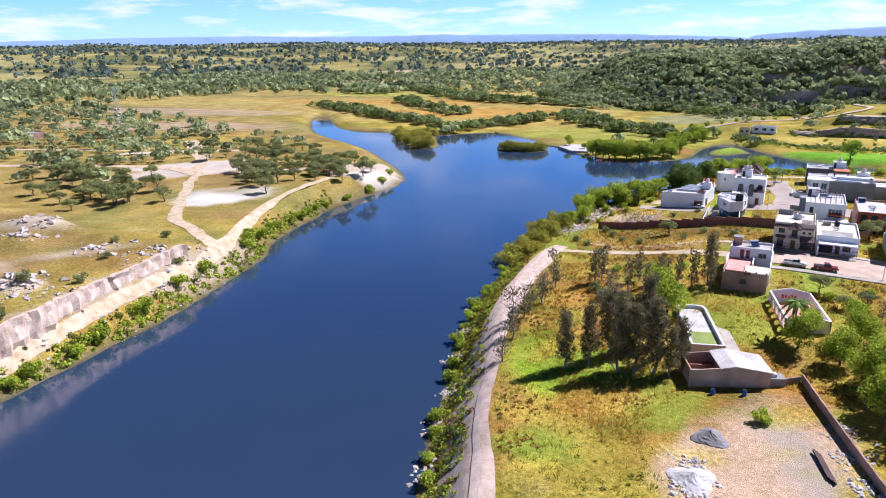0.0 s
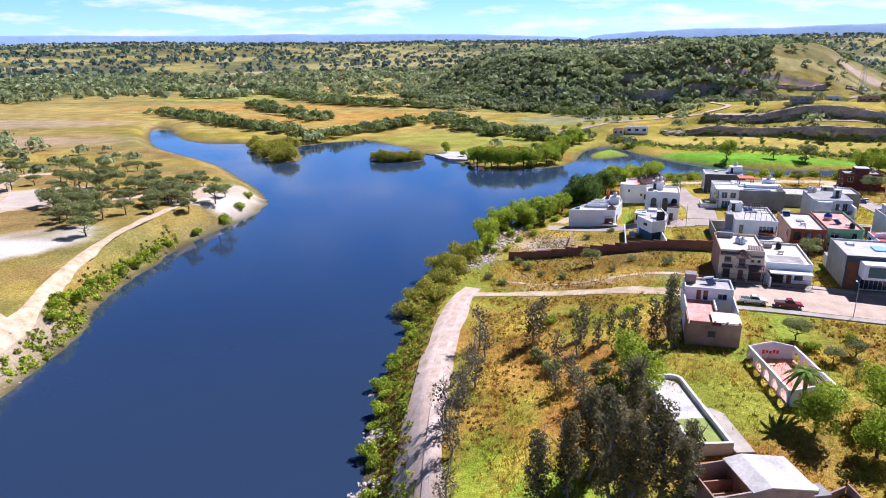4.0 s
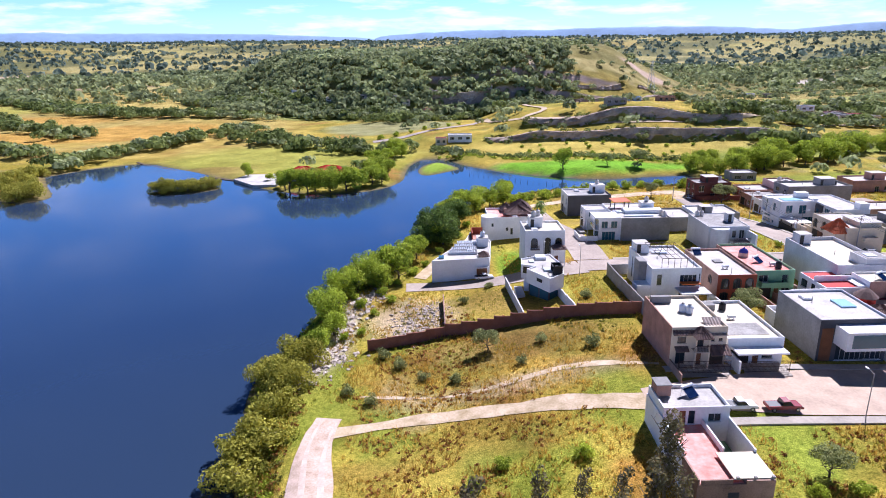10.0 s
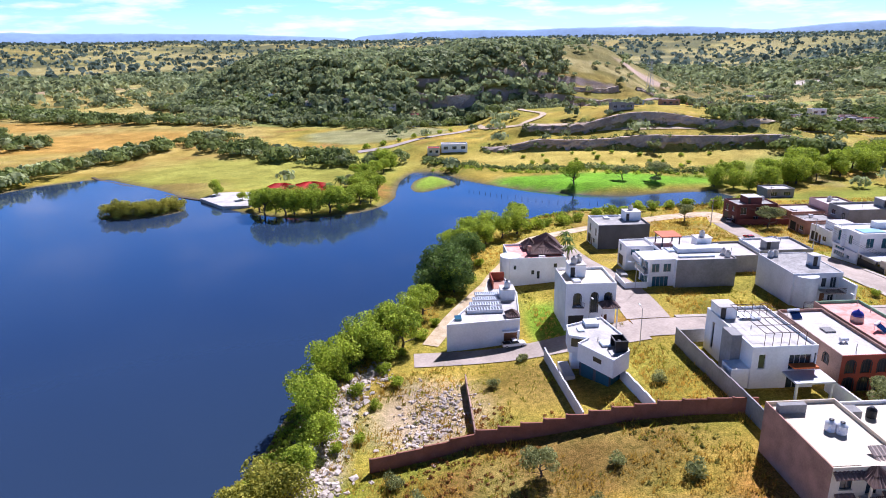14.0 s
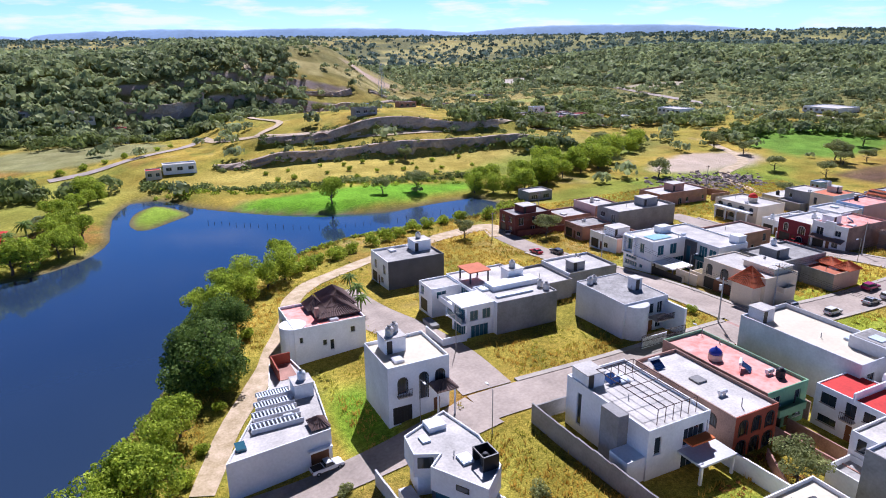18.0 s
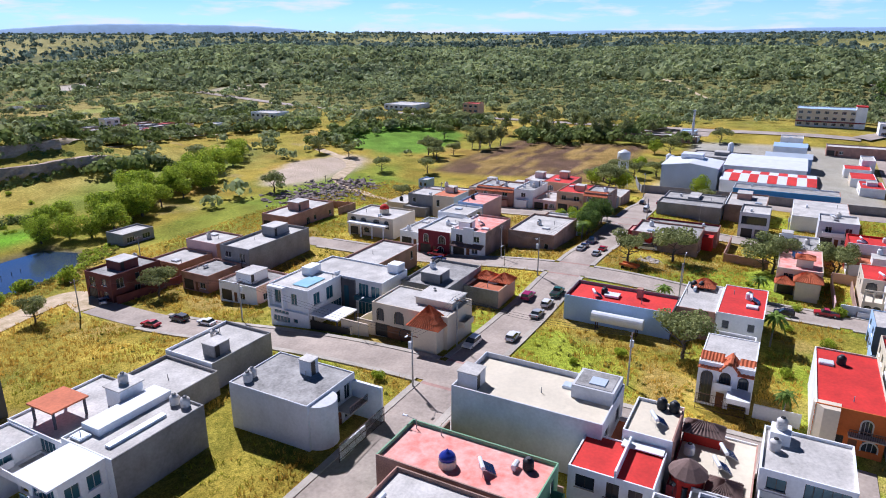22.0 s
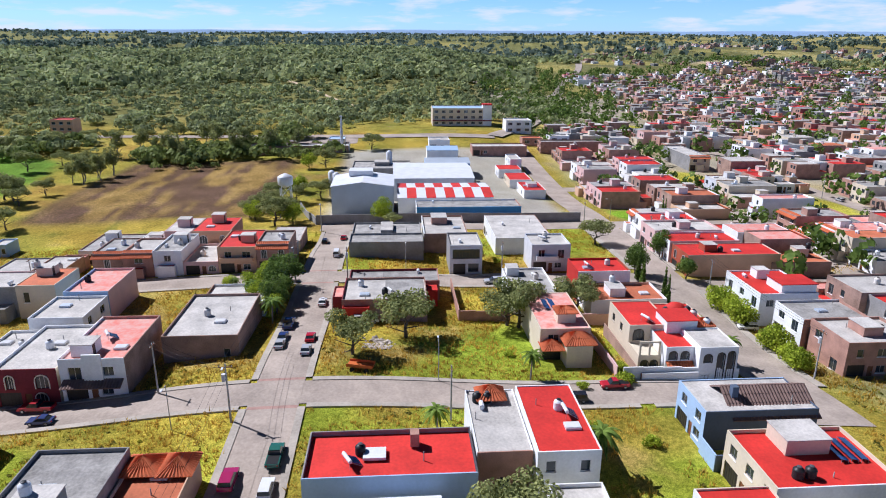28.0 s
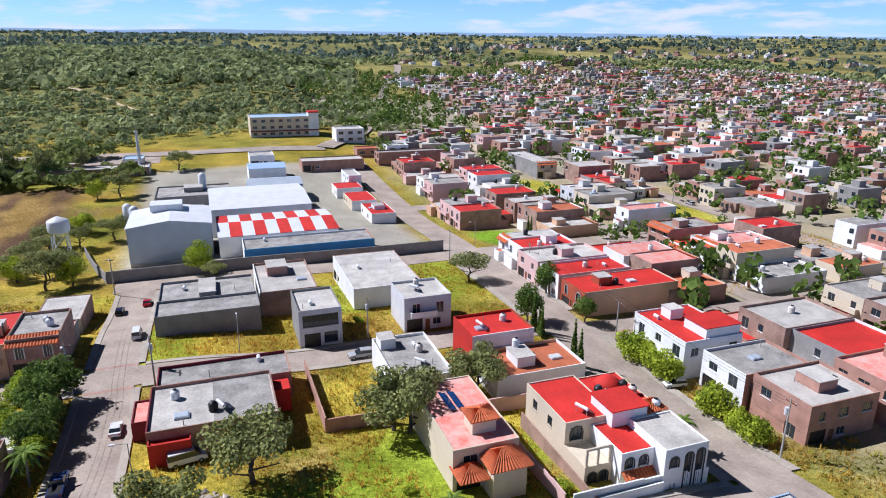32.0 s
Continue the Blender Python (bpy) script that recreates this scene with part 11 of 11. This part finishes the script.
def pool():
    ob = thing("swimming_pool", pose(-12.1, 117.4, gz(-12.1, 117.4), 0, 0, 18), "empty stained swimming pool with green puddle", "pool")
    a, b, c = 2.35, 8.8, 1.1
    ring = [(-a, -b), (a, -b), (a, b - c), (a - .35 * c, b - .35 * c), (a - c, b), (-a + c, b), (-a + .35 * c, b - .35 * c), (-a, b - c)]
    big = [(x * 1.17, y * 1.045) for x, y in ring]
    lie, turn = gz(-12.1, 117.4), Matrix.Rotation(radians(18), 3, "Z")
    soil = max(gz(*(Vector((-12.1, 117.4, 0)) + turn @ Vector((x, y, 0))).xy) for x, y in big) - lie
    bed, top = soil + .06, soil + .75
    rim = Shape()
    for k in range(len(ring)):
        (x0, y0), (x1, y1), (u0, v0), (u1, v1) = ring[k], ring[(k + 1) % 8], big[k], big[(k + 1) % 8]
        rim.face((x0, y0, top), (x1, y1, top), (u1, v1, top), (u0, v0, top))
        rim.face((u0, v0, top), (u1, v1, top), (u1, v1, -1.2), (u0, v0, -1.2))
        rim.face((x0, y0, top), (x1, y1, top), (x1, y1, -.9), (x0, y0, -.9))
    part("rim", rim, PALEGREY, ob, "stained pale blue-grey pool wall")
    part("basin", Shape().prism(ring, -1.3, bed), R_WHITE, ob, "pale stained pool floor")
    part("puddle", Shape().box(-a + .1, a - .1, -b + .1, -b + 6.5, bed - .1, bed + .02), mat("algae_water", (.32, .38, .10), .2, .3, .4, 3), ob, "shallow green algae water")
    part("path", Shape().box(a + .5, a + 2.9, -b - 1, b + 1.4, -.8, .28), KERB, ob, "broken concrete path beside the pool")
    part("end_path", Shape().box(-a - .6, a + .48, b + .45, b + 2.2, -.8, .22), KERB, ob, "broken concrete path beside the pool")


pool()
garden_wall(4.8, 104.6, 14.2, 77, 1.3, OLDBRICK, "low weathered wall along the builder's yard")
garden_wall(2.4, 102.6, 4.6, 104.5, 1.0, OLDBRICK, "low weathered wall along the builder's yard")


def heap(x, y, r, h, m, label, name, seed):
    """A loose heap with an uneven surface."""
    n, k = 22, 8
    rng = random.Random(seed)
    v, f = [], []
    for j in range(k + 1):
        t = j / k
        for i in range(n):
            a = 2 * math.pi * i / n
            rr = r * t * (1 + .18 * math.sin(3 * a + seed) + rng.uniform(-.05, .05))
            v.append((rr * math.cos(a), rr * math.sin(a), h * (1 - t) ** 1.1 + rng.uniform(-.05, .05) * h - (.3 if j == k else 0)))
    for j in range(k):
        for i in range(n):
            f.append((j * n + i, (j + 1) * n + i, (j + 1) * n + (i + 1) % n, j * n + (i + 1) % n))
    ob = new(name, quick_mesh(name, np.array(v), np.array(f), m, False))
    ob.matrix_world = at(x, y)
    return tagged(ob, label, "heap")


heap(-5.6, 83, 2.5, 1.2, GRAVEL, "dark grey gravel heap in the builder's yard", "spoil_heap", 3)
heap(-6.2, 72.6, 3.0, 1.0, mat("white_rubble", (.60, .56, .53), .95, .4, .5, 4, .5), "low heap of pale broken concrete", "spoil_heap", 5)
for k_ in range(3):
    b_ = thing("steel_beam", pose(7.2 + .35 * k_, 82.5 - .4 * k_, gz(8, 84) + .2, 0, 0, 106), "rusty steel beam lying on gravel", "beam", "steel beams")
    part("flange", Shape().box(-3, 3, -.12, .12, 0, .03), IRON, b_)
    part("web", Shape().box(-3, 3, -.02, .02, .03, .24), IRON, b_)
    part("top_flange", Shape().box(-3, 3, -.12, .12, .24, .27), IRON, b_)
for x_, y_ in ((-6.8, 95.6), (-2.6, 97.2)):
    d_ = thing("plastic_drum", at(x_, y_), "blue plastic drum beside the brick shed", "drum", "drums")
    part("barrel", Shape().lathe(0, 0, [(.3, -.1), (.32, .1), (.32, .8), (.28, .92)], 12), mat("blue_plastic", (.02, .10, .42), .4, .1), d_)
    part("lid", Shape().round(0, 0, .921, .96, .26, .24, 12), BLACKPLASTIC, d_)


# ---- weeds and scrub too thick to count ----
def clumps(name, seed, x, y, size, quads, leaf, material, label, squash=.8):
    """Low leafy clumps of uneven size."""
    rng = np.random.RandomState(seed)
    m = len(x)
    rad = size * (.4 + .9 * rng.rand(m) ** 1.5)
    d = rng.normal(size=(m, quads, 3))
    d /= np.linalg.norm(d, axis=2)[..., None]
    d[..., 2] = np.abs(d[..., 2])
    c = np.stack([x, y, height(x, y)], 1)[:, None, :] + d * (rad[:, None, None] * (.45 + .6 * rng.rand(m, quads, 1))) * np.array([1, 1, squash])
    nn = d + rng.normal(size=d.shape) * .5
    nn /= np.linalg.norm(nn, axis=2)[..., None]
    u = np.cross(nn, rng.normal(size=d.shape))
    u /= np.linalg.norm(u, axis=2)[..., None] + 1e-9
    v = np.cross(nn, u)
    k = leaf * (.6 + .8 * rng.rand(m, quads, 1))
    q = np.stack([c - u * k, c - v * k * .7, c + u * k, c + v * k], 2).reshape(-1, 3)
    return tagged(new(name, quick_mesh(name, q, np.arange(len(q)).reshape(-1, 4), material)), label, "weeds", kind="stuff")


def along(line, n, lo, hi, seed):
    """Places scattered beside a line, to its left when positive."""
    rng = np.random.RandomState(seed)
    p = smooth_line(line, 2.0)
    t = np.gradient(p, axis=0)
    t /= np.linalg.norm(t, axis=1)[:, None] + 1e-9
    i = rng.randint(len(p), size=n)
    o = rng.uniform(lo, hi, n)
    q = p[i] + np.stack([-t[i, 1], t[i, 0]], 1) * o[:, None] + rng.normal(size=(n, 2)) * .5
    on = shore_distance(q[:, 0], q[:, 1]) > .3
    return q[on, 0], q[on, 1]


def in_plots(n, seed, x0, x1, y0, y1, size, lo):
    """Patches in the empty plots."""
    rng = np.random.RandomState(seed)
    x, y = rng.uniform(x0, x1, n), rng.uniform(y0, y1, n)
    ok = open_plot(x, y) & (fbm(x, y, size, seed, 3) > lo) & (shore_distance(x, y) > 1.2)
    return x[ok], y[ok]


L_RUST = leaf_mat("rusty_dry_weeds", (0.22, 0.10, 0.03), (0.50, 0.24, 0.07), 0.2)
L_OLIVE = leaf_mat("olive_weeds", (0.10, 0.11, 0.02), (0.36, 0.34, 0.07), 0.2)
EAST_BANK, WEST_BANK = EAST_SHORE[2:17], WEST_SHORE[-9:-1]
clumps("ledge_scrub", 223, *along([(-6, 444), (27, 441), (60, 438), (90, 435), (122, 432), (150, 430)], 85, -4, 4, 23), 2.7, 60, .42, L_HEDGE, "scrub growing along the lower quarry step")
clumps("bench_scrub", 224, *along([(18, 462), (62, 457), (100, 452), (138, 448)], 60, -4, 4, 24), 2.6, 60, .42, L_HEDGE, "scrub growing along the upper quarry step")
clumps("fence_shrubs", 221, *along([(-36, 428), (-8, 412), (30, 399), (92, 391)], 150, -3, 3, 21), 2.6, 60, .42, L_HEDGE, "low green shrubs along a fence on the northern shore")
clumps("shore_scrub", 222, *along([(-30, 420), (20, 398), (80, 390)], 120, -7, 2, 22), 1.6, 40, .3, L_BRIGHT, "bright yellow-green scrub behind the northern lawn")
clumps("bank_weeds", 201, *along(EAST_BANK, 1500, -5.5, -.6, 1), .75, 26, .16, L_BRIGHT, "rank green weeds along the water's edge")
clumps("bank_thicket", 209, *along(EAST_SHORE[11:22], 900, -9.0, -.8, 6), 1.3, 44, .22, L_BRIGHT, "thick green scrub down the lake bank")
clumps("bank_undergrowth", 210, *along(EAST_SHORE[11:22], 900, -10.0, -.8, 7), .9, 26, .18, L_OLIVE, "olive undergrowth down the lake bank")
clumps("bank_brush", 202, *along(EAST_BANK, 900, -6.0, -.4, 2), .8, 22, .16, L_OLIVE, "olive and brown brush along the water's edge")
clumps("dry_bank_brush", 203, *along(EAST_BANK, 600, -5.5, -.4, 3), .7, 18, .15, L_RUST, "dry brown weeds along the lake bank")
clumps("far_bank_bushes", 204, *along(WEST_BANK, 330, -4.6, -1.2, 4), 1.25, 36, .26, L_BRIGHT, "green bushes along the far shore")
clumps("far_bank_brush", 205, *along(WEST_BANK, 420, -5.2, -.6, 5), .8, 24, .22, L_OLIVE, "olive brush along the far shore")
clumps("plot_weeds", 206, *in_plots(9000, 43, -62, 205, 60, 330, 15, .12), .55, 16, .14, L_OLIVE, "dark weed patches in the grass")
clumps("rusty_weeds", 207, *in_plots(7000, 44, -62, 30, 60, 200, 17, .16), .5, 16, .13, L_RUST, "rusty dry weed patches in the grass")
clumps("green_weeds", 208, *in_plots(6000, 46, -62, 205, 60, 330, 12, .24), .5, 16, .13, L_LUSH, "fresh green weed patches in the grass")

# ---- loose stone along the shores ----
def stones(name, seed, spots, n, size, m, label):
    """Broken rock strewn about the given places."""
    rng = np.random.RandomState(seed)
    base = np.array([(math.cos(a) * c, math.sin(a) * c, z) for z, c, ph in ((-.5, .8, 0), (.25, 1, .5), (.7, .5, 0)) for a in (ph, ph + 1.57, ph + 3.14, ph + 4.71)])
    faces = []
    for r in range(2):
        for i in range(4):
            faces.append((r * 4 + i, r * 4 + (i + 1) % 4, r * 4 + 4 + (i + 1) % 4, r * 4 + 4 + i))
    faces.append((8, 9, 10, 11))
    faces = np.array(faces)
    vs, fs = [], []
    for k in range(n):
        sx, sy, sr = spots[rng.randint(len(spots))]
        x, y = sx + rng.normal() * sr, sy + rng.normal() * sr
        s = size * (.35 + rng.rand() ** 3 * 2.2)
        a = rng.uniform(0, 6.28)
        q = base * (1 + .3 * rng.normal(size=base.shape)) * s * np.array([1, .75, .6])
        q = np.stack([q[:, 0] * math.cos(a) - q[:, 1] * math.sin(a) + x, q[:, 0] * math.sin(a) + q[:, 1] * math.cos(a) + y, q[:, 2]], 1)
        vs.append(q)
        fs.append(faces + 12 * k)
    v = np.concatenate(vs)
    cx = v.reshape(n, 12, 3)[:, :, :2].mean(1)
    z = np.repeat(height(cx[:, 0], cx[:, 1]), 12)
    v[:, 2] += z + .02
    return tagged(new(name, quick_mesh(name, v, np.concatenate(fs), m)), label, "rocks", kind="stuff")


stones("bank_rubble", 91, [(-57, 186, 2.2), (-58, 192, 2.4), (-57, 198, 2.2), (-56, 204, 2.2), (-53, 209, 2), (-51, 213, 1.6), (-59, 181, 2)], 1300, .33, ROCK, "pale broken rubble down the lake bank")
stones("plot_rubble", 92, [(-42, 199, 3.2), (-40, 203, 2.6), (-43, 195, 2.4)], 700, .22, ROCK, "pale rubble scattered over a stony plot")
stones("yard_rubble", 93, [(-6.4, 71, 1.1), (-6.6, 73, 1.1), (-6.8, 75.6, 1.0), (-5.2, 70, 1.1), (-5.6, 73, 1.0), (9, 92, 1.6), (11, 86, 1.6), (12, 80, 1.2)], 900, .2, mat("white_rubble", (.60, .56, .53), .95, .4, .5, 4, .5), "pale broken concrete heaped in a yard")
stones("shore_stones", 94, [(-40, 66, 1.2), (-44, 77, 1.2), (-47, 87, 1.2), (-52, 98, 1.2), (-56, 110, 1.2), (-60, 124, 1.2)], 500, .3, ROCK, "small stones along the water's edge")
stones("west_rocks", 95, [(-131, 66, 3), (-136, 68, 3), (-132, 92, 4), (-130, 104, 3), (-128, 78, 2), (-134, 112, 3), (-126, 70, 2), (-118, 62, 2), (-119, 76, 2), (-123, 92, 2), (-127, 108, 2.4)], 420, .3, ROCK, "pale limestone blocks on the far bank")
stones("mound_rocks", 98, [(-190, 104, 4), (-180, 98, 4), (-172, 90, 3), (-138, 70, 2.4), (-142, 72, 2.4), (-200, 84, 4), (-150, 94, 3), (-134, 100, 2)], 420, .55, ROCK, "pale boulders on spoil mounds")
stones("stone_heap", 97, [(121.5, 204.5, .9), (123, 205.5, .8), (120.5, 205.8, .7)], 160, .26, ROCK, "heap of grey building stones in the grass")
stones("quarry_dump", 96, [(178, 338, 6), (165, 332, 7), (150, 330, 7), (190, 334, 5)], 900, .7, mat("dark_rubble", (.28, .22, .20), .95, .4, .5, 4, .5), "dark spoil heaps beside the cleared ground")


# ---- pylons, fence posts in the water, small leftovers ----
def pylon(x, y, h=24.0):
    ob = thing("lattice_pylon", at(x, y, 20), "grey steel lattice pylon on the plain", "pylon", "power pylons")
    w0, w1 = 2.4, .5
    for sx in (-1, 1):
        for sy in (-1, 1):
            part("leg", Shape().rod((sx * w0, sy * w0, -.5), (sx * w1, sy * w1, h), .14, .08, 5), ALU, ob)
    n = 8
    for k in range(n):
        za, zb = h * k / n, h * (k + 1) / n
        wa, wb = w0 + (w1 - w0) * k / n, w0 + (w1 - w0) * (k + 1) / n
        for (ax, ay), (bx, by) in (((-1, -1), (1, -1)), ((1, -1), (1, 1)), ((1, 1), (-1, 1)), ((-1, 1), (-1, -1))):
            part("brace", Shape().rod((ax * wa, ay * wa, za), (bx * wb, by * wb, zb), .07, .07, 4), ALU, ob)
    for z in (h * .72, h * .84, h * .96):
        part("crossarm", Shape().rod((-3.4, 0, z), (3.4, 0, z), .12, .12, 5), ALU, ob)


pylon(-420, 297, 30)
pylon(150, 640, 26)
posts = Shape()
row_p = smooth_line([(-20, 372), (-6, 360), (8, 350), (22, 346), (40, 345), (62, 349)], 2.6)
for x_, y_ in row_p:
    posts.round(float(x_) + random.uniform(-.3, .3), float(y_), -7.5, -6 + random.uniform(.5, 1.1), .09, .07, 6)
fence_posts = tagged(new("fence_posts", posts.mesh("fence_posts", BARK)), "line of weathered fence posts standing in the lake", "fence", kind="stuff")
cart = thing("trailer", at(111.5, 207.5, 75), "orange flat trailer in the grass", "trailer")
part("deck", Shape().box(-2, 2, -.9, .9, .7, .85), ORANGE, cart)
part("side_board", Shape().box(-2, 2, -.9, -.84, .85, 1.2), ORANGE, cart)
part("side_board", Shape().box(-2, 2, .84, .9, .85, 1.2), ORANGE, cart)
for x_ in (-1.1, 1.1):
    for y_ in (-.95, .95):
        part("wheel", Shape().rod((x_, y_ - .1, .35), (x_, y_ + .1, .35), .36, .36, 12), TYRE, cart)

# ---- rock ledges of the old quarry ----
LEDGE = mat("quarry_face_rock", (0.54, 0.42, 0.335), 1.0, 0.5, 0.12, 0.9, 0.8, col2=(0.27, 0.195, 0.145))


def ledge(line, seed, extra=0.0, face=(0, -1), rock=None, label="broken brown and pink rock face of a terrace"):
    """A broken vertical rock face along a step in the ground."""
    pts = smooth_line(line, 2.2 if rock is None else .9)
    fx, fy = face
    rng = np.random.RandomState(seed)
    n = len(pts)
    out = 1.1 * fbm(pts[:, 0] * 3, pts[:, 1] * 3, 22, seed) + rng.normal(size=n) * .3
    lo = height(pts[:, 0] + 5 * fx, pts[:, 1] + 5 * fy) - .6
    hi = height(pts[:, 0] - 4.5 * fx, pts[:, 1] - 4.5 * fy) + .15 + .6 * extra + .7 * fbm(pts[:, 0], pts[:, 1], 16, seed + 2)
    rows = []
    for f, o in ((0, 2.6), (.18, 1.6), (.45, .9), (.62, 1.3), (.85, .3), (1.0, .1), (1.0, -2.4), (.2, -3.4)):
        jig = rng.normal(size=n) * (.35 if rock is None else .16)
        away = o * (1 if rock is None else .4) - out * (1 if rock is None else .5) + jig
        rows.append(np.stack([pts[:, 0] + fx * away + fy * jig, pts[:, 1] + fy * away + fx * jig, lo + (np.maximum(hi, lo + 1.2) - lo) * f], 1))
    co = np.concatenate(rows)
    i = np.arange((len(rows) - 1) * n).reshape(-1, n)[:, :-1].ravel()
    tagged(new("rock_ledge", quick_mesh("rock_ledge", co, np.stack([i, i + 1, i + n + 1, i + n], 1), rock or LEDGE)), label, "rock face", kind="structure")


ledge([(-116, 40), (-119.5, 55), (-123.5, 69), (-125.6, 77), (-127.3, 84), (-128.5, 91), (-130.4, 99.4), (-131.6, 106)], 12, .2, (.97, .22), mat("beige_cut_rock", (0.62, 0.49, 0.39), 1.0, 0.5, 0.5, 3.0, 0.8, col2=(0.36, 0.26, 0.18)), "pale limestone cutting beside a dirt track")
ledge([(-6, 444.4), (27, 441.3), (60, 438.4), (90, 435.6), (122, 432.8), (150, 430.2)], 3, .6)
ledge([(18, 462.6), (62, 457.4), (100, 452.8), (138, 448.2)], 4, .4)
ledge([(-36, 613), (-12, 610), (14, 613)], 5, 2.0)
ledge([(56, 609), (80, 606), (98, 609), (118, 615)], 6, 2.0)
ledge([(64, 628), (84, 626), (106, 631), (124, 638)], 7, 1.0)
ledge([(128, 596), (146, 600), (168, 592)], 8, 2.5)
ledge([(140, 640), (158, 648), (178, 658), (196, 668)], 10, 1.5)

# ---- trees in the far streets ----
def town_trees():
    rng = np.random.RandomState(7)
    n, quads = 5200, 30
    x, y = rng.uniform(112, 900, n), rng.uniform(-520, 130, n)
    keep = (np.hypot(x - 20, y - 220) < 1150) & ((x > 330) | (y < 46) | (np.abs((x - 154 + 27) % 54 - 27) < 5) | (np.abs(y - 93) < 5))
    x, y = x[keep], y[keep]
    m = len(x)
    z = height(x, y)
    rad = 1.4 + 2.8 * rng.rand(m) ** 2
    d = rng.normal(size=(m, quads, 3))
    d /= np.linalg.norm(d, axis=2)[..., None]
    c = np.stack([x, y, z + rad * 1.4], 1)[:, None, :] + d * rad[:, None, None] * .85
    nn = d + rng.normal(size=d.shape) * .4
    u = np.cross(nn, rng.normal(size=d.shape))
    u /= np.linalg.norm(u, axis=2)[..., None]
    v = np.cross(nn, u)
    v /= np.linalg.norm(v, axis=2)[..., None]
    s = rad[:, None, None] * .28 * (.7 + .6 * rng.rand(m, quads, 1))
    q = np.stack([c - u * s, c - v * s, c + u * s, c + v * s], 2).reshape(-1, 3)
    tagged(new("town_trees", quick_mesh("town_trees", q, np.arange(len(q)).reshape(-1, 4), L_DARK)), "small green trees among the far roofs", "trees", kind="stuff")


town_trees()
